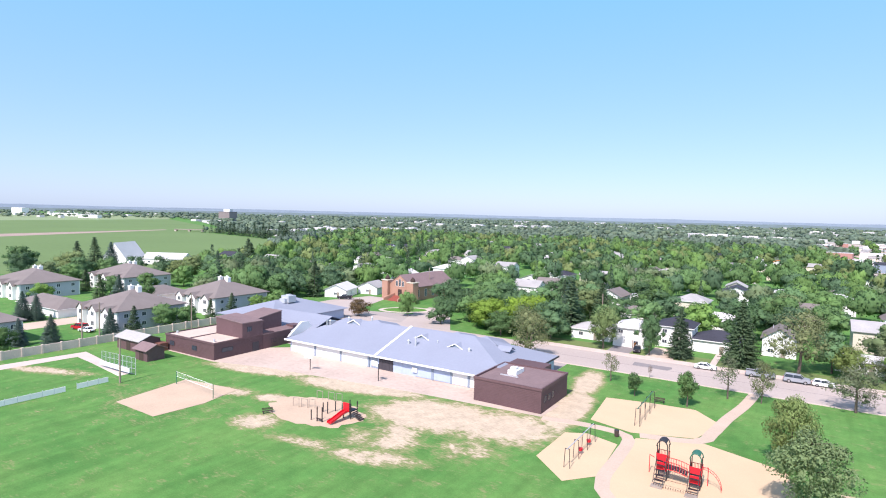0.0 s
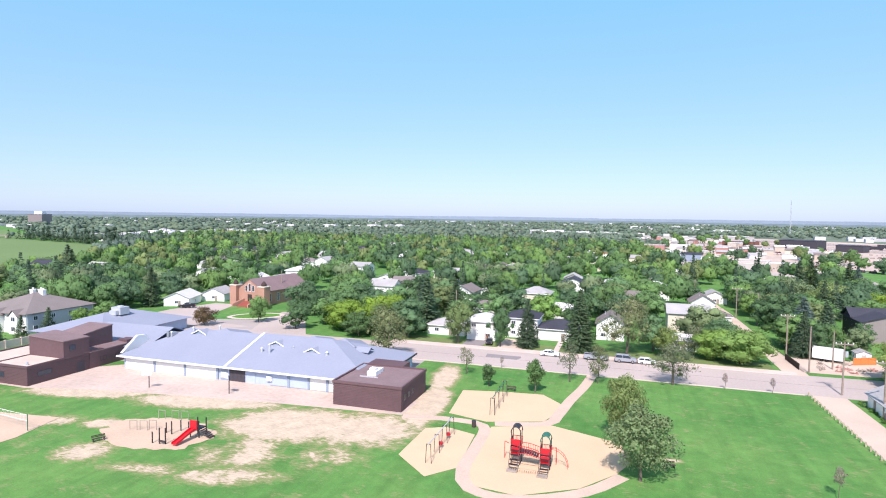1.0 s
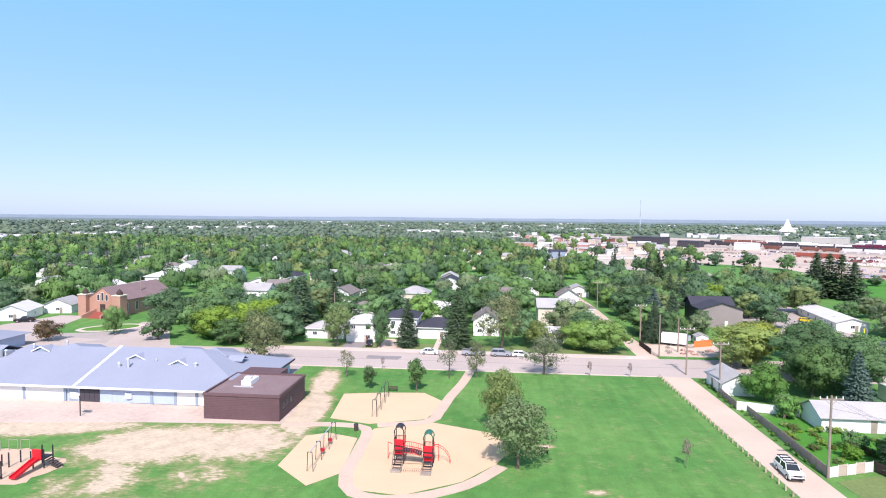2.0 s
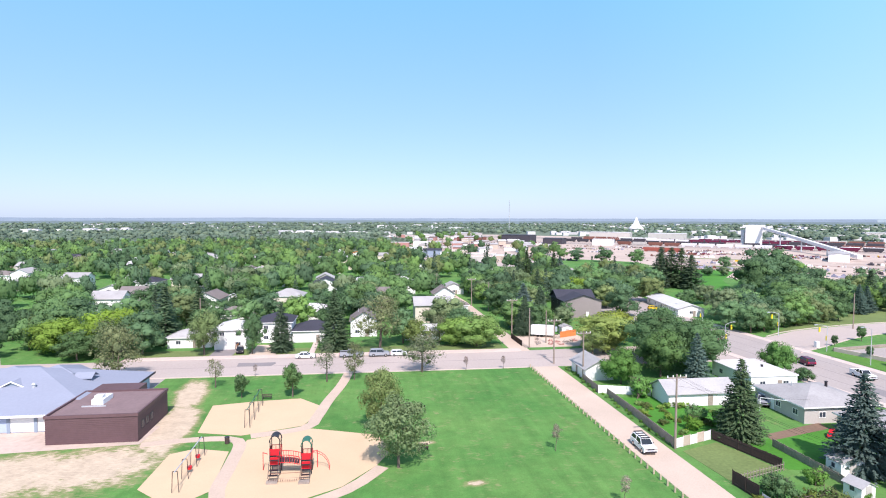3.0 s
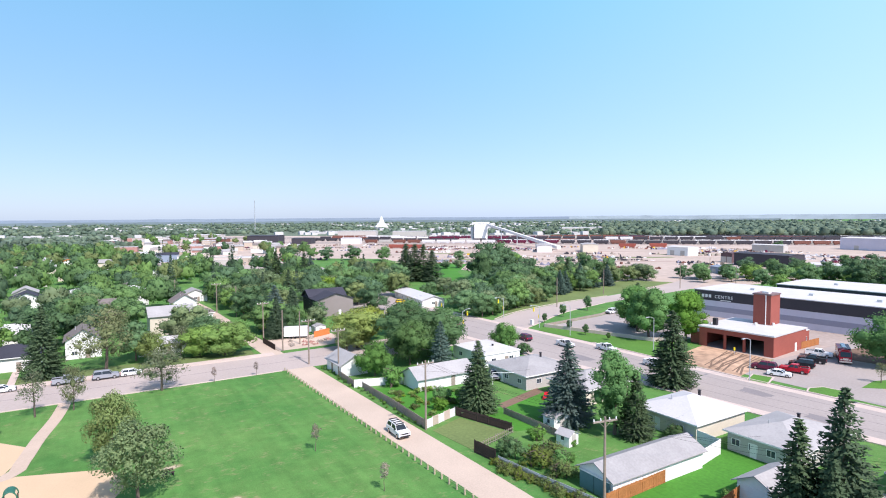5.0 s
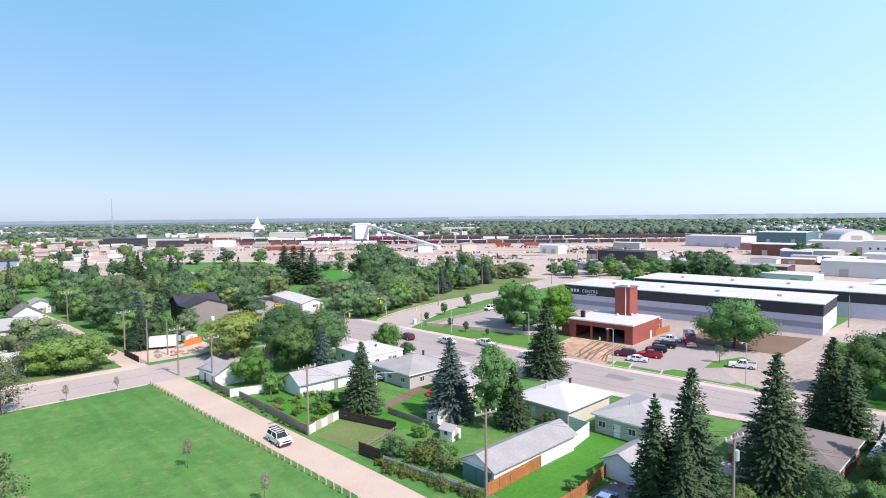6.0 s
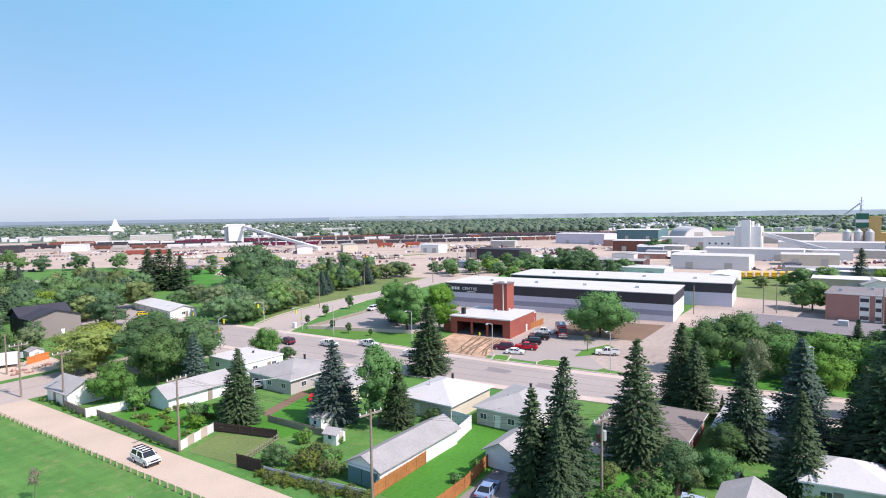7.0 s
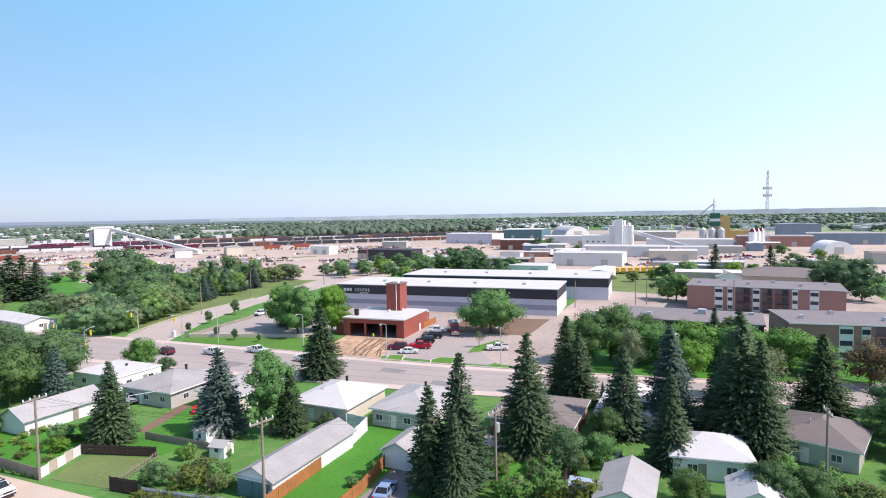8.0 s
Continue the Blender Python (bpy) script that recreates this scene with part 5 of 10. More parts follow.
for k, x, y, h, w in (("olive", -42.3, 147.6, 12.6, 0.72), ("ash", -30.8, 147.6, 10.8, 0.6), ("spruce_b", -24.0, 149.6, 13.0, 0.78), ("spruce", -10.7, 150.2, 16.2, 0.95),
                      ("grey", 0.8, 150.0, 15.0, 0.95), ("olive", 10.5, 151.0, 8.5, 0.9), ("lime", -66, 153, 12, 1.2), ("lime", -78, 153, 10, 1.3), ("olive", -63, 146, 11, 0.9),
                      ("dark", -71, 146, 8, 1.1), ("grey", 17.0, 156, 8.0, 0.9), ("lime", 26.5, 150.5, 9.0, 1.45), ("lime", 21.0, 152.5, 8.0, 1.2), ("ash", 24.0, 162, 9.0, 1.2), ("brownbush", -121, 143.5, 6, 1.1),
                      ("ash", -108.9, 153.5, 9, 0.8), ("dark", -93, 149, 9, 1.0), ("bright", -88, 158, 9, 1.2), ("spruce", -56.6, 163, 16, 1.0), ("blue_spruce", -60, 172, 15, 1.0),
                      ("spruce_b", -52, 178, 14, 1.0), ("redbush", -66, 190, 7, 1.0), ("dark", -84.7, 176, 10, 1.1), ("elm", -100, 172, 11, 1.0), ("blue_spruce", 46, 176, 14, 1.2), ("spruce", 54, 185, 12, 1.0),
                      ("ash", 51, 171, 8, 0.9), ("yellow", 57.0, 139, 11.0, 1.3), ("yellow", 62, 146, 10.5, 1.25), ("olive", 53, 136, 8, 1.0), ("elm", 60.5, 116.5, 11.0, 0.85), ("elm", 65.5, 127, 13, 1.05), ("elm", 69.5, 119, 12, 1.0), ("elm", 75, 146, 11, 1.1), ("ash", 76, 128, 11, 1.1),
                      ("bright", 49.6, 112.2, 8.4, 0.72), ("bush", 49.5, 103.5, 4.4, 1.0), ("dark", 75, 133, 10, 1.0), ("blue_spruce", 63.6, 108.0, 11.5, 0.9),
                      ("spruce", 55.0, 81.5, 13.0, 1.0), ("blue_spruce", 64.4, 69.3, 13.8, 1.05), ("spruce_b", 68.4, 58.8, 10.5, 0.8), ("oval", 67.0, 61.8, 14.5, 1.0),
                      ("bright", 87.0, 115.0, 8.2, 0.68), ("ball", 89.0, 110.0, 3.0, 1.0), ("spruce_b", 96.5, 73.5, 15.6, 0.95),
                      ("spruce", 61.6, 27.8, 17.3, 0.85), ("slim_spruce", 59.5, 31.0, 13.5, 1.0), ("spruce", 58.0, 27.0, 11.0, 0.8), ("spruce", 75.2, 23.2, 17.4, 0.95), ("spruce", 101.4, 23.2, 15.3, 0.95), ("spruce_b", 98.6, 20.5, 13.0, 0.9),
                      ("blue_spruce", 90.2, 5.2, 16.7, 0.95), ("spruce", 87.0, -4.0, 20.0, 0.95), ("spruce_b", 106.2, -17.0, 13.8, 1.1), ("spruce", 112.0, -6.0, 15.0, 0.9),
                      ("slim_spruce", 102.8, 17.0, 3.2, 0.8), ("ash", 81.5, 13.5, 6.0, 0.9), ("grey", 103, -8.5, 12, 0.9), ("spruce", 77, 4.5, 13, 0.9),
                      ("round", 129.0, 105.0, 15.5, 1.2), ("round", 134.5, 113.5, 15.0, 1.15), ("round", 135.5, 98.0, 15.0, 1.15), ("bright", 150.5, 55.0, 13.6, 1.0), ("slim_spruce", 140, 118, 14, 0.9),
                      ("elm", 131.0, 19.5, 13.5, 1.0), ("bright", 130, 9.5, 10.0, 1.0), ("bright", 136, 2.5, 10.0, 1.1), ("elm", 127, 25, 11.0, 0.8), ("bright", 134, -16, 10.0, 1.1), ("bright", 133, -7, 10.0, 1.0), ("grey", 122, 14, 10.0, 0.6), ("ash", 140, 12, 10, 1.0), ("bright", 124.5, 3, 8, 0.9), ("ash", 142, -6, 10, 1.0),
                      ("slim_spruce", 163, -2.5, 8.5, 1.1), ("bright", 285, 168, 9, 1.1), ("ash", 268, 152, 9, 1.2), ("bright", 262, 140, 8, 1.2), ("ash", 286, 140, 11, 1.2), ("elm", 306, 140, 12, 1.2), ("bright", 312, 128, 10, 1.1), ("elm", 296, 122, 13, 1.2), ("dark", 300, 112, 12, 1.2), ("spruce_b", 317, -6, 17, 1.0), ("spruce_b", 324, -31, 16, 1.0), ("ash", 230, 12, 10, 1.2), ("bush", 250, 12, 4, 1.5), ("dark", 246, -52, 13, 1.2), ("elm", 262, -46, 14, 1.2), ("dark", 285, -60, 14, 1.3), ("elm", 250, -75, 13, 1.2),
                      ("ash", 278, 191, 9, 1.3), ("elm", 270, 196, 8, 1.1), ("bright", 292, 184, 8, 1.4), ("lime", 304, 178, 8, 1.5), ("bright", 318, 170, 8, 1.5), ("olive", 249, 208, 9, 1.5), ("dark", 258, 214, 8, 1.4), ("bush", 240, 214, 6, 1.5),
                      ("bright", 289, 152, 9, 1.4), ("lime", 300, 148, 9, 1.3), ("bright", 309, 143, 10, 1.3), ("dark", 319, 136, 13, 1.1), ("dark", 328, 132, 13, 1.1), ("dark", 350, 138, 14, 1.2), ("elm", 292, 99, 11, 1.0), ("ash", 308, 97, 10, 1.2), ("elm", 478, 127, 14, 1.1), ("elm", 494, 121, 13, 1.2), ("ash", 486, 128, 12, 1.1),
                      ("bright", 302, 7, 10, 1.3), ("ash", 296, 16, 9, 1.3), ("ash", 227, 9, 11, 1.25), ("lime", 312, -14, 9, 1.0), ("dark", 308, -36, 11, 1.2), ("elm", 311, -44, 12, 1.3), ("dark", 318, -52, 12, 1.3), ("elm", 330, -60, 12, 1.2), ("bush", 345, -25, 5, 1.8), ("bush", 352, -38, 5, 1.8), ("olive", 395, -50, 8, 1.3),
                      ("willow", 71, 240, 13, 1.5), ("willow", 64, 250, 12, 1.4), ("lime", 84, 236, 10, 1.3), ("grey", 67, 281, 11, 1.3), ("bright", 96, 290, 10, 1.4), ("olive", 92, 245, 9, 1.4),
                      ("bush", 99, -30, 6.0, 1.3), ("brownbush", 128, -28, 9, 1.0), ("olive", 92, -30, 8, 1.1), ("dark", 120, -46, 9, 1.1), ("ash", 70, -6, 6, 1.0), ("elm", 128, -44, 12, 1.0)):
    plant(k, x, y, h, wide=w)
for k, x, y, h, w in (("dark", 44.0, 178, 9, 1.1), ("elm", 47, 192, 10, 1.1), ("ash", 43.5, 206, 9, 1.2), ("olive", 49, 216, 10, 1.1), ("bright", 43, 226, 9, 1.1), ("elm", 47, 240, 11, 1.1), ("dark", 42, 256, 10, 1.2), ("ash", 47, 270, 10, 1.2), ("elm", 56, 204, 10, 1.0), ("ash", 58, 222, 10, 1.2), ("elm", 22.5, 178, 9, 1.1), ("bright", 19, 192, 9, 1.1), ("dark", 26, 240, 9, 1.1), ("spruce_b", 43.0, 163.5, 12.0, 0.9), ("dark", 48.0, 168, 9.0, 1.0), ("spruce", 51.5, 174, 12, 0.9), ("olive", 57.0, 171, 7.5, 1.0), ("dark", 61.0, 180, 7.5, 1.0)):
    plant(k, x, y, h, wide=w)
plant("thin", 132.7, 51.8, 4.6, label="small bare twiggy tree in the parking yard")
# young trees on the civic lawn and street verge
for x, y, h in ((118, 118, 3.6), (119.5, 126, 3.4), (121.5, 139.2, 3.4), (118.5, 110, 2.4), (134, 144, 4.8), (150, 148.5, 6.0)):
    plant("maple", x, y, h, label="young tree on the civic lawn")
for k, x, y, h, w in (("ash", 108.5, 165, 9.5, 1.1), ("ash", 111, 158.5, 9.0, 1.1), ("olive", 117, 164, 9.0, 1.0), ("elm", 128, 170, 10.0, 1.0), ("elm", 120, 172, 11, 1.0), ("ash", 139, 176, 11, 1.1),
                      ("elm", 176, 248, 22, 1.0), ("elm", 190, 256, 22, 1.1), ("dark", 170, 240, 17, 0.95), ("elm", 184, 244, 20, 1.0), ("elm", 170, 206, 16, 1.1), ("ash", 158, 200, 14, 1.2), ("elm", 180, 222, 15, 1.1), ("dark", 160, 215, 12, 1.1), ("ash", 150, 188, 11, 1.2),
                      ("elm", 203, 217, 15, 1.1), ("elm", 214, 210, 16, 1.0), ("ash", 222, 205, 14, 0.9), ("blue_spruce", 196, 198, 12, 1.1), ("blue_spruce", 203, 196, 10, 1.2), ("blue_spruce", 212, 196, 11, 1.1), ("slim_spruce", 186, 196, 15, 1.0), ("ash", 116, 159.5, 7, 1.1), ("olive", 121.5, 162.5, 7, 1.1), ("elm", 127, 165.5, 7.5, 1.1), ("bright", 133, 167.5, 6.5, 1.1), ("ash", 139, 169.5, 7, 1.1), ("olive", 146, 171.5, 7, 1.0), ("ash", 153, 173.5, 7, 1.1), ("dark", 124, 170, 9, 1.1), ("elm", 136, 181, 11, 1.1), ("ash", 146, 184, 11, 1.1), ("ash", 132, 173, 8, 1.0), ("bright", 141, 176, 8, 1.0), ("ash", 152, 180, 9, 1.1), ("elm", 163, 184, 10, 1.0), ("blue_spruce", 172, 186, 11, 1.0), ("blue_spruce", 178, 189, 10, 1.1), ("elm", 188, 190, 11, 1.1), ("bright", 198, 193, 10, 1.0), ("ash", 218, 198, 9, 1.1), ("elm", 158, 194, 12, 1.2), ("ash", 170, 197, 12, 1.1),
                      ("olive", 236, 204, 9, 1.3), ("olive", 246, 200, 9, 1.2), ("spruce", 146, 279, 20, 1.25), ("spruce", 147.8, 272.5, 20, 1.2), ("spruce", 150, 267, 20, 1.2), ("spruce", 152, 261, 17, 1.3), ("spruce", 143, 274, 17, 1.2), ("olive", 186, 322, 6, 1.6), ("dark", 198, 322, 6, 1.6), ("olive", 207, 320, 6, 1.5),
                      ("spruce", 96, 300, 16, 1.0), ("blue_spruce", 101, 305, 14, 1.0), ("spruce", 82, 322, 15, 1.0), ("spruce", 88, 326, 16, 1.0), ("grey", 130, 214, 8.5, 1.3), ("ash", 121, 211, 7, 1.2), ("elm", 92, 212, 12, 1.2), ("dark", 86, 192, 11, 1.1), ("elm", 88, 214, 11, 1.2)):
    plant(k, x, y, h, wide=w)

# ---- houses across the street ----
house(-48.5, 160.5, 0, 11, 8, 2.8, "hip", 1.6, "white", "grey_roof", "small white bungalow with a pale grey hipped roof", chimney=False)
house(-37.5, 158.5, 0, 8, 10, 5.2, "hip", 1.6, "white", "white_roof", "white two-storey house with garage under the bedrooms", floors=2, wins=(2, 1, 2, 1), garage=("-y", -1.2, 4.6), chimney=False)
house(-27.5, 165.5, 0, 9, 10, 5.6, "hip", 2.0, "white", "dark_roof", "white two-storey house with a dark shingle roof and steps", floors=2, wins=(2, 1, 2, 1), chimney=False)
house(-17.2, 164.5, 0, 11, 9, 3.2, "hip", 2.2, "white", "dark_roof", "white garage wing with a dark shingle roof", garage=("-y", -2.5, 4.8), wins=(0, 1, 1, 0), chimney=False, name="garage_wing", category="garage")
house(-3.5, 171.0, 0, 7.5, 10, 4.6, "gable", 2.6, "white", "tan_roof", "white clapboard house with a steep brownish gable", axis="y", floors=1)
house(13.5, 163.5, 0, 11, 8, 2.7, "gable", 1.0, "white", "white_roof", "long pale bungalow half hidden by trees", wins=(3, 1, 3, 1))
house(26.5, 224, 90, 9, 8, 4.8, "gable", 2.6, "white", "tan_roof", "white house with a steep brown gable beside the lane", floors=2)
house(30.0, 209, 90, 6, 7, 2.4, "hip", 1.6, "white", "tan_roof", "small white garage with a brown roof beside the lane", chimney=False, wins=(0, 0, 0, 0), garage=("-y", 0, 2.8), doors=(), name="garage", category="garage")
tall_house = house(70.5, 196.5, 0, 13, 15, 5.8, "gable", 2.0, "taupe", "dark_roof", "tall taupe house with charcoal side walls and dark roof", axis="y", floors=2, wins=(0, 2, 1, 3), chimney=False)
part("side_cladding", box(B(), -6.56, -7.4, 0.1, -6.503, 7.4, 5.6), "charcoal", tall_house, "thin charcoal face over one side wall")
part("cross_gable", gable_wall(B(), -6.49, 0.2, 6.49, 7.48, 5.8, 2.35, "x"), "charcoal", tall_house, "charcoal gable ends of the cross roof")
part("cross_roof", roof_gable(B(), -7.1, -0.3, 7.1, 8.05, 5.86, 2.4, "x", 0.25), "dark_roof", tall_house)
house(111, 203, -8, 9, 32, 2.7, "gable", 1.4, "white", "white_roof", "long low white bungalow with a pale weathered roof", axis="y", wins=(1, 4, 1, 5), chimney=False)

# ---- houses between the lane and the main road ----
house(46.3, 119.5, 0, 6.2, 8.4, 2.6, "gable", 1.7, "white", "grey_roof", "white detached garage with pale shingle roof beside the lane", axis="y", chimney=False, wins=(0, 1, 0, 0), doors=("-x",), name="garage", category="garage", garage=("y", 0, 4.6))
house(58.5, 100.5, 0, 13, 6.2, 2.5, "gable", 1.6, "white", "grey_roof", "long white garage with a pale ridge roof", axis="x", chimney=False, wins=(0, 0, 0, 0), name="garage", category="garage")
house(78.0, 111, 0, 10, 13, 2.9, "flat", 0.2, "white", "white_roof", "low white house with a flat pale roof", chimney=True, wins=(2, 3, 2, 2))
house(76.5, 92.8, 0, 13, 12.4, 2.9, "hip", 1.9, "grey_wall", "grey_roof", "pale grey bungalow with a hipped weathered roof", wins=(2, 2, 2, 3), doors=("-x",))
house(78.5, 78.5, 0, 11, 9.5, 2.9, "hip", 1.8, "cream", "grey_roof", "cream bungalow with a hipped pale roof behind spruces", wins=(2, 2, 2, 2), doors=("-x",), chimney=False)
house(80.5, 58.2, 0, 12.5, 11.0, 2.9, "hip", 2.0, "cream", "white_roof", "cream stucco bungalow with a white hipped roof", wins=(0, 2, 1, 2), doors=("-x",))
house(83.0, 44.0, 0, 13.5, 10.0, 2.9, "hip", 1.7, "grey_wall", "grey_roof", "pale green-grey bungalow with a light hipped roof", wins=(2, 2, 2, 4), doors=("-x",))
house(85.6, 24.0, 0, 12.5, 12.4, 2.9, "hip", 1.8, "beige", "tan_roof", "beige brick bungalow with a grey-brown hipped roof", wins=(2, 2, 2, 3), doors=("-x",), low="brick")
house(92.5, 10.5, 0, 13, 10.0, 2.9, "gable", 1.5, "cream", "white_roof", "cream bungalow with a bright pale roof among spruces", axis="x", wins=(2, 2, 2, 2), doors=("-x",))
house(90.5, -14.5, -18, 11.5, 9.5, 3.0, "hip", 1.9, "grey_wall", "tan_roof", "grey stucco bungalow with a brown-grey hipped roof", wins=(1, 2, 2, 2), doors=("-x",))
house(65.0, 8.6, 0, 9, 5.5, 2.5, "gable", 1.3, "white", "grey_roof", "white garage with a pale roof under spruces", axis="x", chimney=False, wins=(0, 0, 0, 0), name="garage", category="garage")
house(67.2, 37.5, 0, 7.5, 4.6, 2.4, "gable", 1.2, "white", "grey_roof", "narrow white garage beside a parked car", axis="x", chimney=False, wins=(0, 0, 0, 0), garage=("-x", 0, 2.8), doors=(), name="garage", category="garage")
house(58.9, 49.8, 0, 17.3, 5.4, 2.5, "gable", 1.3, "white", "grey_roof", "long garage with grey shingles and faded teal doors", axis="x", chimney=False, wins=(0, 0, 0, 0), doors=(), over=0.45, name="garage", category="garage")

house(79.0, 0.2, 8, 8, 9, 2.9, "hip", 1.8, "white", "white_roof", "small white house with a pale roof between spruces", chimney=False, wins=(1, 2, 1, 2), doors=("-x",))
house(68.0, -4.6, 0, 6, 5, 2.5, "gable", 1.5, "white", "white_roof", "white garage with a steep pale gable", axis="x", chimney=False, wins=(0, 0, 0, 0), name="garage", category="garage", garage=("-x", 0, 2.8), doors=())
for k, x, y, h, w in (("dark", 67.5, 2.2, 4.6, 1.0), ("bright", 74.2, 12.9, 5.0, 0.8), ("bush", 60.5, 20.5, 3.6, 1.2), ("dark", 72.5, -10.5, 5.0, 1.0), ("olive", 64.5, -10.0, 4.5, 1.0), ("bush", 60.5, -1.0, 3.4, 1.2), ("bush", 77.5, -13.0, 3.4, 1.1), ("elm", 84.0, -27.0, 7.5, 0.9)):
    plant(k, x, y, h, wide=w)

# ---- church with two towers and a stair ----
def church():
    ob = thing("church", -131, 192, -6, 0, "orange-brick church with brown roof, twin towers and front steps", "church")
    part("nave", gable_wall(B(), -6, -11, 6, 15, 5.6, 4.0, "y"), "church_brick", ob)
    part("roof", roof_gable(B(), -6.8, -11.2, 6.8, 15.6, 5.15, 4.45, "y", 0.22), "brown_roof", ob)
    for s in (-1, 1):
        t = part("tower", box(B(), s * 6.6 - 1.5, -12.6, 0, s * 6.6 + 1.5, -9.4, 7.2), "church_brick", ob)
        bm = box(B(), s * 6.6 - 1.7, -12.8, 7.2, s * 6.6 + 1.7, -9.2, 7.5)
        part("cornice", bm, "cream", t)
        bm = B()
        for i in range(6):
            tube(bm, (s * 6.6, -11, 7.5 + i * 0.32), (s * 6.6, -11, 7.82 + i * 0.32), 1.0 * math.sin(math.pi * (0.35 + i * 0.11)), 1.0 * math.sin(math.pi * (0.35 + (i + 1) * 0.105)) if i < 5 else 0.05, 12)
        part("cupola", bm, "dark_wood", t)
    for i in range(3):
        window(ob, -1.6 + i * 1.6, -11.0, 5.2, 1.1, 2.2 + 0.7 * (i == 1), "-y")
    door(ob, 0, -11.0, "-y", "dark_wood", 2.0, 2.6, 1.5)
    for i in range(5):
        window(ob, 6.0, -7 + i * 4.6, 1.2, 1.3, 3.0, "x")
    for i in range(8):
        part("step", box(B(), -2.4, -12.0 - i * 0.5, 0, 2.4, -11.5 - i * 0.5 + 0.49, 1.5 - i * 0.185), "brick", ob)
    for s in (-1, 1):
        bm = solid(B(), [[(s * 2.7 - 0.25, -11.2, 0), (s * 2.7 + 0.25, -11.2, 0), (s * 2.7 + 0.25, -11.2, 2.5), (s * 2.7 - 0.25, -11.2, 2.5)], [(s * 3.6 - 0.25, -16.2, 0), (s * 3.6 + 0.25, -16.2, 0), (s * 3.6 + 0.25, -16.2, 1.0), (s * 3.6 - 0.25, -16.2, 1.0)]])
        part("stair_wall", bm, "church_brick", ob)


church()
sheet("lawn_patch", oval(-116.5, 163, 7.5, 4.2, 20, 0.04, 5, 35), "grass", 0.06, "green lawn in front of the church", "grass")
sheet("pavement", oval(-116.5, 163, 9.2, 5.6, 20, 0.02, 5, 35), "concrete", 0.04, "pale concrete path round the church lawn", "pavement")
sheet("road", [(-150, 127), (-96, 143), (-98, 150), (-110, 158), (-130, 152), (-150, 150)], "road", 0.014, "asphalt lot beside the church", "road")
for x, y, r, w, d, t, l in ((-157, 175, 20, 9, 12, "white_roof", "white gabled house with a bright roof"), (-152, 189, 10, 9, 9, "grey_roof", "pale house with a blue-grey roof"), (-172, 240, 0, 10, 10, "white_roof", "white house with a broad pale gable"),
                            (-157, 238, 0, 11, 9, "grey_roof", "pale house among trees"), (-113, 233, 0, 10, 9, "white_roof", "white bungalow among trees"), (-104, 240, 20, 9, 9, "dark_roof", "house with a dark roof among trees"), (-112, 266, 0, 11, 9, "grey_roof", "grey-roofed house among trees"),
                            (-53, 231, 0, 11, 9, "white_roof", "white-roofed bungalow among trees"), (-78, 266, 0, 9, 9, "white_roof", "white-roofed house behind trees"), (14, 300, 0, 10, 9, "tan_roof", "brown-roofed house among trees"), (35, 258, 0, 9, 9, "grey_roof", "grey-roofed house near the lane"),
                            (-208, 250, 0, 12, 10, "grey_roof", "pale house near the field"), (102, 352, 10, 12, 10, "dark_roof", "house with a dark roof behind spruces"), (69, 370, 0, 14, 12, "dark_roof", "dark-roofed house near the yards"), (26, 380, 0, 16, 12, "dark_roof", "dark-roofed hall near the yards"), (8, 384, 0, 12, 10, "white_roof", "white house near the yards"), (-14, 498, 0, 14, 10, "orange", "orange-roofed house far off")):
    house(x, y, r, w, d, 3.0, "gable", 2.0, "white", t, l, wins=(1, 1, 0, 1), axis="y", chimney=False)

# ---- townhouses beyond the concrete wall ----
def townhouse(x, y, w, d, rot, label):
    ob = thing("townhouse", x, y, rot, 0, label, "townhouse", "townhouses")
    part("wall", box(B(), -w / 2, -d / 2, 0, w / 2, d / 2, 5.4), "white", ob)
    # blue-grey sheet paints the shade of this side; the walls are white
    part("side_cladding", box(B(), w / 2 - 0.02, -d / 2 + 0.4, 0, w / 2 + 0.06, d / 2 - 0.4, 5.3), "shaded_white", ob)
    part("roof", roof_hip(B(), -w / 2 - 0.7, -d / 2 - 0.7, w / 2 + 0.7, d / 2 + 0.7, 5.404, 4.2, 0.2), "tan_roof", ob)
    for i in range(3):
        cx = -w / 2 + w * (i + 0.5) / 3
        g = part("porch", gable_wall(B(), cx - 1.6, -d / 2 - 1.2, cx + 1.6, -d / 2 + 3.0, 5.0, 1.5, "y"), "white", ob)
        part("porch_roof", roof_gable(B(), cx - 2.0, -d / 2 - 1.5, cx + 2.0, -d / 2 + 3.2, 4.75, 1.85, "y", 0.12), "tan_roof", g)
        for f in range(2):
            window(ob, cx, -d / 2 - 1.2, 0.8 + f * 2.7, 1.5, 1.3, "-y")
    wall_windows(ob, "x", d, w / 2 + 0.06, -d / 2, 0.9, 4, 1.3, 1.2)
    wall_windows(ob, "x", d, w / 2 + 0.06, -d / 2, 3.5, 4, 1.3, 1.2)
    for i in range(3):
        cx, cy = -2.4 + i * 2.0, 1.0 + (i % 2)
        bm = box(B(), cx - 0.6, cy - 0.6, 7.0, cx + 0.6, cy + 0.6, 10.4)
        box(bm, cx - 0.7, cy - 0.7, 10.4, cx + 0.7, cy + 0.7, 10.55)
        tube(bm, (cx, cy, 10.5), (cx, cy, 11.0), 0.25)
        part("chimney", bm, "white", ob)
    return ob


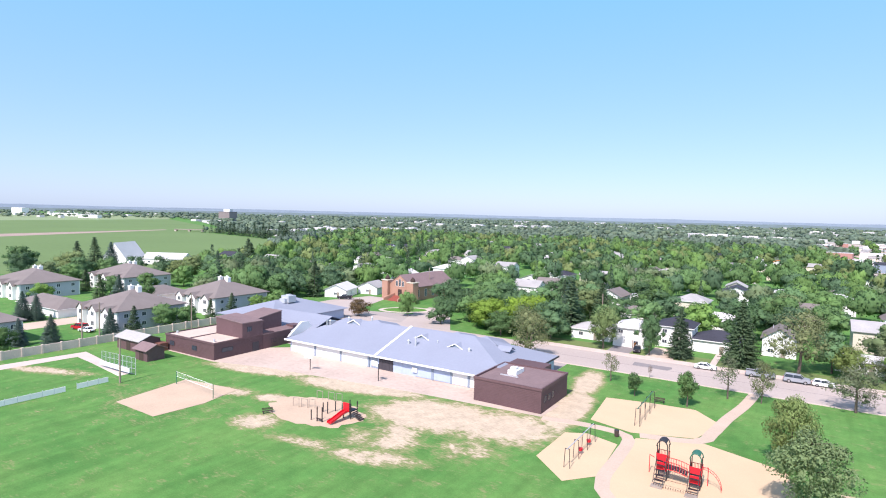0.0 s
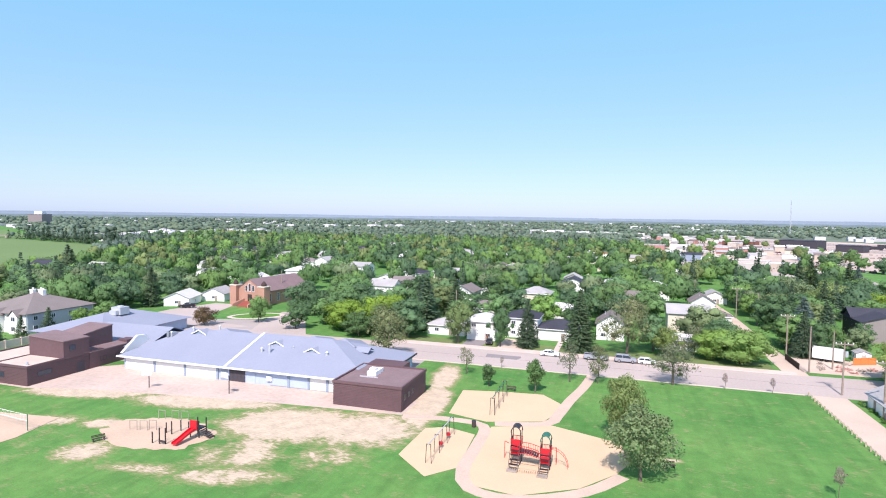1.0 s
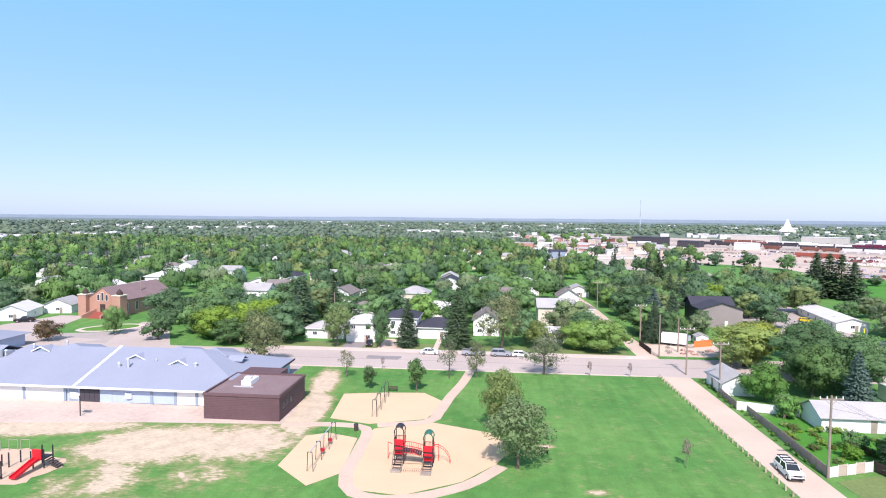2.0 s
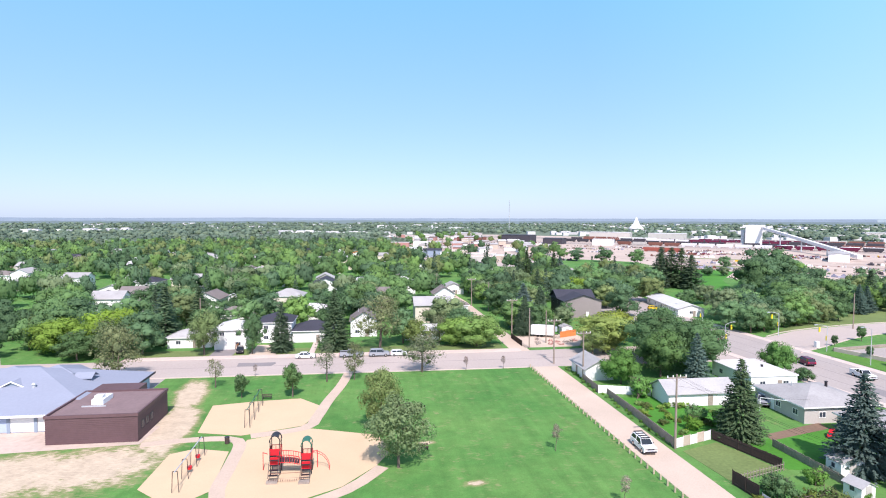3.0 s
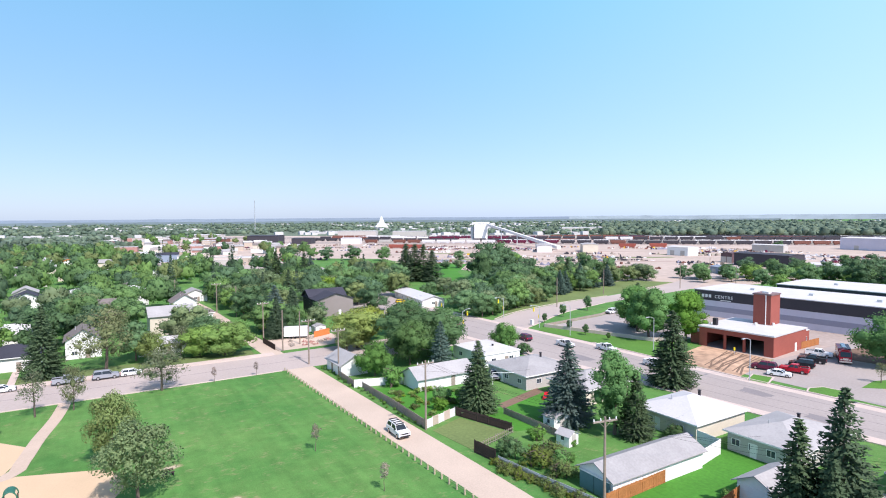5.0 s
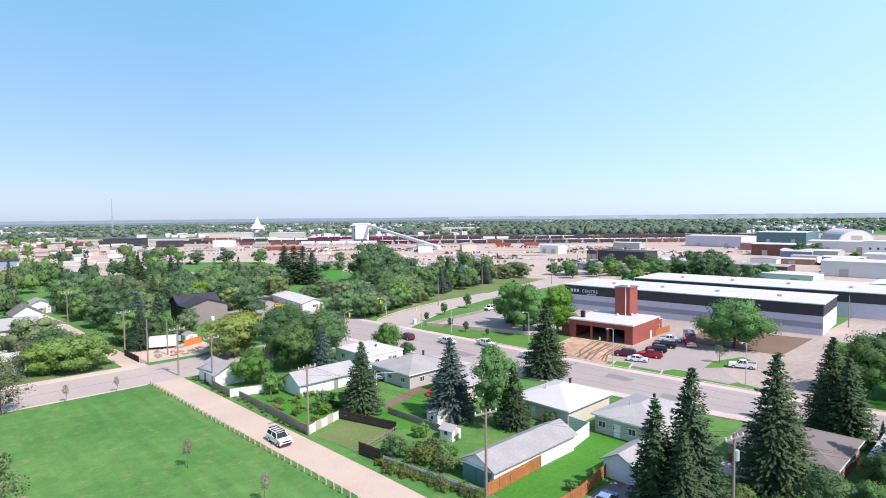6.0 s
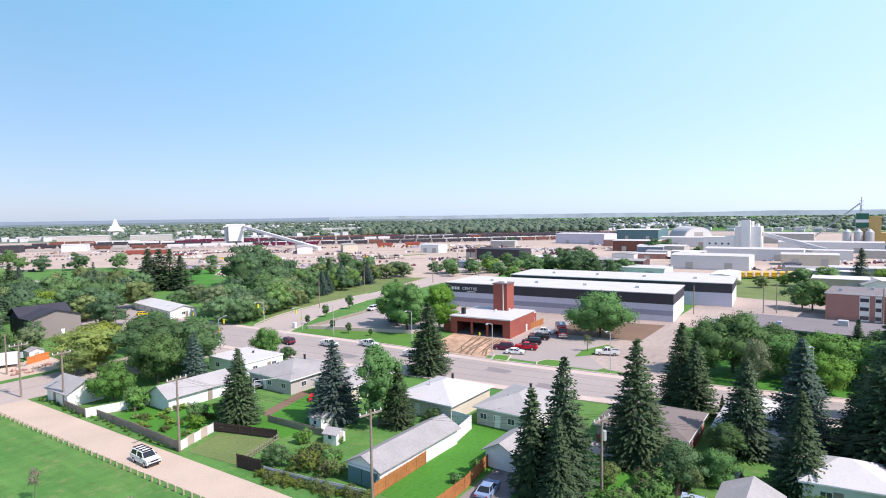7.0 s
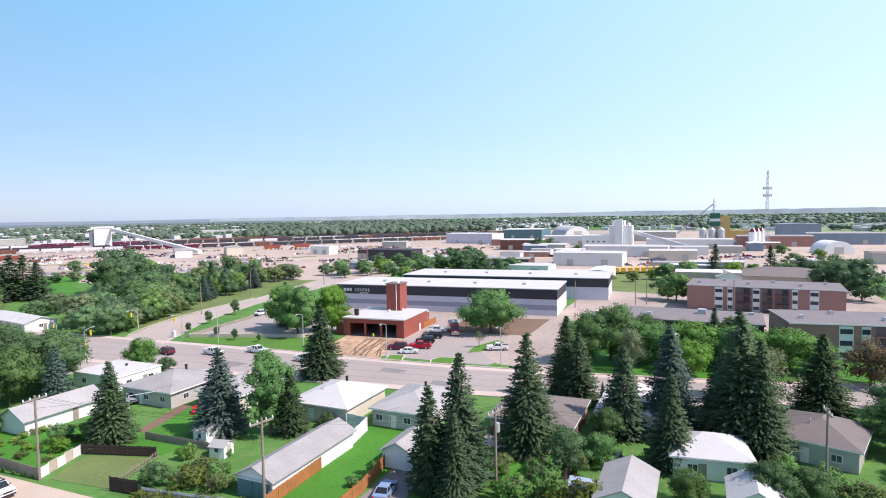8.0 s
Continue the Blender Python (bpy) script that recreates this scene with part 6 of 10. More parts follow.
for x, y, w, d, r, l in ((-165, 94, 20, 20, 0, "white townhouse row with shade-tinted side and brown hipped roof"), (-166.5, 126, 20, 21, 0, "townhouse row with brown roof beside spruces"),
                         (-244, 102, 24, 20, 0, "townhouse row with brown roof and balconies"), (-240, 136, 26, 20, 0, "townhouse row with brown roof near the field"), (-171, 56, 20, 17, 0, "townhouse row with brown roof behind the wall")):
    townhouse(x, y, w, d, r, l)
house(-200, 89, 0, 26, 10, 2.6, "hip", 2.6, "white", "tan_roof", "low white garage row with a brown roof", wins=(0, 0, 0, 0), doors=(), chimney=False, name="garage", category="garage", garage=("x", 0, 4))
house(-200, 122, 0, 12, 20, 2.6, "hip", 2.6, "white", "tan_roof", "low white garage row with a brown roof", wins=(0, 0, 0, 0), doors=(), chimney=False, name="garage", category="garage")
sheet("road", [(-186, 62), (-176, 62), (-176, 100), (-180, 150), (-196, 150), (-196, 98), (-186, 96)], "gravel", 0.02, "pale drive between the townhouses", "road")
bm = B()
for i in range(19):
    box(bm, -145.6, 38 + i * 4.0, 0, -145.3, 38 + i * 4.0 + 3.9, 1.9)
    box(bm, -145.75, 38 + i * 4.0 - 0.2, 0, -145.15, 38 + i * 4.0 + 0.2 - 0.003, 2.05)
single("wall_west", bm, "concrete", "long grey concrete panel wall", "wall", "structure")
for x, y, h, k in ((-154.0, 67.6, 7.5, "blue_spruce"), (-157.3, 62, 7, "blue_spruce"), (-152.5, 80.9, 7.5, "blue_spruce"), (-151.5, 86.7, 7.5, "spruce_b"), (-152, 104, 7.5, "spruce_b"), (-151, 110, 6.5, "slim_spruce"), (-153, 119.2, 7.5, "slim_spruce"),
                   (-188.7, 79, 8, "blue_spruce"), (-190, 76, 9, "blue_spruce"), (-310, 157, 18, "spruce"), (-313, 150, 16, "spruce_b"), (-300, 160, 16, "blue_spruce"), (-262, 215, 18, "spruce"), (-256, 212, 16, "spruce"), (-240, 118, 9, "spruce"), (-205, 112, 10, "blue_spruce"), (-210, 108, 10, "spruce_b")):
    plant(k, x, y, h)
for x, y, h, k in ((-150.5, 95, 7.5, "ash"), (-150, 55, 7, "ash"), (-149.8, 101, 6, "ash"), (-151, 128, 6.5, "bright"), (-152, 137, 7, "ash"), (-320, 128, 15, "elm"), (-300, 120, 13, "elm"), (-285, 135, 14, "olive"), (-262, 150, 12, "elm"), (-255, 160, 12, "elm"), (-250, 172, 12, "olive"),
                   (-232, 172, 11, "elm"), (-214, 160, 11, "ash"), (-208, 172, 12, "elm"), (-196, 168, 11, "dark"), (-186, 160, 11, "elm"), (-178, 168, 11, "dark"), (-172, 158, 10, "ash"), (-222, 118, 8, "ash"), (-226, 96, 7, "bright"), (-214, 128, 9, "ash"), (-190, 112, 8, "ash"), (-186, 134, 9, "olive"), (-258, 122, 10, "ash"), (-268, 116, 11, "olive"), (-272, 132, 12, "elm"), (-224, 150, 10, "ash"), (-252, 88, 8, "dark"), (-185, 108, 6, "bright"), (-196, 140, 9, "ash"), (-276, 146, 11, "bright"), (-240, 158, 11, "olive"), (-196, 190, 12, "elm"), (-182, 200, 12, "elm"), (-214, 196, 12, "elm"), (-228, 206, 12, "dark"), (-172, 186, 11, "dark"), (-166, 204, 12, "elm")):
    plant(k, x, y, h, wide=1.15)

for k, x, y, h, w in (("spruce_b", 86.5, 11.5, 14.0, 0.9), ("spruce_b", 94.0, -2.0, 13.0, 0.9), ("spruce", 85.0, -6.5, 16.5, 0.9), 
                      ("ash", 70, 16.5, 6.5, 0.9), ("bush", 58.2, 3.6, 4.0, 1.3), ("ash", 93, -24, 8, 1.1), ("elm", 101, -27, 9, 1.1), ("olive", 110, -30, 9, 1.1), ("dark", 104, -38, 9, 1.2), ("bright", 92, -38, 8, 1.2)):
    plant(k, x, y, h, wide=w)


def inside(p, poly):
    x, y = p
    odd = False
    for i in range(len(poly)):
        (x0, y0), (x1, y1) = poly[i], poly[i - 1]
        if (y0 > y) != (y1 > y) and x < (x1 - x0) * (y - y0) / (y1 - y0) + x0:
            odd = not odd
    return odd


# tree belt north of the crossing, with a gap over the lawn towards the yards
LAWN_GAP = [(112, 205), (150, 200), (202, 270), (232, 342), (185, 345), (138, 262)]
rb = random.Random(15)
BELT = [[(106, 160), (126, 167), (156, 174), (160, 186), (140, 198), (118, 192)], [(150, 184), (228, 200), (232, 212), (196, 230), (190, 262), (160, 258), (140, 232)], [(84, 205), (106, 225), (104, 250), (134, 246), (130, 268), (98, 300), (84, 250)], [(104, 222), (126, 210), (148, 222), (130, 240)]]
for poly in BELT:
    xs, ys = [a for a, _ in poly], [b for _, b in poly]
    for i in range(int((max(xs) - min(xs)) * (max(ys) - min(ys)) / 95)):
        x, y = rb.uniform(min(xs), max(xs)), rb.uniform(min(ys), max(ys))
        if inside((x, y), poly) and not inside((x, y), LAWN_GAP):
            plant(rb.choice(("elm", "ash", "dark", "bright", "olive", "ash", "grey")), x, y, rb.uniform(8, 12), wide=rb.uniform(0.95, 1.25), group="trees north of the crossing")

sheet("verge", [(-60, 146.3), (33, 146.3), (33, 153), (-60, 153)], "dry_grass", 0.025, "dry olive front lawns along the street", "grass")

for x, y, h, k in ((262, 178, 8, "ash"), (270, 186, 9, "bright"), (276, 172, 8, "ash"), (284, 180, 9, "elm"), (292, 168, 8, "bright"), (300, 176, 9, "ash"), (308, 164, 9, "elm"), (316, 172, 10, "elm"), (324, 160, 9, "ash"), (332, 168, 10, "dark"), (330, 196, 10, "elm"), (338, 186, 9, "ash"), (344, 176, 10, "elm"), (350, 130, 8, "ash"),
                   (318, 140, 7, "ash"), (306, 132, 7, "bright"), (470, 92, 8, "ash"), (398, 168, 9, "elm"), (404, 176, 9, "ash"), (470, -52, 9, "ash"), (440, -70, 8, "bright"), (268, 40, 7, "olive"), (284, 30, 6, "olive"), (296, 22, 6, "bright"), (560, 300, 10, "elm"), (300, 300, 9, "olive"), (262, 330, 9, "ash"), (250, 350, 8, "olive"), (238, 366, 9, "ash"), (258, 322, 8, "bright"),
                   (178, 430, 13, "elm"), (160, 440, 12, "dark"), (196, 410, 12, "ash"), (140, 470, 12, "elm")):
    plant(k, x, y, h, wide=1.1, group="trees of the yards")


# ---- the town's trees and houses further off ----
TOWN = [(-215, 152), (-168, 152), (-150, 178), (-118, 178), (-105, 158), (-88, 152), (-60, 150), (-45, 152), (26, 152), (30, 168), (40, 168), (62, 164), (76, 152), (79, 206), (84, 222), (104, 300), (122, 420), (120, 480), (60, 560), (40, 700), (0, 1150), (-500, 1700), (-2600, 1900), (-1400, 1020), (-640, 545), (-470, 485), (-350, 330), (-300, 215)]
CLEAR = [(-157, 175, 9), (-152, 189, 9), (-172, 240, 8), (-157, 238, 8), (-113, 233, 8), (-104, 240, 7), (-112, 266, 8), (-53, 231, 8), (-78, 266, 7), (14, 300, 7), (35, 258, 8), (-208, 250, 9), (-131, 193, 22), (70, 197, 15), (26, 224, 9), (30, 209, 8), (-48, 161, 9),
         (-27, 166, 12), (-16, 166, 11), (-3, 171, 8), (13, 164, 8), (-130, 170, 14), (102, 352, 9), (69, 370, 11), (26, 380, 12), (111, 203, 16), (-90, 199, 10)]
CLEAR += [(64, 172, 12), (58, 184, 9), (70, 182, 9), (66, 178, 12), (60, 190, 8), (-37, 156, 8), (-17, 156, 9), (-28, 153, 6), (24, 155, 7), (20, 154, 6), (-48, 154, 6), (-66, 152, 4), (-78, 152, 4), (-116, 163, 12), (111, 190, 10)]
rnd = random.Random(77)
# shops and yards at the end of the town, with few trees
CENTRE = [(44, 425), (98, 386), (122, 420), (120, 480), (60, 560), (40, 700), (0, 1150), (-30, 1150), (0, 820), (24, 560)]
spots = []
for gx in range(-48, 31):
    for gy in range(0, 48):
        x, y = gx * 11.4 + rnd.uniform(-4.5, 4.5), 152 + gy * 11.4 + rnd.uniform(-4.5, 4.5)
        if not inside((x, y), TOWN) or any(math.hypot(x - a, y - b) < c for a, b, c in CLEAR) or (26 < x < 40 and y < 300):
            continue
        if (y - 160) % 62 < 8 and y > 210 and rnd.random() < 0.75 or (x + 400) % 95 < 8 and y > 210 and rnd.random() < 0.6:
            continue
        if rnd.random() < 0.8:
            spots.append((math.hypot(x, y), x, y))
spots = [s for s in spots if not inside(s[1:], CENTRE)]
spots.sort()
# more roofs among the trees, in rows along the hidden streets
homes = []
for row in range(5):
    for k in range(26):
        x, y = -330 + k * 17 + rnd.uniform(-4, 4), 246 + row * 62 + rnd.choice((-14, 14)) + rnd.uniform(-3, 3)
        if inside((x, y), TOWN) and rnd.random() < 0.85 and x < 40 and not any(math.hypot(x - a, y - b) < c + 6 for a, b, c in CLEAR) and not 22 < x < 44:
            homes.append((x, y))
            house(x, y, rnd.choice((0, 90)) + rnd.uniform(-4, 4), rnd.uniform(10, 13), rnd.uniform(8, 10), rnd.choice((3.2, 4.4, 5.6)), rnd.choice(("gable", "hip")), 2.0, rnd.choice(("white", "white", "cream", "grey_wall")), rnd.choice(("white_roof", "grey_roof", "grey_roof", "tan_roof", "dark_roof")),
                  rnd.choice(("house half hidden among garden trees", "pale house with roof showing between trees")), wins=(1, 1, 0, 1), chimney=False, group="houses of the town")
spots = [s for s in spots if not any(abs(s[1] - a) < 8 and -13 < s[2] - b < 6.5 for a, b in homes)]
# houses of the next street, their roofs and gables showing over the garden trees
close = []
for row, k in [(a, b) for a in range(2) for b in range(10)]:
    x, y = -108 + k * 15.5 + rnd.uniform(-3, 3), 193 + row * 22 + rnd.uniform(-4, 4)
    if (k + row) % 2 or not inside((x, y), TOWN) or 20 < x < 46 or any(math.hypot(x - a, y - b) < c for a, b, c in CLEAR):
        continue
    close.append((x, y))
    house(x, y, rnd.choice((0, 90)) + rnd.uniform(-4, 4), rnd.uniform(10, 12), rnd.uniform(8, 9), rnd.choice((3.4, 5.4, 5.8)), rnd.choice(("gable", "gable", "hip")), 2.2, rnd.choice(("white", "white", "cream")), rnd.choice(("white_roof", "white_roof", "grey_roof", "tan_roof")),
          rnd.choice(("white house with its roof above garden trees", "pale two-storey house behind garden trees")), wins=(1, 2, 0, 1), chimney=False, group="houses of the town")
spots = [s for s in spots if not any(abs(s[1] - a) < 7 and -9.5 < s[2] - b < 7 for a, b in close)]
for dist, x, y in spots[:52]:
    k = rnd.choices(("mid_a", "mid_b", "mid_c", "mid_d", "mid_spruce", "elm", "grey", "spruce", "bright"), (32, 20, 14, 12, 9, 6, 5, 3, 5))[0]
    plant(k, x, y, rnd.uniform(9.0, 13.0) * (1.2 if "spruce" in k else 1), wide=rnd.uniform(1.0, 1.3) * (0.75 if "spruce" in k else 1), group="garden trees of the town")


CROWNS = {}


def crown_shapes(n, size, conifer, level, lobes_n):
    """Six unlike crowns of unit height and width, from which the crowded tree tops are made."""
    key = (n, size, conifer, level, lobes_n)
    if key in CROWNS:
        return CROWNS[key]
    out = []
    for k in range(6):
        r = random.Random(k * 13 + n)
        if conifer:
            vs, fs, ns = [], [], []
            for _ in range(n):
                a, t = r.uniform(0, 6.3), r.random() ** 1.4
                d = Vector((math.cos(a), math.sin(a), 0))
                p, s = d * (1 - t) * r.uniform(0.55, 1.0) + Vector((0, 0, 0.05 + 0.93 * t)), size * r.uniform(0.7, 1.3)
                side = Vector((-d.y, d.x, 0)) * s
                i = len(vs)
                vs += [p + side - d * s * 0.3, p - side - d * s * 0.3, p + d * s * 1.1 - Vector((0, 0, s * 0.12))]
                fs.append((i, i + 1, i + 2))
                ns += [(d + Vector((0, 0, 0.7))).normalized()] * 3
        else:
            lobes = [((0, 0, 0.52), (0.78, 0.78, 0.38))]
            for i in range(lobes_n * 2):
                a, t = i * 2.4 + r.uniform(-0.5, 0.5), r.uniform(-0.6, 0.95)
                w = math.sqrt(max(0.05, 1 - t * t)) * r.uniform(0.5, 0.82)
                q = r.uniform(0.2, 0.36)
                lobes.append(((math.cos(a) * w, math.sin(a) * w, 0.55 + 0.28 * t), (q, q, q * 0.52)))
            vs, fs, ns = leaf_cloud(r, lobes, n, size, 0.4, 0.8 if n > 50 else 0.92, level, 0.35 if n > 50 else 0.08)
        out.append((np.array([tuple(v) for v in vs]), fs, np.array([tuple(v) for v in ns])))
    CROWNS[key] = out
    return out


def far_trees(name, places, material, seed, n, size, conifer, label, level=1, lobes_n=6):
    """Very many trees far off, each a lumpy crown fringed with leaf sprays."""
    r = random.Random(seed)
    shapes = crown_shapes(n, size, conifer, level, lobes_n)
    vs, ns, fs, i = [], [], [], 0
    for x, y, h, w in places:
        v, f, m = shapes[r.randrange(6)]
        a = r.uniform(0, 6.3)
        turn = np.array([[math.cos(a), math.sin(a), 0], [-math.sin(a), math.cos(a), 0], [0, 0, 1]])
        wide = np.array([w * r.uniform(0.85, 1.15), w * r.uniform(0.85, 1.15), h])
        vs.append((v * wide) @ turn + np.array([x, y, 0]))
        ns.append(m @ turn)
        fs += [(p + i, q + i, t + i) for p, q, t in f]
        i += len(v)
    if not vs:
        return None
    me = mesh_from(name, np.concatenate(vs).tolist(), fs, material, np.concatenate(ns).tolist())
    return tagged(new(name, me), label, "woods", "", "stuff")


# groves between the crossing and the yards, and trees among the buildings beside the tracks
GROVE = [(84, 218), (100, 212), (122, 226), (140, 208), (176, 214), (160, 246), (150, 250), (160, 292), (172, 325), (108, 325), (104, 300)]
for _ in range(150):
    x, y = rnd.uniform(84, 212), rnd.uniform(205, 420)
    if inside((x, y), GROVE) and not inside((x, y), LAWN_GAP) and not any(math.hypot(x - a, y - b) < c for a, b, c in CLEAR):
        spots.append((math.hypot(x, y), x, y))
for _ in range(46):
    x, y = rnd.uniform(40, 190), rnd.uniform(430, 1000)
    spots.append((math.hypot(x, y), x, y))
rest = [[[], [], [], [], []] for _ in range(2)]
for i, (dist, x, y) in enumerate(spots[52:]):
    q = rnd.random()
    k = 0 if q < 0.34 else 1 if q < 0.56 else 2 if q < 0.74 else 3 if q < 0.85 else 4
    rest[0 if dist < 320 else 1][k].append((x, y, rnd.uniform(8.5, 14.0) * (1.25 if k == 4 else 1), rnd.uniform(4.4, 7.4) * (0.5 if k == 4 else 1)))
for near, (n, size, cn, cs, level, lobes_n) in zip(rest, ((950, 0.05, 380, 0.14, 1, 7), (230, 0.08, 150, 0.22, 1, 4))):
    for lst, m, cf in zip(near, ("town_mid", "town_dark", "town_olive", "town_bright", "town_needle"), (False, False, False, False, True)):
        far_trees("town_trees", lst, m, 5, cn if cf else n, cs if cf else size, cf, "crowded tree tops of the town", level, lobes_n)


# ---- fire hall and recreation centre ----
def fire_hall():
    ob = thing("fire_hall", 143.5, 84.5, 5, 0, "red-brick fire hall with open bays and a hose tower", "fire hall")
    w, d, h = 9.0, 9.2, 4.9
    # front wall stands as piers and a lintel, so that the bays are open
    bays = [(-7.0, -2.6), (-2.0, 2.2), (2.8, 7.2)]
    part("rear_wall", box(B(), 8.6, -d, 0, w, d, h), "brick", ob)
    part("side_wall", box(B(), -w, -d, 0, 8.597, -d + 0.4, h), "brick", ob)
    part("side_wall", box(B(), -w, d - 0.4, 0, 8.597, d, h), "brick", ob)
    edges = [-d + 0.4] + [e for b in bays for e in b] + [d - 0.4]
    for a, b in zip(edges[::2], edges[1::2]):
        part("pier", box(B(), -w, a + 0.003, 0, -w + 0.4, b - 0.003, 3.7), "brick", ob)
    part("lintel", box(B(), -w, -d + 0.403, 3.703, -w + 0.4, d - 0.403, h), "brick", ob)
    # floor coloured dark to stand in for the shade inside the bays
    part("floor_slab", box(B(), -w + 0.4, -d + 0.4, 0.02, 8.5, d - 0.4, 0.08), "asphalt", ob)
    part("roof", box(B(), -w - 0.2, -d - 0.2, h + 0.004, w + 0.2, d + 0.2, h + 0.35), "white_roof", ob)
    part("roof_edge", box(B(), -w - 0.28, -d - 0.28, h + 0.06, -w - 0.203, d + 0.28, h + 0.37), "white", ob)
    part("annex", box(B(), w + 0.01, -d + 1, 0, w + 4.5, d - 8, 3.8), "brick", ob)
    part("annex_roof", box(B(), w + 0.01, -d + 0.9, 3.804, w + 4.6, d - 7.9, 4.0), "white_roof", ob)
    part("side_annex", box(B(), -w + 1.5, d + 0.01, 0, w - 4, d + 3.2, 3.2), "brick", ob)
    part("side_annex_roof", box(B(), -w + 1.4, d + 0.01, 3.204, w - 3.9, d + 3.3, 3.4), "white_roof", ob)
    t = part("hose_tower", box(B(), 4.2, -2.6, h + 0.36, 9.4, 1.8, 13.0), "brick", ob)
    part("tower_cap", box(B(), 4.0, -2.8, 13.004, 9.6, 2.0, 13.35), "brown_roof", t)
    part("drain_pipe", tube(B(), (4.1, -1.4, 5.3), (4.1, -1.4, 13.2), 0.12), "white", t)
    part("hatch", box(B(), 5.0, -1.6, 13.36, 6.6, 0.0, 13.9), "white", t)
    part("chimney", box(B(), -6.2, 6.2, h + 0.36, -5.2, 7.2, h + 2.2), "dark_paint", ob)
    part("roof_vent", tube(B(), (2, 0, h + 0.36), (2, 0, h + 1.0), 0.35), "white", ob)
    part("roof_vent", tube(B(), (5, -3, h + 0.36), (5, -3, h + 1.0), 0.3), "white", ob)
    door(ob, 3.0, -d, "-y", "white", 1.0, 2.1)
    window(ob, w + 2.2, -d + 1, 1.3, 1.6, 1.1, "-y")
    window(ob, -w + 3.2, d + 3.2, 1.2, 1.4, 1.1, "y")
    # charcoal panels paint the darkness at the back of the open bays
    for i in range(3):
        part("bay_backdrop", box(B(), 8.3, bays[i][0], 0.1, 8.59, bays[i][1], 3.2), "charcoal", ob)
    return ob


fire_hall()


def band_hall(x, y, rot, L, D, h, bands, label, sign=False, name="sports_hall"):
    """A long hall with bands of cladding; its long wall faces -x, its corner stands at x, y."""
    ob = thing(name, x, y, rot, 0, label, "hall")
    # lavender puts shade into the long wall's white; the sunlit end stays white
    part("wall", box(B(), 0, 0, 0, D, L, h), "lavender", ob)
    for z0, z1, m in bands:
        part("cladding_band", box(B(), -0.05, 0.02, z0, -0.003, L, z1), m, ob)
    part("end_wall", box(B(), 0.02, -0.05, 0, D, -0.003, h * 0.62), "white", ob)
    part("end_wall", box(B(), -0.05, -0.06, h * 0.62 + 0.003, D, -0.003, h), "charcoal", ob)
    part("roof", box(B(), -0.3, -0.3, h + 0.004, D + 0.3, L + 0.3, h + 0.25), "white_roof", ob)
    for i in range(4):
        part("roof_vent", box(B(), D * 0.4, L * (0.15 + 0.22 * i), h + 0.25, D * 0.4 + 1.2, L * (0.15 + 0.22 * i) + 1.2, h + 0.9), "galvanised", ob)
    if sign:
        cu = bpy.data.curves.new("lettering", "FONT")
        cu.body, cu.size, cu.extrude, cu.space_character = "CENTRE", 1.5, 0.05, 1.15
        tx = new("sign", cu)
        tx.data.materials.append(M["white"])
        tx.parent = ob
        tx.matrix_basis = Matrix.Translation((-0.1, L - 7.0, h - 2.3)) @ pose(0, 0, 0, 90, 0, -90)
        tagged(tx, "white raised letters on the dark band")
        for i in range(3):
            part("sign_bar", box(B(), -0.16, L - 5.8 + i * 1.2, h - 2.3, -0.06, L - 5.0 + i * 1.2, h - 1.25), "white", ob)
        part("sign_bar", box(B(), -0.16, L - 12.5, h - 3.0, -0.06, L - 9.0, h - 2.75), "white", ob)
    return ob


band_hall(182, 43.2, 5, 80, 24, 8.6, ((5.4, 8.6, "charcoal"), (1.9, 3.5, "hall_grey")), "long sports hall with charcoal band, walls tinted lavender for shade, white roof", True)
band_hall(221.5, 32.6, 5, 84, 26, 8.2, ((4.9, 8.2, "charcoal"),), "second long hall with a dark upper band and white roof")


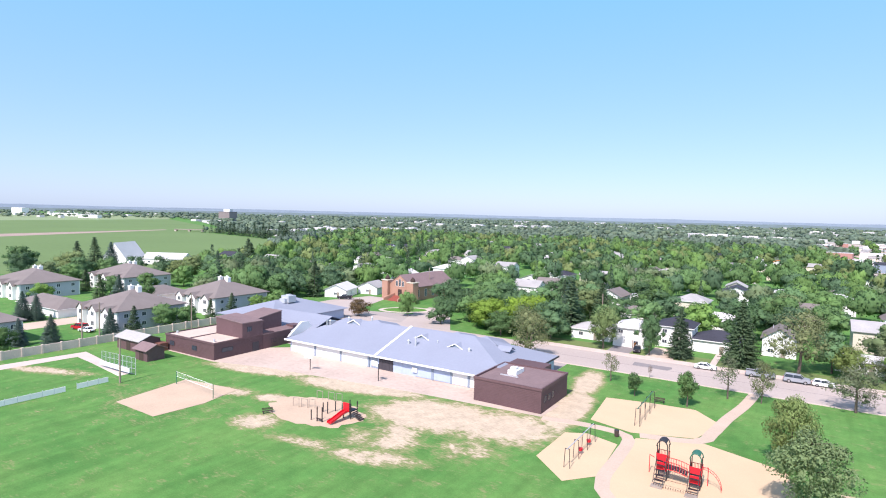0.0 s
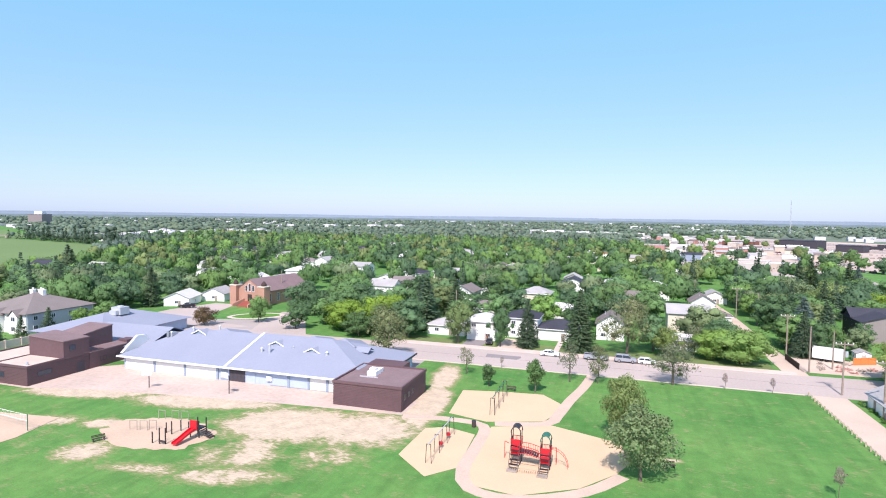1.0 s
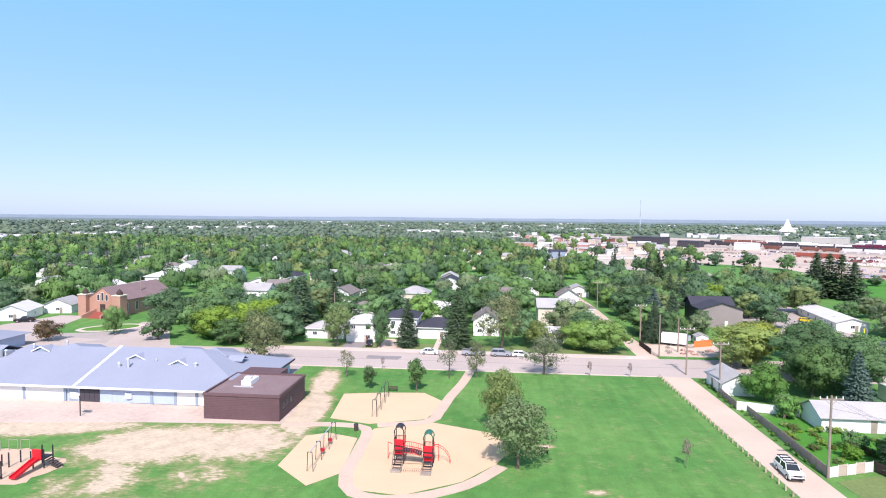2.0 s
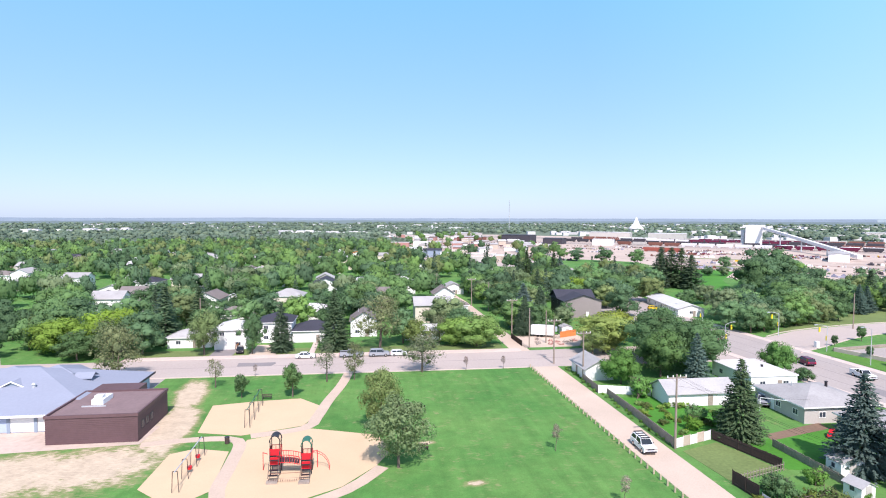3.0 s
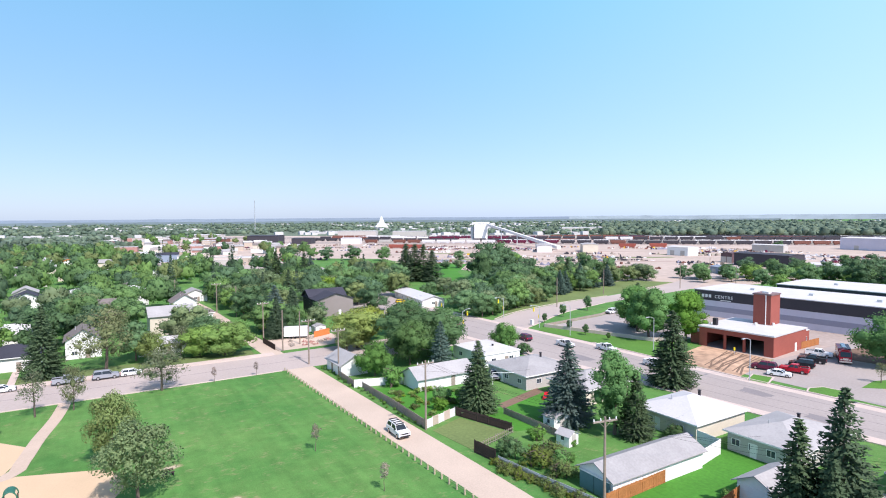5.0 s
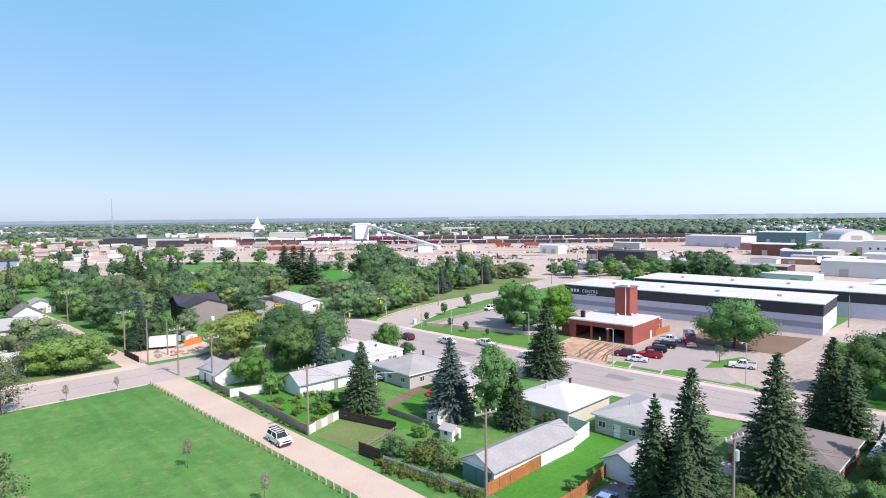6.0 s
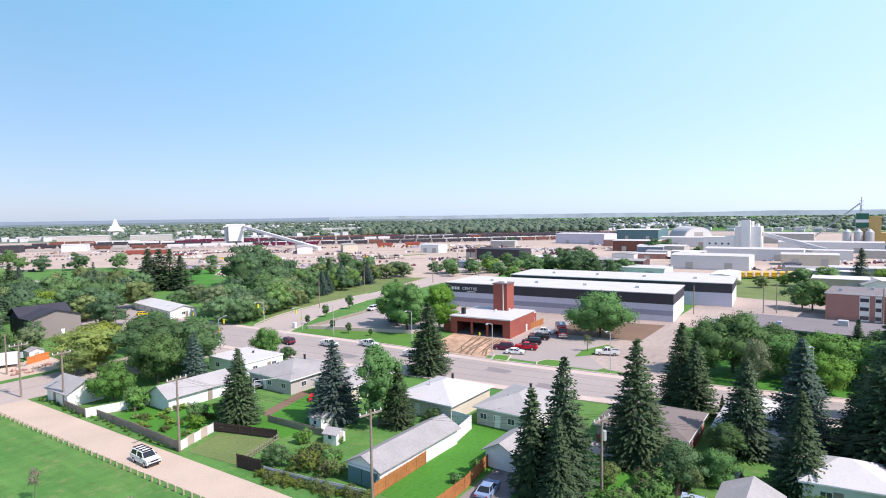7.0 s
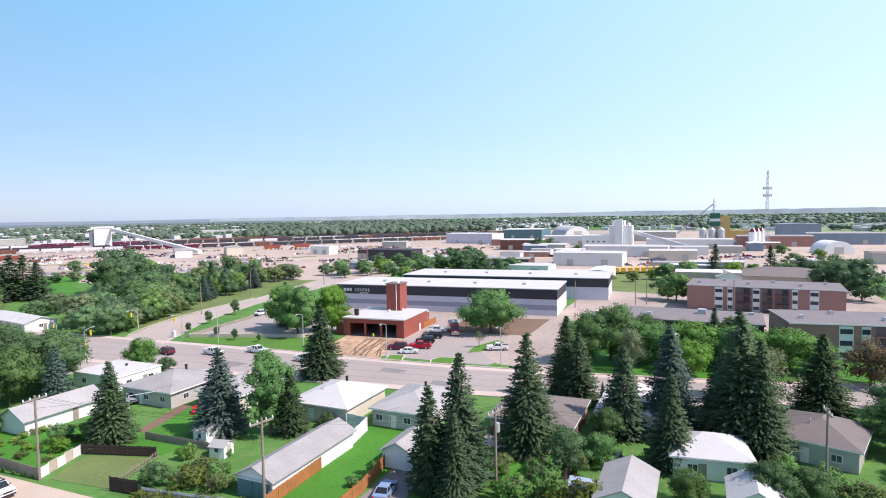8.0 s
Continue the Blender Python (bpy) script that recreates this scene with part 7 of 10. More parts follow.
def apartment(x, y, rot, L, D, h, label, group="apartment blocks"):
    """A three-storey block whose long front with balconies faces -x; the corner stands at x, y and it runs towards -y."""
    ob = thing("apartment_building", x, y, rot, 0, label, "apartments", group)
    part("wall", box(B(), 0, -L, 0, D, 0, h), "pink_brick", ob)
    part("roof", box(B(), -0.3, -L - 0.3, h + 0.004, D + 0.3, 0.3, h + 0.3), "flat_roof", ob)
    part("roof_edge", box(B(), -0.36, -L - 0.36, h + 0.02, -0.303, 0.36, h + 0.36), "white", ob)
    for a0, a1, kind in ((0.19, 0.245, 0), (0.275, 0.31, 0), (0.33, 0.43, 1), (0.44, 0.485, 0), (0.50, 0.565, 1), (0.58, 0.67, 1), (0.685, 0.72, 0), (0.79, 0.845, 0)):
        c, half = -L * (a0 + a1) / 2, L * (a1 - a0) / 2
        if kind == 0:
            part("panel_bay", box(B(), -0.08, c - half, 0.2, -0.003, c + half, h - 0.2), "white", ob)
            for f in range(3):
                window(ob, -0.08, c, 0.7 + f * h / 3, half * 1.75, 1.1, "-x", "charcoal")
        else:
            part("stair_recess", box(B(), -0.03, c - half, 0.1, -0.003, c + half, h - 0.1), "brown_roof", ob)
            for f in range(3):
                z = 0.15 + f * h / 3
                window(ob, -0.03, c - half * 0.4, z + 0.2, half * 0.8, 2.0, "-x", "charcoal")
                b = part("balcony", box(B(), -1.4, c - half, z, -0.04, c + half, z + 0.15), "brown_metal", ob)
                bm, k = B(), int(half / 0.16)
                for q in range(k):
                    y = c - half + 0.06 + q * (2 * half - 0.12) / (k - 1)
                    tube(bm, (-1.36, y, z + 0.15), (-1.36, y, z + 1.05), 0.04, n=4)
                box(bm, -1.4, c - half, z + 1.05, -1.32, c + half, z + 1.12)
                part("railing", bm, "brown_metal", b)
    for k in range(3):
        for f in range(3):
            window(ob, D * (k + 0.5) / 3, 0, 0.9 + f * h / 3, 1.5, 1.1, "y", "charcoal")
    for k in range(6):
        px, py = D * (0.3 + 0.4 * (k % 2)), -L * (k + 0.5) / 6
        part("roof_vent", box(B(), px, py, h + 0.3, px + 0.9, py + 0.9, h + 1.1), "galvanised", ob)
    return ob


apartment(211.5, 5.0, -5, 45, 20, 8.0, "three-storey pinkish brick apartment block with balconies")
apartment(146.5, -17.5, 8, 50, 18, 7.8, "brick apartment block with white window panels near the road")
grey = thing("workshop", 166, 26, -3, 0, "low building with a broad flat grey roof", "workshop")
part("wall", box(B(), 0, -40, 0, 20, 0, 3.6), "charcoal", grey)
part("roof", box(B(), -0.4, -40.4, 3.604, 20.4, 0.4, 3.95), "flat_roof", grey)
for q in ((12, -26, 2.2), (6, -12, 1.2), (15, -38, 1.2)):
    part("roof_unit", box(B(), q[0], q[1], 3.95, q[0] + q[2], q[1] + q[2], 3.95 + q[2] * 0.6), "galvanised", grey)
house(300, -34, -8, 26, 40, 4.0, "hip", 3.0, "beige", "tan_roof", "low tan building with a broad brown roof", chimney=False, wins=(0, 0, 0, 4))
house(292, -10, 10, 14, 10, 3.4, "gable", 2.0, "white", "grey_roof", "pale house with a grey ridge roof", chimney=False)

# ---- industrial flats ----
def shed(x, y, w, d, h, rot=0, wall="sheet_metal", roof="white_roof", label="pale metal industrial shed", rise=0.8, doors=2, round_roof=False):
    ob = thing("industrial_shed", x, y, rot, 0, label, "shed", "industrial sheds")
    if round_roof:
        n = 14
        prof = [(d / 2 * math.cos(math.pi * i / n), h * math.sin(math.pi * i / n)) for i in range(n + 1)]
        part("shell", solid(B(), [[(x, a, b) for a, b in prof] for x in (-w / 2, w / 2)]), roof, ob)
        part("end_wall", solid(B(), [[(x, a * 0.93, b * 0.93) for a, b in prof] for x in (-w / 2 - 0.12, -w / 2 - 0.01)]), wall, ob)
        part("door", box(B(), -w / 2 - 0.2, -d * 0.15, 0, -w / 2 - 0.123, d * 0.15, h * 0.55), "grey_wall", ob)
        return ob
    part("wall", gable_wall(B(), -w / 2, -d / 2, w / 2, d / 2, h, rise, "y" if d > w else "x"), wall, ob)
    part("roof", roof_gable(B(), -w / 2 - 0.3, -d / 2 - 0.3, w / 2 + 0.3, d / 2 + 0.3, h + 0.02, rise, "y" if d > w else "x", 0.2), roof, ob)
    for i in range(doors):
        c = -d / 2 + d * (i + 0.5) / doors
        part("roller_door", box(B(), -w / 2 - 0.1, c - 2, 0, -w / 2 - 0.003, c + 2, min(4.2, h * 0.7)), "grey_wall", ob)
    return ob


for a in ((372, 65, 24, 42, 8.0, 0, "sheet_metal", "white_roof", "white ribbed warehouse with big doors"), (452, 52, 20, 60, 7.5, 0, "sheet_metal", "white_roof", "long white warehouse roof"),
          (555, 10, 22, 70, 8.0, 0, "sheet_metal", "white_roof", "long pale mill warehouse"), (420, 18, 16, 30, 6.5, 5, "cream", "white_roof", "tan workshop with a pale roof"),
          (625, 240, 30, 60, 11, -8, "lavender", "white_roof", "large warehouse with lavender-grey metal walls"), (760, 215, 50, 52, 12, 0, "teal_paint", "sheet_metal", "storage building with teal metal walls"),
          (428, 310, 14, 20, 7, 0, "white", "white_roof", "bright white metal shed"), (378, 210, 16, 38, 8, -5, "charcoal", "charcoal", "dark metal workshop in the yards"), (345, 112, 14, 32, 5.5, 0, "brown_metal", "grey_roof", "low brown workshop with a flat roof"),
          (345, 152, 14, 30, 6, 0, "white", "white_roof", "low white shop building"), (390, 243, 10, 9, 6.5, -5, "brown_metal", "brown_metal", "brown metal workshop beside the dark one"), (312, 199, 8, 15, 3.6, -25, "slate_wall", "slate_wall", "low slate-blue shed at the end of the yard"), (372, 24, 9, 9, 4, 0, "hall_grey", "charcoal", "small dark workshop beside the bus row"), (520, 150, 26, 40, 9, 0, "rust", "white_roof", "reddish warehouse with pale roof"), (480, 120, 20, 36, 7, 0, "grey_wall", "white_roof", "grey warehouse with pale roof"),
          (600, 120, 24, 60, 9, 0, "sheet_metal", "white_roof", "long pale warehouse with white roof"), (700, 60, 40, 70, 10, 0, "grey_wall", "white_roof", "broad grey warehouse with white roof"), (600, -60, 26, 60, 9, 0, "pink_brick", "grey_roof", "long brick warehouse with grey roof"),
          (640, -120, 30, 60, 10, 0, "slate_wall", "grey_roof", "slate-coloured warehouse with grey roof"), (760, -100, 40, 40, 16, 0, "slate_wall", "slate_wall", "tall slate-coloured metal warehouse"), (420, -110, 20, 36, 6, 0, "grey_wall", "tan_roof", "low workshop with a brown roof"), (310, 90, 18, 30, 5, 0, "white", "white_roof", "low building with a white roof"),
          (196, 760, 40, 26, 11, -35, "charcoal", "charcoal", "large dark warehouse near the tracks"), (240, 742, 26, 20, 7, -35, "charcoal", "charcoal", "lower dark warehouse near the tracks"), (290, 700, 24, 18, 7, -35, "sheet_metal", "white_roof", "pale warehouse near the tracks"), (420, 980, 70, 24, 9, -35, "grey_wall", "white_roof", "long white warehouse beyond the tracks"), (500, 930, 60, 24, 8, -35, "grey_wall", "white_roof", "white warehouse beyond the tracks"),
          (146, 840, 40, 20, 6, -35, "rust", "grey_roof", "red warehouse near the tracks"), (160, 980, 50, 24, 8, -35, "grey_wall", "white_roof", "white warehouse far off"), 
          (405, 395, 14, 26, 7, -40, "cream", "grey_roof", "open cream loading shed"), (375, 425, 14, 40, 6, -40, "sheet_metal", "grey_roof", "pale sheds under the conveyor"), (1050, 700, 80, 30, 9, -30, "grey_wall", "white_roof", "wide white warehouse far off"), (900, 900, 90, 30, 9, -30, "grey_wall", "white_roof", "wide white warehouse far off")):
    shed(*a)
shed(503, -88, 24, 21, 9.5, 12, "white", "white", "white round-roofed storage hall", round_roof=True)
shed(800, 165, 60, 36, 15, 30, "white", "white_roof", "white round-roofed storage hall", round_roof=True)
rr = random.Random(9)
for i in range(46):
    x, y = rr.uniform(255, 640), rr.uniform(-60, 420)
    if x * 0.9 + y * 0.55 > 640 or x * 0.6 + y < 190 and y > 60 or y > 300 and x > 430 or (y > 150 and x < 520 and i % 4):
        continue
    shed(x, y, rr.uniform(8, 16), rr.uniform(12, 28), rr.uniform(3.5, 6.5), rr.choice((0, 0, 90, 5)), rr.choice(("sheet_metal", "grey_wall", "grey_wall", "beige", "pink_brick", "slate_wall")), rr.choice(("white_roof", "grey_roof", "sheet_metal")), "small pale metal yard shed", 0.6, 1)
single("lot", prism(B(), [(46, 428), (96, 392), (128, 430), (124, 486), (64, 560), (40, 720), (10, 720), (26, 560)], 0.0, 0.05), "street", "pale paved lots between the shops", "lot", "structure")
for x, y, r, w, d, h, wall, top in ((56, 440, -10, 16, 12, 5, "cream", "grey_roof"), (80, 425, -15, 22, 14, 5.5, "grey_wall", "pale_roof"), (104, 440, -20, 24, 14, 5, "beige", "white_roof"), (62, 470, -10, 14, 12, 6, "white", "grey_roof"), (88, 470, -15, 26, 16, 5, "grey_wall", "pale_roof"),
                                    (52, 505, -8, 16, 12, 6, "slate_wall", "dark_roof"), (80, 520, -12, 20, 14, 5, "cream", "pale_roof"), (40, 560, -8, 18, 12, 5, "white", "white_roof"), (64, 590, -8, 20, 12, 5, "grey_wall", "grey_roof"), (30, 640, -8, 20, 14, 7, "pink_brick", "grey_roof"), (60, 680, -8, 24, 14, 6, "white", "white_roof")):
    house(x, y, r, w, d, h, "flat" if top != "dark_roof" else "gable", 1.2, wall, top, "low shop building at the end of the town", wins=(2, 1, 0, 1), doors=(), chimney=False, group="pale buildings beside the yards")
for i in range(96):
    x, y = rr.uniform(15, 190), rr.uniform(560, 1050)
    if x < 45 and y < 720:
        continue
    house(x, y, rr.uniform(-40, 10), rr.uniform(8, 15), rr.uniform(7, 11), rr.uniform(3, 5.5), rr.choice(("gable", "flat")), 1.5, rr.choice(("white", "cream", "grey_wall", "pink_brick", "beige")), rr.choice(("white_roof", "grey_roof", "grey_roof", "tan_roof")),
          "pale building beside the rail yards", wins=(0, 1, 0, 0), doors=(), chimney=False, group="pale buildings beside the yards")


def mill():
    ob = thing("mill", 500, 62, 0, 0, "tall white concrete mill with lower blocks", "mill")
    part("tower", box(B(), -8, -10, 0, 8, 8, 22), "white", ob)
    part("head_house", box(B(), -5, -4, 22.004, 5, 6, 26), "white", ob)
    part("lower_block", box(B(), -9, 8.003, 0, 8, 30, 14), "white", ob)
    part("stair_tower", box(B(), -11, -3, 0, -8.003, 3, 27), "white", ob)
    for i in range(3):
        part("roof_vent", box(B(), -6 + i * 4, -8, 22.004, -4 + i * 4, -6, 24), "white", ob)
    part("conveyor", solid(B(), [[(-2, -10, 15), (2, -10, 15), (2, -10, 18), (-2, -10, 18)], [(-22, -52, 4), (-18, -52, 4), (-18, -52, 7), (-22, -52, 7)]]), "sheet_metal", ob)
    for i in range(4):
        window(ob, -9.0, 12 + i * 4.5, 8, 1.4, 1.4, "-x", "charcoal")
    return ob


mill()


def elevator():
    ob = thing("grain_elevator", 700, -14, 0, 0, "tall grain elevator with green top and yellow legs", "elevator")
    part("tower", box(B(), -6, -5, 16, 6, 5, 30), "green_paint", ob)
    bm = B()
    for a in (-6, 6):
        for b in (-5, 5):
            tube(bm, (a, b, 0), (a, b, 16), 0.5)
    for i in range(4):
        tube(bm, (-6, -5, i * 4), (-6, 5, i * 4 + 4), 0.25)
        tube(bm, (-6, 5, i * 4), (-6, -5, i * 4 + 4), 0.25)
    part("legs", bm, "galvanised", ob)
    part("annex", box(B(), -4, -15, 0, 6, -5.2, 27), "elevator_tan", ob)
    part("lower_annex", box(B(), -3, -40, 0, 8, -15.2, 11), "elevator_tan", ob)
    part("white_band", box(B(), -6.2, -5.2, 21, 6.2, 5.2, 24), "white", ob)
    part("core", box(B(), -4, -4, 0, 5, 4.5, 15.99), "elevator_tan", ob)
    bm = B()
    tube(bm, (0, 1, 30), (0, 1, 46), 0.5)
    for i in range(3):
        tube(bm, (-1 - i, 2, 30), (0, 1, 44 - i * 2), 0.35)
        box(bm, -2, -1, 34 + i * 4, 2, 3, 34.4 + i * 4)
    tube(bm, (0, 40, 6), (0, 2, 40), 0.6)
    part("spouts", bm, "galvanised", ob)
    for i in range(3):
        t = part("bin", tube(B(), (-12, 12 - i * 9, 0), (-12, 12 - i * 9, 12), 3.6, n=16), "galvanised", ob)
        part("bin_top", tube(B(), (-12, 12 - i * 9, 12), (-12, 12 - i * 9, 15), 3.6, 0.5, n=16), "galvanised", t)


elevator()
for i in range(3):
    ob = thing("silo", 566 + i * 9, -41 - i * 4, 0, 0, "white storage silo with a dark red cap", "silo", "silos")
    part("bin", tube(B(), (0, 0, 0), (0, 0, 14), 3.2, n=16), "white", ob)
    part("cap", tube(B(), (0, 0, 14), (0, 0, 17), 3.3, 1.0, n=16), "maroon_car", ob)


def lattice(x, y, h, w, label, platforms=(), name="radio_tower"):
    ob = thing(name, x, y, 20, 0, label, "tower")
    bm = B()
    k = max(6, int(h / 4))
    for i in range(k):
        a, b = w * (1 - 0.7 * i / k), w * (1 - 0.7 * (i + 1) / k)
        z0, z1 = h * i / k, h * (i + 1) / k
        c0 = [(a, a), (-a, a), (-a, -a), (a, -a)]
        c1 = [(b, b), (-b, b), (-b, -b), (b, -b)]
        for q in range(4):
            tube(bm, (*c0[q], z0), (*c1[q], z1), 0.16, n=4)
            tube(bm, (*c0[q], z0), (*c1[(q + 1) % 4], z1), 0.09, n=4)
    part("mast", bm, "galvanised", ob)
    for z in platforms:
        bm = B()
        for q in range(12):
            an = 2 * math.pi * q / 12
            px, py = 3.2 * math.cos(an), 3.2 * math.sin(an)
            box(bm, px - 0.25, py - 0.25, z - 1.0, px + 0.25, py + 0.25, z + 1.2)
            tube(bm, (0, 0, z), (px, py, z), 0.1, n=4)
        part("antenna_ring", bm, "galvanised", ob)
    return ob


lattice(558, -51, 66, 1.5, "tall lattice phone mast with antenna rings", (45, 51))
lattice(320, 1328, 76, 1.2, "thin lattice mast far off")
ob = thing("silo", 473, 668, -38, 0, "tall white concrete loading silo", "silo")
part("tower", box(B(), -9, -8, 0, 9, 8, 24), "white", ob)
part("head_house", box(B(), -12, -8.5, 24.004, 12, 8.5, 26), "white", ob)
part("side_bin", tube(B(), (-12, 0, 0), (-12, 0, 20), 2.6, n=14), "galvanised", ob)
ob = thing("conveyor", 0, 0, 0, 0, "long inclined conveyor down from the loading silo", "conveyor")
part("gallery", solid(B(), [[(474, 655, 21), (478, 657, 21), (478, 657, 24), (474, 655, 24)], [(395, 428, 1), (399, 427, 1), (399, 427, 4), (395, 428, 4)]]), "sheet_metal", ob)
for t in (0.25, 0.5, 0.75):
    part("trestle", tube(B(), (476 - 79 * t, 656 - 228 * t, 0), (476 - 79 * t, 656 - 228 * t, 21 - 20 * t), 0.6), "galvanised", ob)
ob = thing("salt_dome", 650, 1362, 0, 0, "white cone-shaped storage dome far off", "dome")
shell = tube(B(), (0, 0, 9), (0, 0, 20), 18, 8, 20)
tube(shell, (0, 0, 20.01), (0, 0, 36), 8, 1.5, 20)
part("shell", shell, "white", ob)
part("base", tube(B(), (0, 0, 0), (0, 0, 8.99), 18, 18, 20), "grey_wall", ob)

# stacks, machines and trailers scattered over the yards
rc = random.Random(88)
heaps = []
while len(heaps) < 150:
    x, y = rc.uniform(70, 660), rc.uniform(-80, 900)
    if 300 < math.hypot(x, y) < 950 and x > 60 + (y < 430) * 145 and x * 0.78 + y * 0.62 < 640 and not (y < 120 and x < 330):
        heaps.append((x, y, rc.uniform(-0.9, -0.5), rc.uniform(8, 26), rc.uniform(2, 6), rc.choice(("rust", "charcoal", "sheet_metal", "old_wood", "hall_grey", "maroon_car", "charcoal", "rust", "old_wood", "sheet_metal", "old_wood", "hall_grey"))))
for m in ("rust", "charcoal", "sheet_metal", "old_wood", "yellow_paint", "maroon_car", "hall_grey"):
    bm = B()
    for hx, hy, turn, long, deep, main in heaps:
        for i in range(rc.randint(7, 18) if main == m else rc.choice((0, 0, 0, 0, 0, 0, 0, 2)) if m in ("yellow_paint", "maroon_car") else rc.randint(0, 3)):
            u, v = rc.uniform(-long, long), rc.uniform(-deep, deep)
            x, y = hx + math.cos(turn) * u - math.sin(turn) * v, hy + math.sin(turn) * u + math.cos(turn) * v
            a, w, l, h = turn + rc.gauss(0, 0.35) + rc.choice((0, 0, 1.57)), rc.uniform(0.4, 1.4), rc.uniform(0.8, 3.6), rc.uniform(0.3, 1.5)
            c, sn = math.cos(a), math.sin(a)
            prism(bm, [(x + c * p - sn * q, y + sn * p + c * q) for p, q in ((-l / 2, -w / 2), (l / 2, -w / 2), (l / 2, w / 2), (-l / 2, w / 2))], 0, h)
            if i % 3 == 0:
                prism(bm, [(x + c * p - sn * q, y + sn * p + c * q) for p, q in ((-l / 4, -w / 3), (l / 5, -w / 3), (l / 5, w / 3), (-l / 4, w / 3))], h + 0.004, h * 1.5)
    single("yard_clutter", bm, m, "stacks, trailers and machines heaped in rows in the yards", "clutter", "stuff")
# wheel-worn tracks and darker strips across the bare yards
for i in range(16):
    x, y, turn, long = rc.uniform(260, 620), rc.uniform(40, 520), rc.uniform(-0.95, -0.4), rc.uniform(40, 120)
    c, sn = math.cos(turn), math.sin(turn)
    line = [(x + c * q * long + rc.uniform(-4, 4), y + sn * q * long + rc.uniform(-4, 4)) for q in (-1, -0.4, 0.3, 1)]
    single("yard_track", between(B(), *strip(smooth_line(line, 14), rc.uniform(3, 9)), 0.0, 0.016 + i * 0.0012), rc.choice(("dirt_pale", "dirt_pale", "gravel")), "worn vehicle track across the bare yard", "track", "structure")

single("verge", prism(B(), [(258, 35), (286, 12), (318, -24), (334, -14), (336, 6), (314, 41), (301, 45)], 0.0, 0.045), "dry_grass", "rough grass strip in front of the buses", "grass", "structure")
for line, w in (([(226, 392), (262, 372), (300, 352)], 9), ([(330, 340), (368, 318), (402, 300)], 8), ([(262, 470), (300, 440), (330, 420)], 7), ([(420, 330), (470, 296), (520, 270)], 6)):
    single("verge", between(B(), *strip(smooth_line(line, 12), w), 0.0, 0.04), "dry_grass", "strip of dry grass across the bare yard", "grass", "structure")

# trains on the yard tracks
TRACK_A, TRACK_B = Vector((352, 918)), Vector((995, 283))
ALONG = math.degrees(math.atan2(TRACK_B.y - TRACK_A.y, TRACK_B.x - TRACK_A.x))


def wagon(m, tank):
    """A freight wagon on two bogies: an open hopper with ribs or a round tank with a dome."""
    bm = B()
    if tank:
        tube(bm, (-8.2, 0, 2.9), (8.2, 0, 2.9), 1.5, n=12)
        tube(bm, (0, 0, 4.2), (0, 0, 4.9), 0.6, n=8)
    else:
        solid(bm, [[(-7.0, -1.3, 1.0), (7.0, -1.3, 1.0), (7.0, 1.3, 1.0), (-7.0, 1.3, 1.0)], [(-8.6, -1.5, 2.2), (8.6, -1.5, 2.2), (8.6, 1.5, 2.2), (-8.6, 1.5, 2.2)], [(-8.6, -1.5, 4.4), (8.6, -1.5, 4.4), (8.6, 1.5, 4.4), (-8.6, 1.5, 4.4)]])
        for q in range(8):
            box(bm, -8.1 + q * 2.25, -1.6, 2.2, -7.9 + q * 2.25, 1.6, 4.5)
    box(bm, -9.4, -0.3, 0.7, 9.4, 0.3, 0.997)
    for q in (-6, 6):
        box(bm, q - 1.3, -1.2, 0.05, q + 1.3, 1.2, 0.99)
    return done("wagon", bm, m)


ROWS = ((-186, 21, 36, 0), (-176, 6, 36, 0), (-162, 14, 46, 1), (-126, 0, 20, 0), (-60, 0, 46, 0), (-50, 3, 40, 1), (-38, 16, 46, 0), (-12, 0, 46, 0), (-3, 24, 46, 1), (24, 8, 34, 0))
NORMAL = Vector((0.702, 0.712))
for i, (away, first, last, tanks) in enumerate(ROWS):
    off = NORMAL * away
    ob = thing("train", 0, 0, 0, 0, "string of pale and dark tank cars" if tanks else "long string of dark and rusty freight wagons", "train", "trains in the yard")
    r2 = random.Random(i + 50)
    m = "charcoal"
    for k in range(first, last):
        p = TRACK_A.lerp(TRACK_B, (k + 0.5) / 46) + off
        if r2.random() < 0.4:
            m = r2.choices(("charcoal", "rust", "grey_wall", "sheet_metal", "maroon_car"), (10, 4, 3, 3, 0.5) if not tanks else (8, 0, 2, 4, 0))[0]
        w = new("wagon", shared(("wagon", m, tanks), lambda m=m, t=tanks: wagon(m, t)))
        w.parent = ob
        w.matrix_basis = pose(p.x, p.y, 0, 0, 0, ALONG)
# short cuts of bright red wagons nearer the dirt
for x, y, n in ((284, 560, 2), (484, 417, 1), (512, 400, 1)):
    ob = thing("train", 0, 0, 0, 0, "short cut of brick-red freight wagons", "train", "trains in the yard")
    for k in range(n):
        w = new("wagon", shared(("wagon", "brick", 0), lambda: wagon("brick", 0)))
        w.parent = ob
        w.matrix_basis = pose(x + k * 13.9, y - k * 13.7, 0, 0, 0, ALONG)
for away in (-200, -186, -176, -162, -148, -126, -112, -60, -50, -38, -25, -12, -3, 10, 24):
    off = NORMAL * away
    a, b = TRACK_A.lerp(TRACK_B, -0.3) + off, TRACK_A.lerp(TRACK_B, 1.3) + off
    single("railway_track", between(B(), *strip([tuple(a), tuple(b)], 4), 0.0, 0.08), "asphalt", "dark ballasted railway track", "track", "structure")

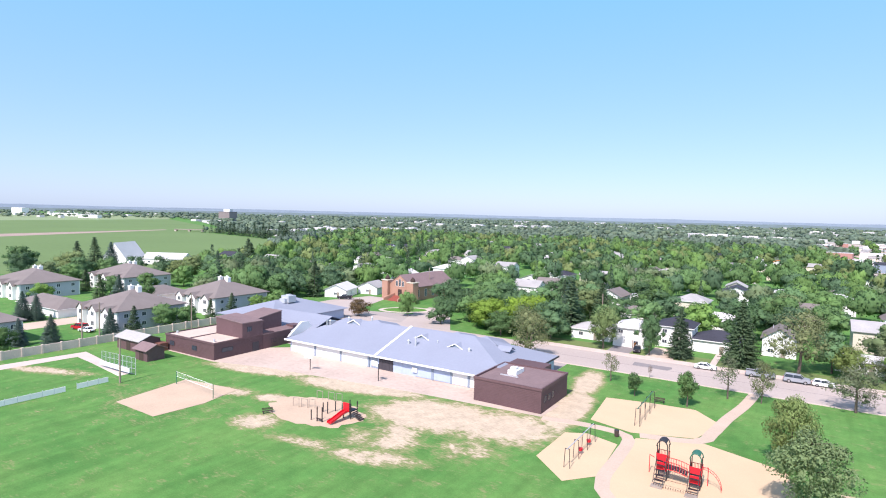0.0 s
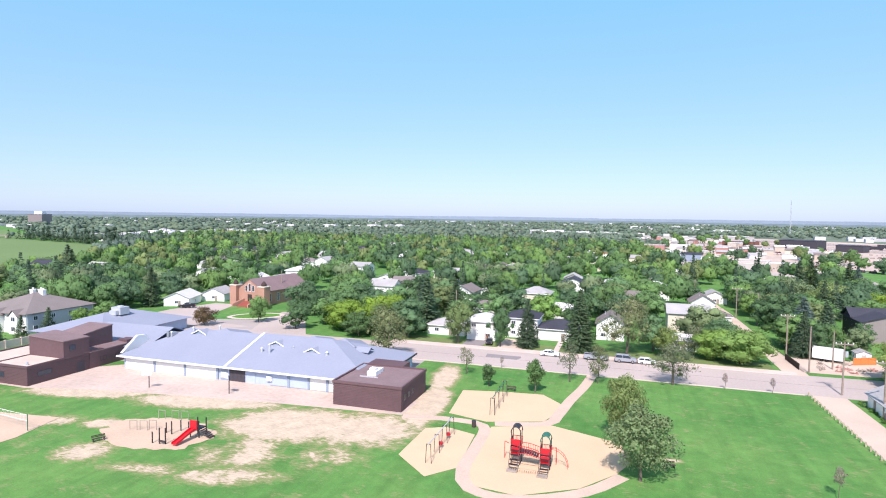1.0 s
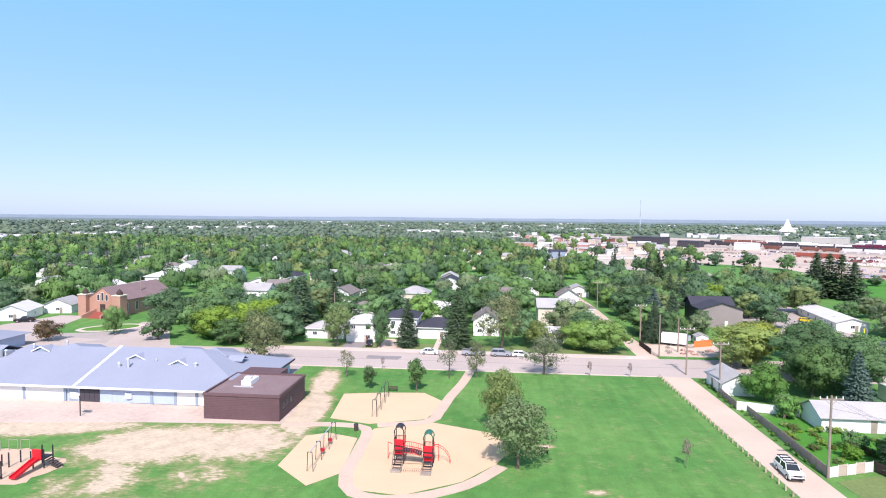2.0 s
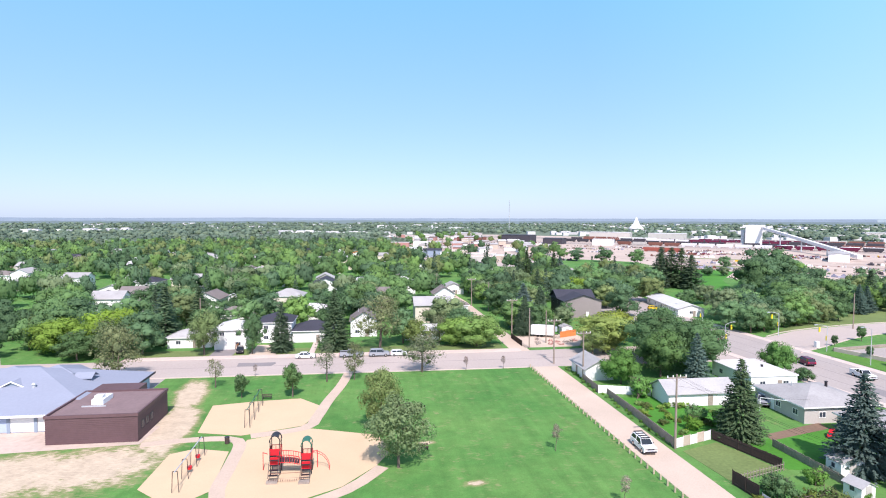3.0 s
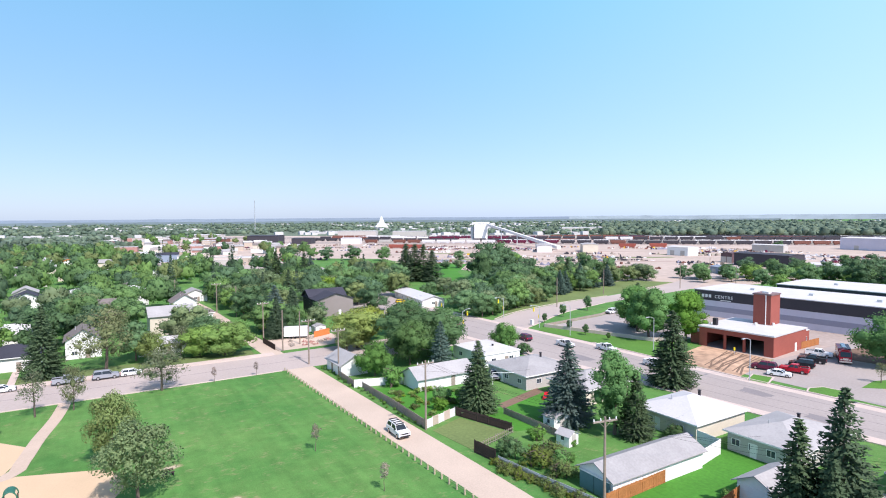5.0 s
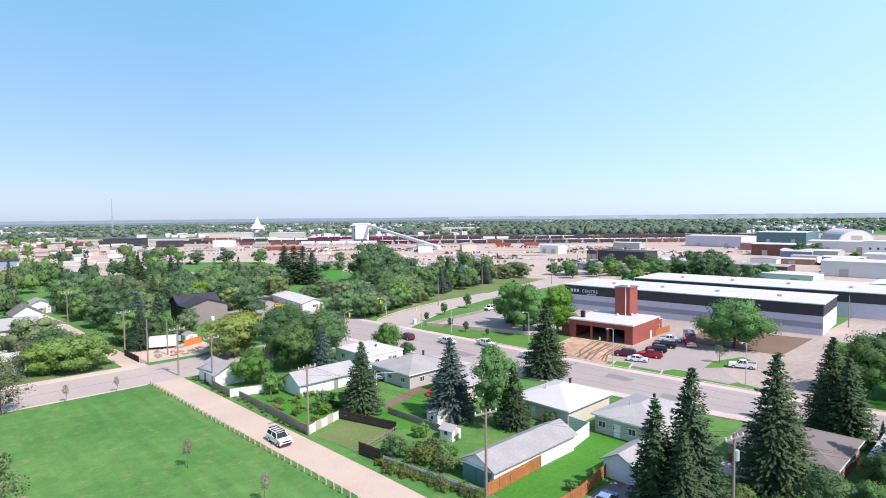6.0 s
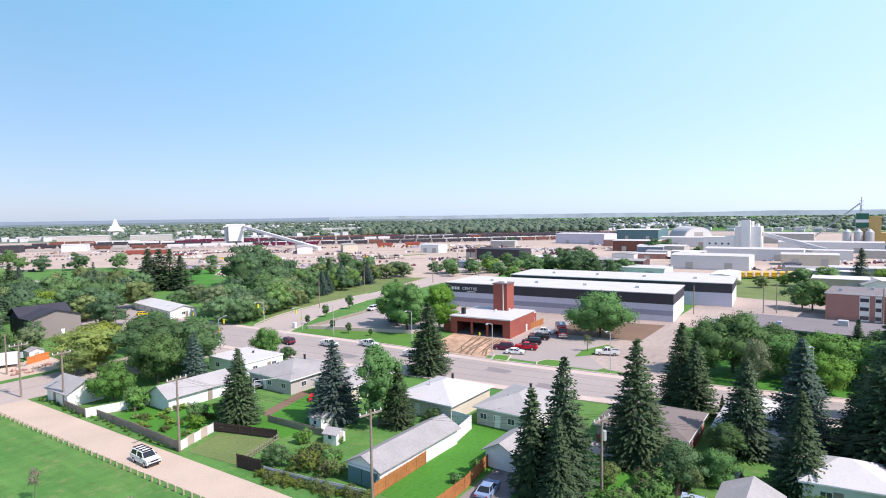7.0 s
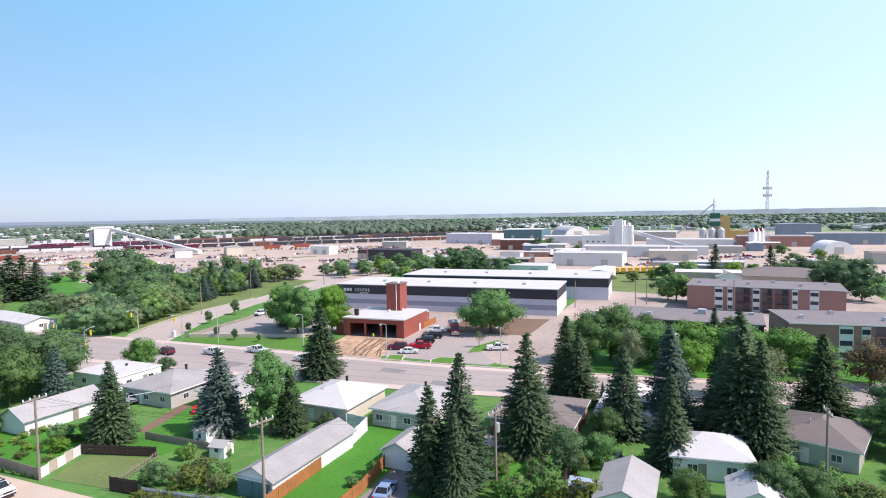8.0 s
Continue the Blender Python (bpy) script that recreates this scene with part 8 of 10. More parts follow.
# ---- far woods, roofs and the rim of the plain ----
YARD = [(205, 170), (330, 150), (330, -120), (700, -300), (1000, -200), (1130, 330), (780, 660), (610, 820), (430, 1010), (250, 1180), (0, 1170), (60, 560), (175, 430), (140, 300)]
FIELDS = [[(-300, 205), (-420, -150), (-1200, -100), (-2400, 0), (-2600, 700), (-2300, 1500), (-1560, 1060), (-700, 545), (-490, 465), (-448, 413)], [(900, -300), (1500, -900), (3600, -900), (3600, 600), (1500, 200), (1000, 0)]]
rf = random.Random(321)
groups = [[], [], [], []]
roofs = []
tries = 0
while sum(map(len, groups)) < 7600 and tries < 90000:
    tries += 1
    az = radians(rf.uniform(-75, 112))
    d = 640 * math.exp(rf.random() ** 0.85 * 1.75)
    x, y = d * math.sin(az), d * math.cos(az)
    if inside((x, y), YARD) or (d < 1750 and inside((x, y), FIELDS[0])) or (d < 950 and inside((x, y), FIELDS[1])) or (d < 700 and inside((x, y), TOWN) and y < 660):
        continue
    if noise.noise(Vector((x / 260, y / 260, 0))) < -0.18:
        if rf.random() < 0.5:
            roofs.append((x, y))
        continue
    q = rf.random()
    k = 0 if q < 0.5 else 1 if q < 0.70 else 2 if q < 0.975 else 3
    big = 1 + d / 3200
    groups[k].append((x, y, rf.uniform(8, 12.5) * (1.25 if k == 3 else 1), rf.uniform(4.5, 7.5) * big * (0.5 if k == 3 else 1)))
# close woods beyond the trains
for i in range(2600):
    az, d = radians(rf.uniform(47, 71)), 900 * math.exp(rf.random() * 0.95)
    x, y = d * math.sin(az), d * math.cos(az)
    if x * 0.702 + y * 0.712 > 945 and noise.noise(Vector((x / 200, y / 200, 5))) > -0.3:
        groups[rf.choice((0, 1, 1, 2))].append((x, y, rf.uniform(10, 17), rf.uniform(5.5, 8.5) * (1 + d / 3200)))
# these leaf colours have the haze of distance mixed in
for lst, m, cf in zip(groups, ("leaf_hazed", "leaf_hazed_b", "leaf_hazed_c", "needle_hazed"), (False, False, False, True)):
    far_trees("far_woods", lst, m, 6, 24 if cf else 5, 0.5 if cf else 0.2, cf, "woods of the far town in haze-tinted greens", 1, 1)
bm = B()
for i in range(1100):
    az, d = radians(rf.uniform(30, 112)), rf.uniform(900, 2800)
    if not inside((d * math.sin(az), d * math.cos(az)), YARD):
        roofs.insert(0, (d * math.sin(az), d * math.cos(az)))
for x, y in roofs[:1900]:
    s = rf.uniform(4, 8) * (1 + math.hypot(x, y) / 4000)
    box(bm, x - s, y - s * 0.7, 0, x + s, y + s * 0.7, rf.uniform(4, 6.5))
single("far_roofs", bm, "pale_roofs", "pale roofs scattered through the far town", "houses", "stuff")
# tree belts round the fields
belt = []
for i in range(240):
    t = i / 239
    belt.append((-2600 + 2200 * t + rf.uniform(-20, 20), 1720 - 180 * math.sin(t * 5) + rf.uniform(-40, 40), rf.uniform(9, 15), rf.uniform(6, 12)))
    belt.append((-3300 + 2300 * t + rf.uniform(-30, 30), 500 + 900 * t + 900 * (1 - t) + rf.uniform(-60, 60), rf.uniform(9, 14), rf.uniform(8, 16)))
    if i % 2:
        belt.append((-365 - 110 * t + rf.uniform(-9, 9), 330 + 170 * t + rf.uniform(-9, 9), rf.uniform(9, 14), rf.uniform(3, 6)))
firs = [(-700 + 235 * t + rf.uniform(-8, 8), 500 - 60 * t + rf.uniform(-2, 16), rf.uniform(11, 19), rf.uniform(2.6, 3.8)) for t in (rf.random() for _ in range(52))]
far_trees("tree_belt", firs, "town_needle", 9, 150, 0.26, True, "belt of dark firs at the end of the crop field")
belt += [(-729 + 250 * t + rf.uniform(-12, 12), 524 - 62 * t + rf.uniform(-4, 24), rf.uniform(8, 12), rf.uniform(4, 7)) for t in (rf.random() for _ in range(60))]
over = thing("overpass", -742, 506, 40, 0, "low concrete overpass with a dark opening beyond the field", "bridge")
part("deck", box(B(), -20, -4, 2.2, 20, 4, 3.0), "old_wood", over)
for q in (-18, 0, 18):
    part("pier", box(B(), q - 1.2, -3.5, 0, q + 1.2, 3.5, 2.196), "concrete", over)
far_trees("tree_belt", belt, "leaf_hazed_b", 8, 12, 0.2, False, "dark haze-tinted belts of trees round the fields", 1, 1)
for x, y, w, d, h, l in ((-2150, 860, 40, 26, 20, "white farm building far off"), (-1850, 860, 90, 16, 8, "long white farm shed far off"), (-1600, 800, 60, 16, 8, "long white farm shed far off")):
    shed(x, y, w, d, h, 20, "white", "white_roof", l)
block = thing("office_block", -1347, 1037, 38, 0, "broad grey-brown institutional block with a white penthouse", "office block")
part("wall", box(B(), -14, -42, 0, 14, 42, 24), "taupe", block)
part("roof", box(B(), -14.4, -42.4, 24.004, 14.4, 42.4, 25), "flat_roof", block)
part("penthouse", box(B(), -8, -16, 25.004, 8, 20, 32), "white", block)
for f in range(6):
    part("window_band", box(B(), -14.3, -41, 2 + f * 3.7, -14.004, 41, 3.8 + f * 3.7), "window_glass", block)
house(-334, 186, 30, 14, 20, 4, "gable", 9, "white", "white_roof", "steep white-roofed chapel by the field", axis="y", wins=(1, 1, 0, 1), chimney=False)
house(-322, 205, 30, 24, 12, 3.5, "gable", 3, "white", "white_roof", "long low white-roofed building by the field", wins=(3, 1, 0, 1), chimney=False)
house(-283, 251, 15, 24, 10, 3.5, "flat", 1, "white", "white_roof", "low flat-roofed building by the field", wins=(3, 1, 0, 1), chimney=False)


def rim(name, r, z0, wob, material, label, seed, lo=-80, hi=118):
    """A low ridge at the edge of the plain."""
    bm = B()
    n = 220
    vs = []
    for i in range(n + 1):
        a = radians(lo + (hi - lo) * i / n)
        z = z0 + wob * (noise.noise(Vector((i * 0.045, seed, 0))) + 0.5 * noise.noise(Vector((i * 0.4, seed, 3))))
        x, y = math.sin(a), math.cos(a)
        vs.append([bm.verts.new((x * (r - 60), y * (r - 60), -1)), bm.verts.new((x * r, y * r, z)), bm.verts.new((x * (r + 140), y * (r + 140), z)), bm.verts.new((x * (r + 160), y * (r + 160), -1))])
    for a, b in zip(vs, vs[1:]):
        for k in range(3):
            bm.faces.new((a[k], a[k + 1], b[k + 1], b[k]))
    return single(name, bm, material, label, "backdrop", "structure")


# the haze over these ridges is put into their base colours
rim("backdrop", 4550, 30, 5, "hill_haze", "low ridge along the horizon, painted haze blue", 4, -80, 44)
rim("backdrop", 4560, 33, 5, "fields_haze", "farmland rising at the horizon, painted haze pale", 4, 44, 118)
rim("backdrop", 3400, 15, 5, "tree_line_haze", "low tree line far off, tinted blue-green for haze", 9, -80, 62)


# ---- vehicles ----
def shifted(bm, m):
    bmesh.ops.transform(bm, matrix=m, verts=bm.verts)
    return bm


SHAPES = {
    # length, width, sill, bonnet height, roof height, profile of the cabin (front foot, front top, rear top, rear foot), wheel radius
    "sedan": (4.7, 1.8, 0.28, 0.92, 1.45, (-1.05, -0.25, 1.0, 1.75), 0.33),
    "hatch": (4.2, 1.75, 0.28, 0.95, 1.5, (-1.1, -0.35, 1.5, 2.0), 0.33),
    "suv": (5.0, 1.95, 0.38, 1.15, 1.85, (-1.25, -0.6, 2.05, 2.42), 0.38),
    "van": (5.1, 1.95, 0.30, 1.1, 1.8, (-1.7, -0.8, 2.1, 2.45), 0.35),
    "pickup": (5.7, 2.0, 0.42, 1.2, 1.9, (-1.1, -0.5, 0.75, 1.0), 0.40),
}


def vehicle(kind, paint, x, y, rot, label, group="", rack=False, z=0.035):
    """A car in its own frame, nose towards -x: body, cabin, roof, wheels, lamps, bumpers."""
    L, W, sill, bon, top, (c0, c1, c2, c3), wr = SHAPES[kind]
    name = {"sedan": "car", "hatch": "car", "suv": "suv", "van": "van", "pickup": "pickup_truck"}[kind]
    ob = thing(name, x, y, rot, z, label, "truck" if kind == "pickup" else "car", group)

    def put(pname, key, build, material, parent=ob, lab=""):
        p = new(pname, shared((kind, key, material), lambda: done(pname, build(), material)))
        p.parent = parent
        return tagged(p, lab)

    h, w = L / 2, W / 2

    def body():
        bm = B()
        prof = [(-h, sill + 0.1), (-h + 0.05, bon - 0.25), (-h + 0.25, bon - 0.08), (c0 - 0.1, bon), (c3 if kind != "pickup" else h - 0.05, bon + (0.02 if kind != "pickup" else 0)), (h - 0.06, bon - 0.06), (h, bon - 0.3), (h - 0.02, sill + 0.1), (h - 0.2, sill), (-h + 0.2, sill)]
        solid(bm, [[(a, yy, b) for a, b in [(p[0] * k, p[1]) for p in prof]] for yy, k in ((-w, 0.965), (-w + 0.1, 1.0), (w - 0.1, 1.0), (w, 0.965))])
        return bm

    put("body", "body", body, paint)

    def cabin():
        bm = B()
        solid(bm, [[(c0, -w + 0.08, bon), (c3, -w + 0.08, bon), (c3, w - 0.08, bon), (c0, w - 0.08, bon)], [(c1, -w + 0.26, top - 0.07), (c2, -w + 0.26, top - 0.07), (c2, w - 0.26, top - 0.07), (c1, w - 0.26, top - 0.07)]])
        return bm

    put("glazing", "cabin", cabin, "glass", lab="dark tinted windows")

    def roof():
        bm = B()
        solid(bm, [[(c1 - 0.06, -w + 0.24, top - 0.08), (c2 + 0.05, -w + 0.24, top - 0.08), (c2 + 0.05, w - 0.24, top - 0.08), (c1 - 0.06, w - 0.24, top - 0.08)],
                   [(c1 + 0.15, -w + 0.36, top), (c2 - 0.12, -w + 0.36, top), (c2 - 0.12, w - 0.36, top), (c1 + 0.15, w - 0.36, top)]])
        return bm

    put("roof", "roof", roof, paint)
    for s in (-1, 1):
        for q, (a, b) in enumerate(((c0, c1), ((c0 + c3) / 2 + 0.1, (c1 + c2) / 2), (c3, c2))):
            put("pillar", ("pil", s, q), lambda s=s, a=a, b=b: tube(B(), (a, s * (w - 0.075), bon - 0.02), (b, s * (w - 0.25), top - 0.06), 0.05, n=4), paint)
    if kind == "pickup":
        put("load_bed", "bed", lambda: box(B(), c3 + 0.15, -w + 0.14, bon + 0.003, h - 0.16, w - 0.14, bon + 0.02), "rubber", lab="dark load bed")
        def rails():
            bm = box(B(), c3 + 0.05, -w + 0.01, bon + 0.003, h - 0.07, -w + 0.13, bon + 0.2)
            box(bm, c3 + 0.05, w - 0.13, bon + 0.003, h - 0.07, w - 0.01, bon + 0.2)
            return box(bm, h - 0.15, -w + 0.135, bon + 0.003, h - 0.07, w - 0.135, bon + 0.2)
        put("bed_sides", "rails", rails, paint)
    for a in (-h * 0.62, h * 0.58):
        for s in (-1, 1):
            t = put("wheel", "tyre", lambda: shifted(tube(B(), (0, -0.11, 0), (0, 0.11, 0), wr, n=18), Matrix()), "rubber")
            t.matrix_basis = pose(a, s * (w - 0.1), wr)
            r = put("rim", "rim", lambda: tube(B(), (0, -0.125, 0), (0, 0.125, 0), wr * 0.6, n=12), "chrome", t)
    for s in (-1, 1):
        put("headlight", ("hl", s), lambda s=s: box(B(), -h * 0.995, s * (w - 0.3) - 0.2, bon - 0.34, -h + 0.12, s * (w - 0.3) + 0.2, bon - 0.17), "chrome")
        put("tail_light", ("tl", s), lambda s=s: box(B(), h - 0.12, s * (w - 0.2) - 0.12, bon - 0.34, h + 0.01, s * (w - 0.2) + 0.12, bon - 0.12), "red_paint")
        put("door_mirror", ("mr", s), lambda s=s: box(B(), c0 + 0.35, s * (w + 0.08) - 0.09, bon, c0 + 0.5, s * (w + 0.08) + 0.09, bon + 0.16), "dark_paint")
    put("bumper", "bf", lambda: box(B(), -h - 0.06, -w + 0.12, sill + 0.06, -h + 0.2, w - 0.12, sill + 0.26), "dark_paint")
    put("bumper", "br", lambda: box(B(), h - 0.2, -w + 0.12, sill + 0.06, h + 0.06, w - 0.12, sill + 0.26), "dark_paint")
    put("grille", "gr", lambda: box(B(), -h - 0.01, -0.5, bon - 0.36, -h + 0.1, 0.5, bon - 0.18), "dark_paint")
    if rack:
        def rk():
            bm = B()
            for s in (-1, 1):
                tube(bm, (c1, s * (w - 0.4), top + 0.1), (c2, s * (w - 0.4), top + 0.1), 0.04, n=5)
            for i in range(4):
                a = c1 + (c2 - c1) * i / 3
                box(bm, a - 0.05, -w + 0.3, top - 0.01, a + 0.05, w - 0.3, top + 0.14)
            return bm
        put("roof_rack", "rack", rk, "dark_paint")
    return ob


vehicle("suv", "white_car", 38.6, 79.9, 88, "white off-road car with a roof rack on the gravel lane", rack=True)
vehicle("sedan", "white_car", -17.2, 142.0, 180, "white saloon parked along the street kerb")
vehicle("pickup", "grey_car", -6.2, 142.0, 180, "grey pickup parked along the street kerb")
vehicle("suv", "grey_car", 0.6, 142.0, 180, "silver-grey car parked along the street kerb")
vehicle("hatch", "white_car", 5.4, 142.0, 180, "white hatchback parked along the street kerb")
vehicle("hatch", "black_car", -34.2, 149.6, 100, "dark car parked in a house drive")
vehicle("van", "white_car", 96.4, 161.0, 185, "white delivery van waiting at the crossing")
vehicle("suv", "maroon_car", 94.0, 150.0, 260, "dark maroon car at the crossing")
vehicle("suv", "maroon_car", 99.6, 122.6, 262, "dark maroon car on the main road")
vehicle("pickup", "white_car", 103.2, 110.5, 84, "white pickup on the main road")
vehicle("pickup", "white_car", 108.6, 101.5, 84, "white pickup with a canopy on the main road")
vehicle("pickup", "white_car", 105.5, 84.5, 84, "white pickup on the main road")
vehicle("suv", "white_car", 152.5, 139.5, 10, "white car parked in the civic car park")
vehicle("sedan", "white_car", 121.2, 65.6, 112, "white saloon parked beside the fire hall")
vehicle("pickup", "red_car", 126.6, 65.4, 288, "red pickup parked beside the fire hall")
vehicle("suv", "maroon_car", 123.7, 70.2, 288, "maroon car parked beside the fire hall wall")
vehicle("suv", "black_car", 132.6, 66.8, 290, "black car parked beside the fire hall")
vehicle("pickup", "black_car", 138.6, 67.6, 290, "black pickup parked beside the fire hall")
vehicle("pickup", "white_car", 146.0, 69.6, 110, "white pickup at the back of the yard")
vehicle("pickup", "white_car", 131.5, 46.5, 292, "white work pickup with a flat bed")
vehicle("pickup", "white_car", 186.0, 31.0, 100, "white pickup behind the sports hall")
vehicle("sedan", "blue_car", 56.8, 35.6, 190, "blue saloon parked on the drive behind the garage")
vehicle("hatch", "yellow_car", 103.2, 203.0, 170, "bright yellow car parked beside the long bungalow")
vehicle("van", "white_car", 112.0, 190.0, 170, "white van parked beside the bungalow")
vehicle("pickup", "black_car", -149, 168, 30, "dark pickup parked beside the church lot")
vehicle("sedan", "white_car", -161.5, 79.5, 10, "white car parked beside the townhouses")
vehicle("suv", "red_car", -166, 80, 10, "red car parked beside the townhouses")
vehicle("suv", "grey_car", 77.0, 13.2, 80, "pale car parked between two bungalows")
vehicle("sedan", "grey_car", 80.0, -26.0, 70, "dark grey car on the drive beside a deck")
vehicle("suv", "grey_car", 70, 97, 60, "dark car beside the grey bungalow")


def fire_engine():
    ob = thing("fire_engine", 146.6, 64.6, 29, 0.035, "dark red fire engine parked in the yard", "fire engine")
    part("body", box(B(), -1.6, -1.25, 0.6, 4.2, 1.25, 3.1), "maroon_car", ob)
    part("cab", solid(B(), [[(-4.2, -1.2, 0.5), (-1.62, -1.2, 0.5), (-1.62, 1.2, 0.5), (-4.2, 1.2, 0.5)], [(-4.1, -1.2, 1.6), (-1.62, -1.2, 1.6), (-1.62, 1.2, 1.6), (-4.1, 1.2, 1.6)], [(-3.6, -1.1, 2.9), (-1.62, -1.1, 2.9), (-1.62, 1.1, 2.9), (-3.6, 1.1, 2.9)]]), "red_car", ob)
    part("windscreen", solid(B(), [[(-4.12, -1.0, 1.65), (-4.05, -1.0, 1.65), (-4.05, 1.0, 1.65), (-4.12, 1.0, 1.65)], [(-3.72, -0.95, 2.7), (-3.6, -0.95, 2.7), (-3.6, 0.95, 2.7), (-3.72, 0.95, 2.7)]]), "glass", ob)
    for s in (-1, 1):
        part("stripe", box(B(), -1.55, s * 1.265 - 0.012, 1.35, 4.15, s * 1.265 + 0.012, 1.5), "white", ob)
        for k in range(3):
            part("locker", box(B(), -1.4 + k * 1.4, s * 1.27 - 0.016, 1.6, -0.2 + k * 1.4, s * 1.27 + 0.016, 2.7), "chrome", ob)
        part("side_window", box(B(), -3.4, s * 1.2 - 0.03, 1.75, -1.9, s * 1.2 + 0.03, 2.45), "glass", ob)
    part("bumper", box(B(), -4.5, -1.2, 0.45, -4.21, 1.2, 0.8), "chrome", ob)
    part("grille", box(B(), -4.24, -0.5, 0.9, -4.2, 0.5, 1.4), "chrome", ob)
    part("ladder", box(B(), -1.2, -0.4, 3.103, 4.0, 0.4, 3.3), "chrome", ob)
    part("light_bar", box(B(), -3.2, -0.8, 2.903, -2.8, 0.8, 3.1), "red_paint", ob)
    for a in (-3.0, 2.4):
        for s in (-1, 1):
            part("wheel", tube(B(), (a, s * 1.1 - 0.16, 0.5), (a, s * 1.1 + 0.16, 0.5), 0.5, n=16), "rubber", ob)
    for s in (-1, 1):
        part("headlight", box(B(), -4.25, s * 0.8 - 0.2, 0.9, -4.15, s * 0.8 + 0.2, 1.2), "chrome", ob)


fire_engine()
ob = thing("warning_light", 131.2, 81.7, 0, 0.04, "yellow warning light on a short post", "signal")
part("post", tube(B(), (0, 0, 0), (0, 0, 1.0), 0.06), "galvanised", ob)
part("lamp_head", tube(B(), (0, 0, 1.0), (0, 0, 1.7), 0.22, 0.2, 12), "lamp_yellow", ob)


def school_bus(x, y, rot):
    ob = thing("school_bus", x, y, rot, 0.03, "yellow school bus parked in a row", "bus", "row of school buses")
    part("body", box(B(), -4, -1.2, 0.6, 5, 1.2, 3.0), "yellow_paint", ob)
    part("bonnet", box(B(), -5.4, -1.05, 0.6, -4.003, 1.05, 1.7), "yellow_paint", ob)
    part("glazing", box(B(), -3.6, -1.23, 1.8, 4.6, 1.23, 2.5), "glass", ob)
    for a in (-4.4, 3.0):
        for s in (-1, 1):
            part("wheel", tube(B(), (a, s * 1.05 - 0.15, 0.5), (a, s * 1.05 + 0.15, 0.5), 0.5, n=12), "rubber", ob)
    return ob


bus = school_bus(321.5, 46, 4)
for i in range(1, 9):
    copy_thing(bus, pose(321.5 + i * 1.7, 46 - i * 3.4, 0.03, 0, 0, 4))


# ---- play equipment ----
def swing_set(x, y, length, h, label, seats, near_seats=True):
    ob = thing("swing_set", x, y, 0, 0, label, "swing", "swings")
    n = max(2, round(length / 3.7) + 1)
    for i in range(n):
        yy = length * i / (n - 1)
        for s in (-1, 1):
            part("leg", tube(B(), (s * 0.42, yy, 0), (s * 0.3, yy, h), 0.045), "dark_paint", ob)
    for i in range(n):
        part("cross_bar", tube(B(), (-0.32, length * i / (n - 1), h), (0.32, length * i / (n - 1), h), 0.05), "dark_paint", ob)
    part("beam", tube(B(), (0, -0.2, h), (0, length + 0.2, h), 0.07), "galvanised" if seats == "red_paint" else "green_paint", ob)
    for i in range(n - 1):
        for k in (0.5,) if near_seats and 0 < i < 3 else ():
            yy = length * (i + k) / (n - 1)
            sw = part("swing_seat", shifted(tube(B(), (0, 0, 0), (0, 0, 0.38 if seats == "red_paint" else 0.05), 0.30, 0.34, 10), Matrix.Translation((0, yy, 0.55))), seats, ob)
            bm = B()
            for s in (-0.22, 0.22):
                tube(bm, (0, yy + s, 0.62), (0, yy + s, h), 0.02, n=4)
            part("chain", bm, "metal", sw)
    return ob


swing_set(-25.4, 73.8, 11.2, 2.7, "two-bay swing set with red bucket seats on sand", "red_paint")
swing_set(-21.3, 95.6, 11.0, 3.0, "tall three-bay swing set on sand", "dark_paint", False)


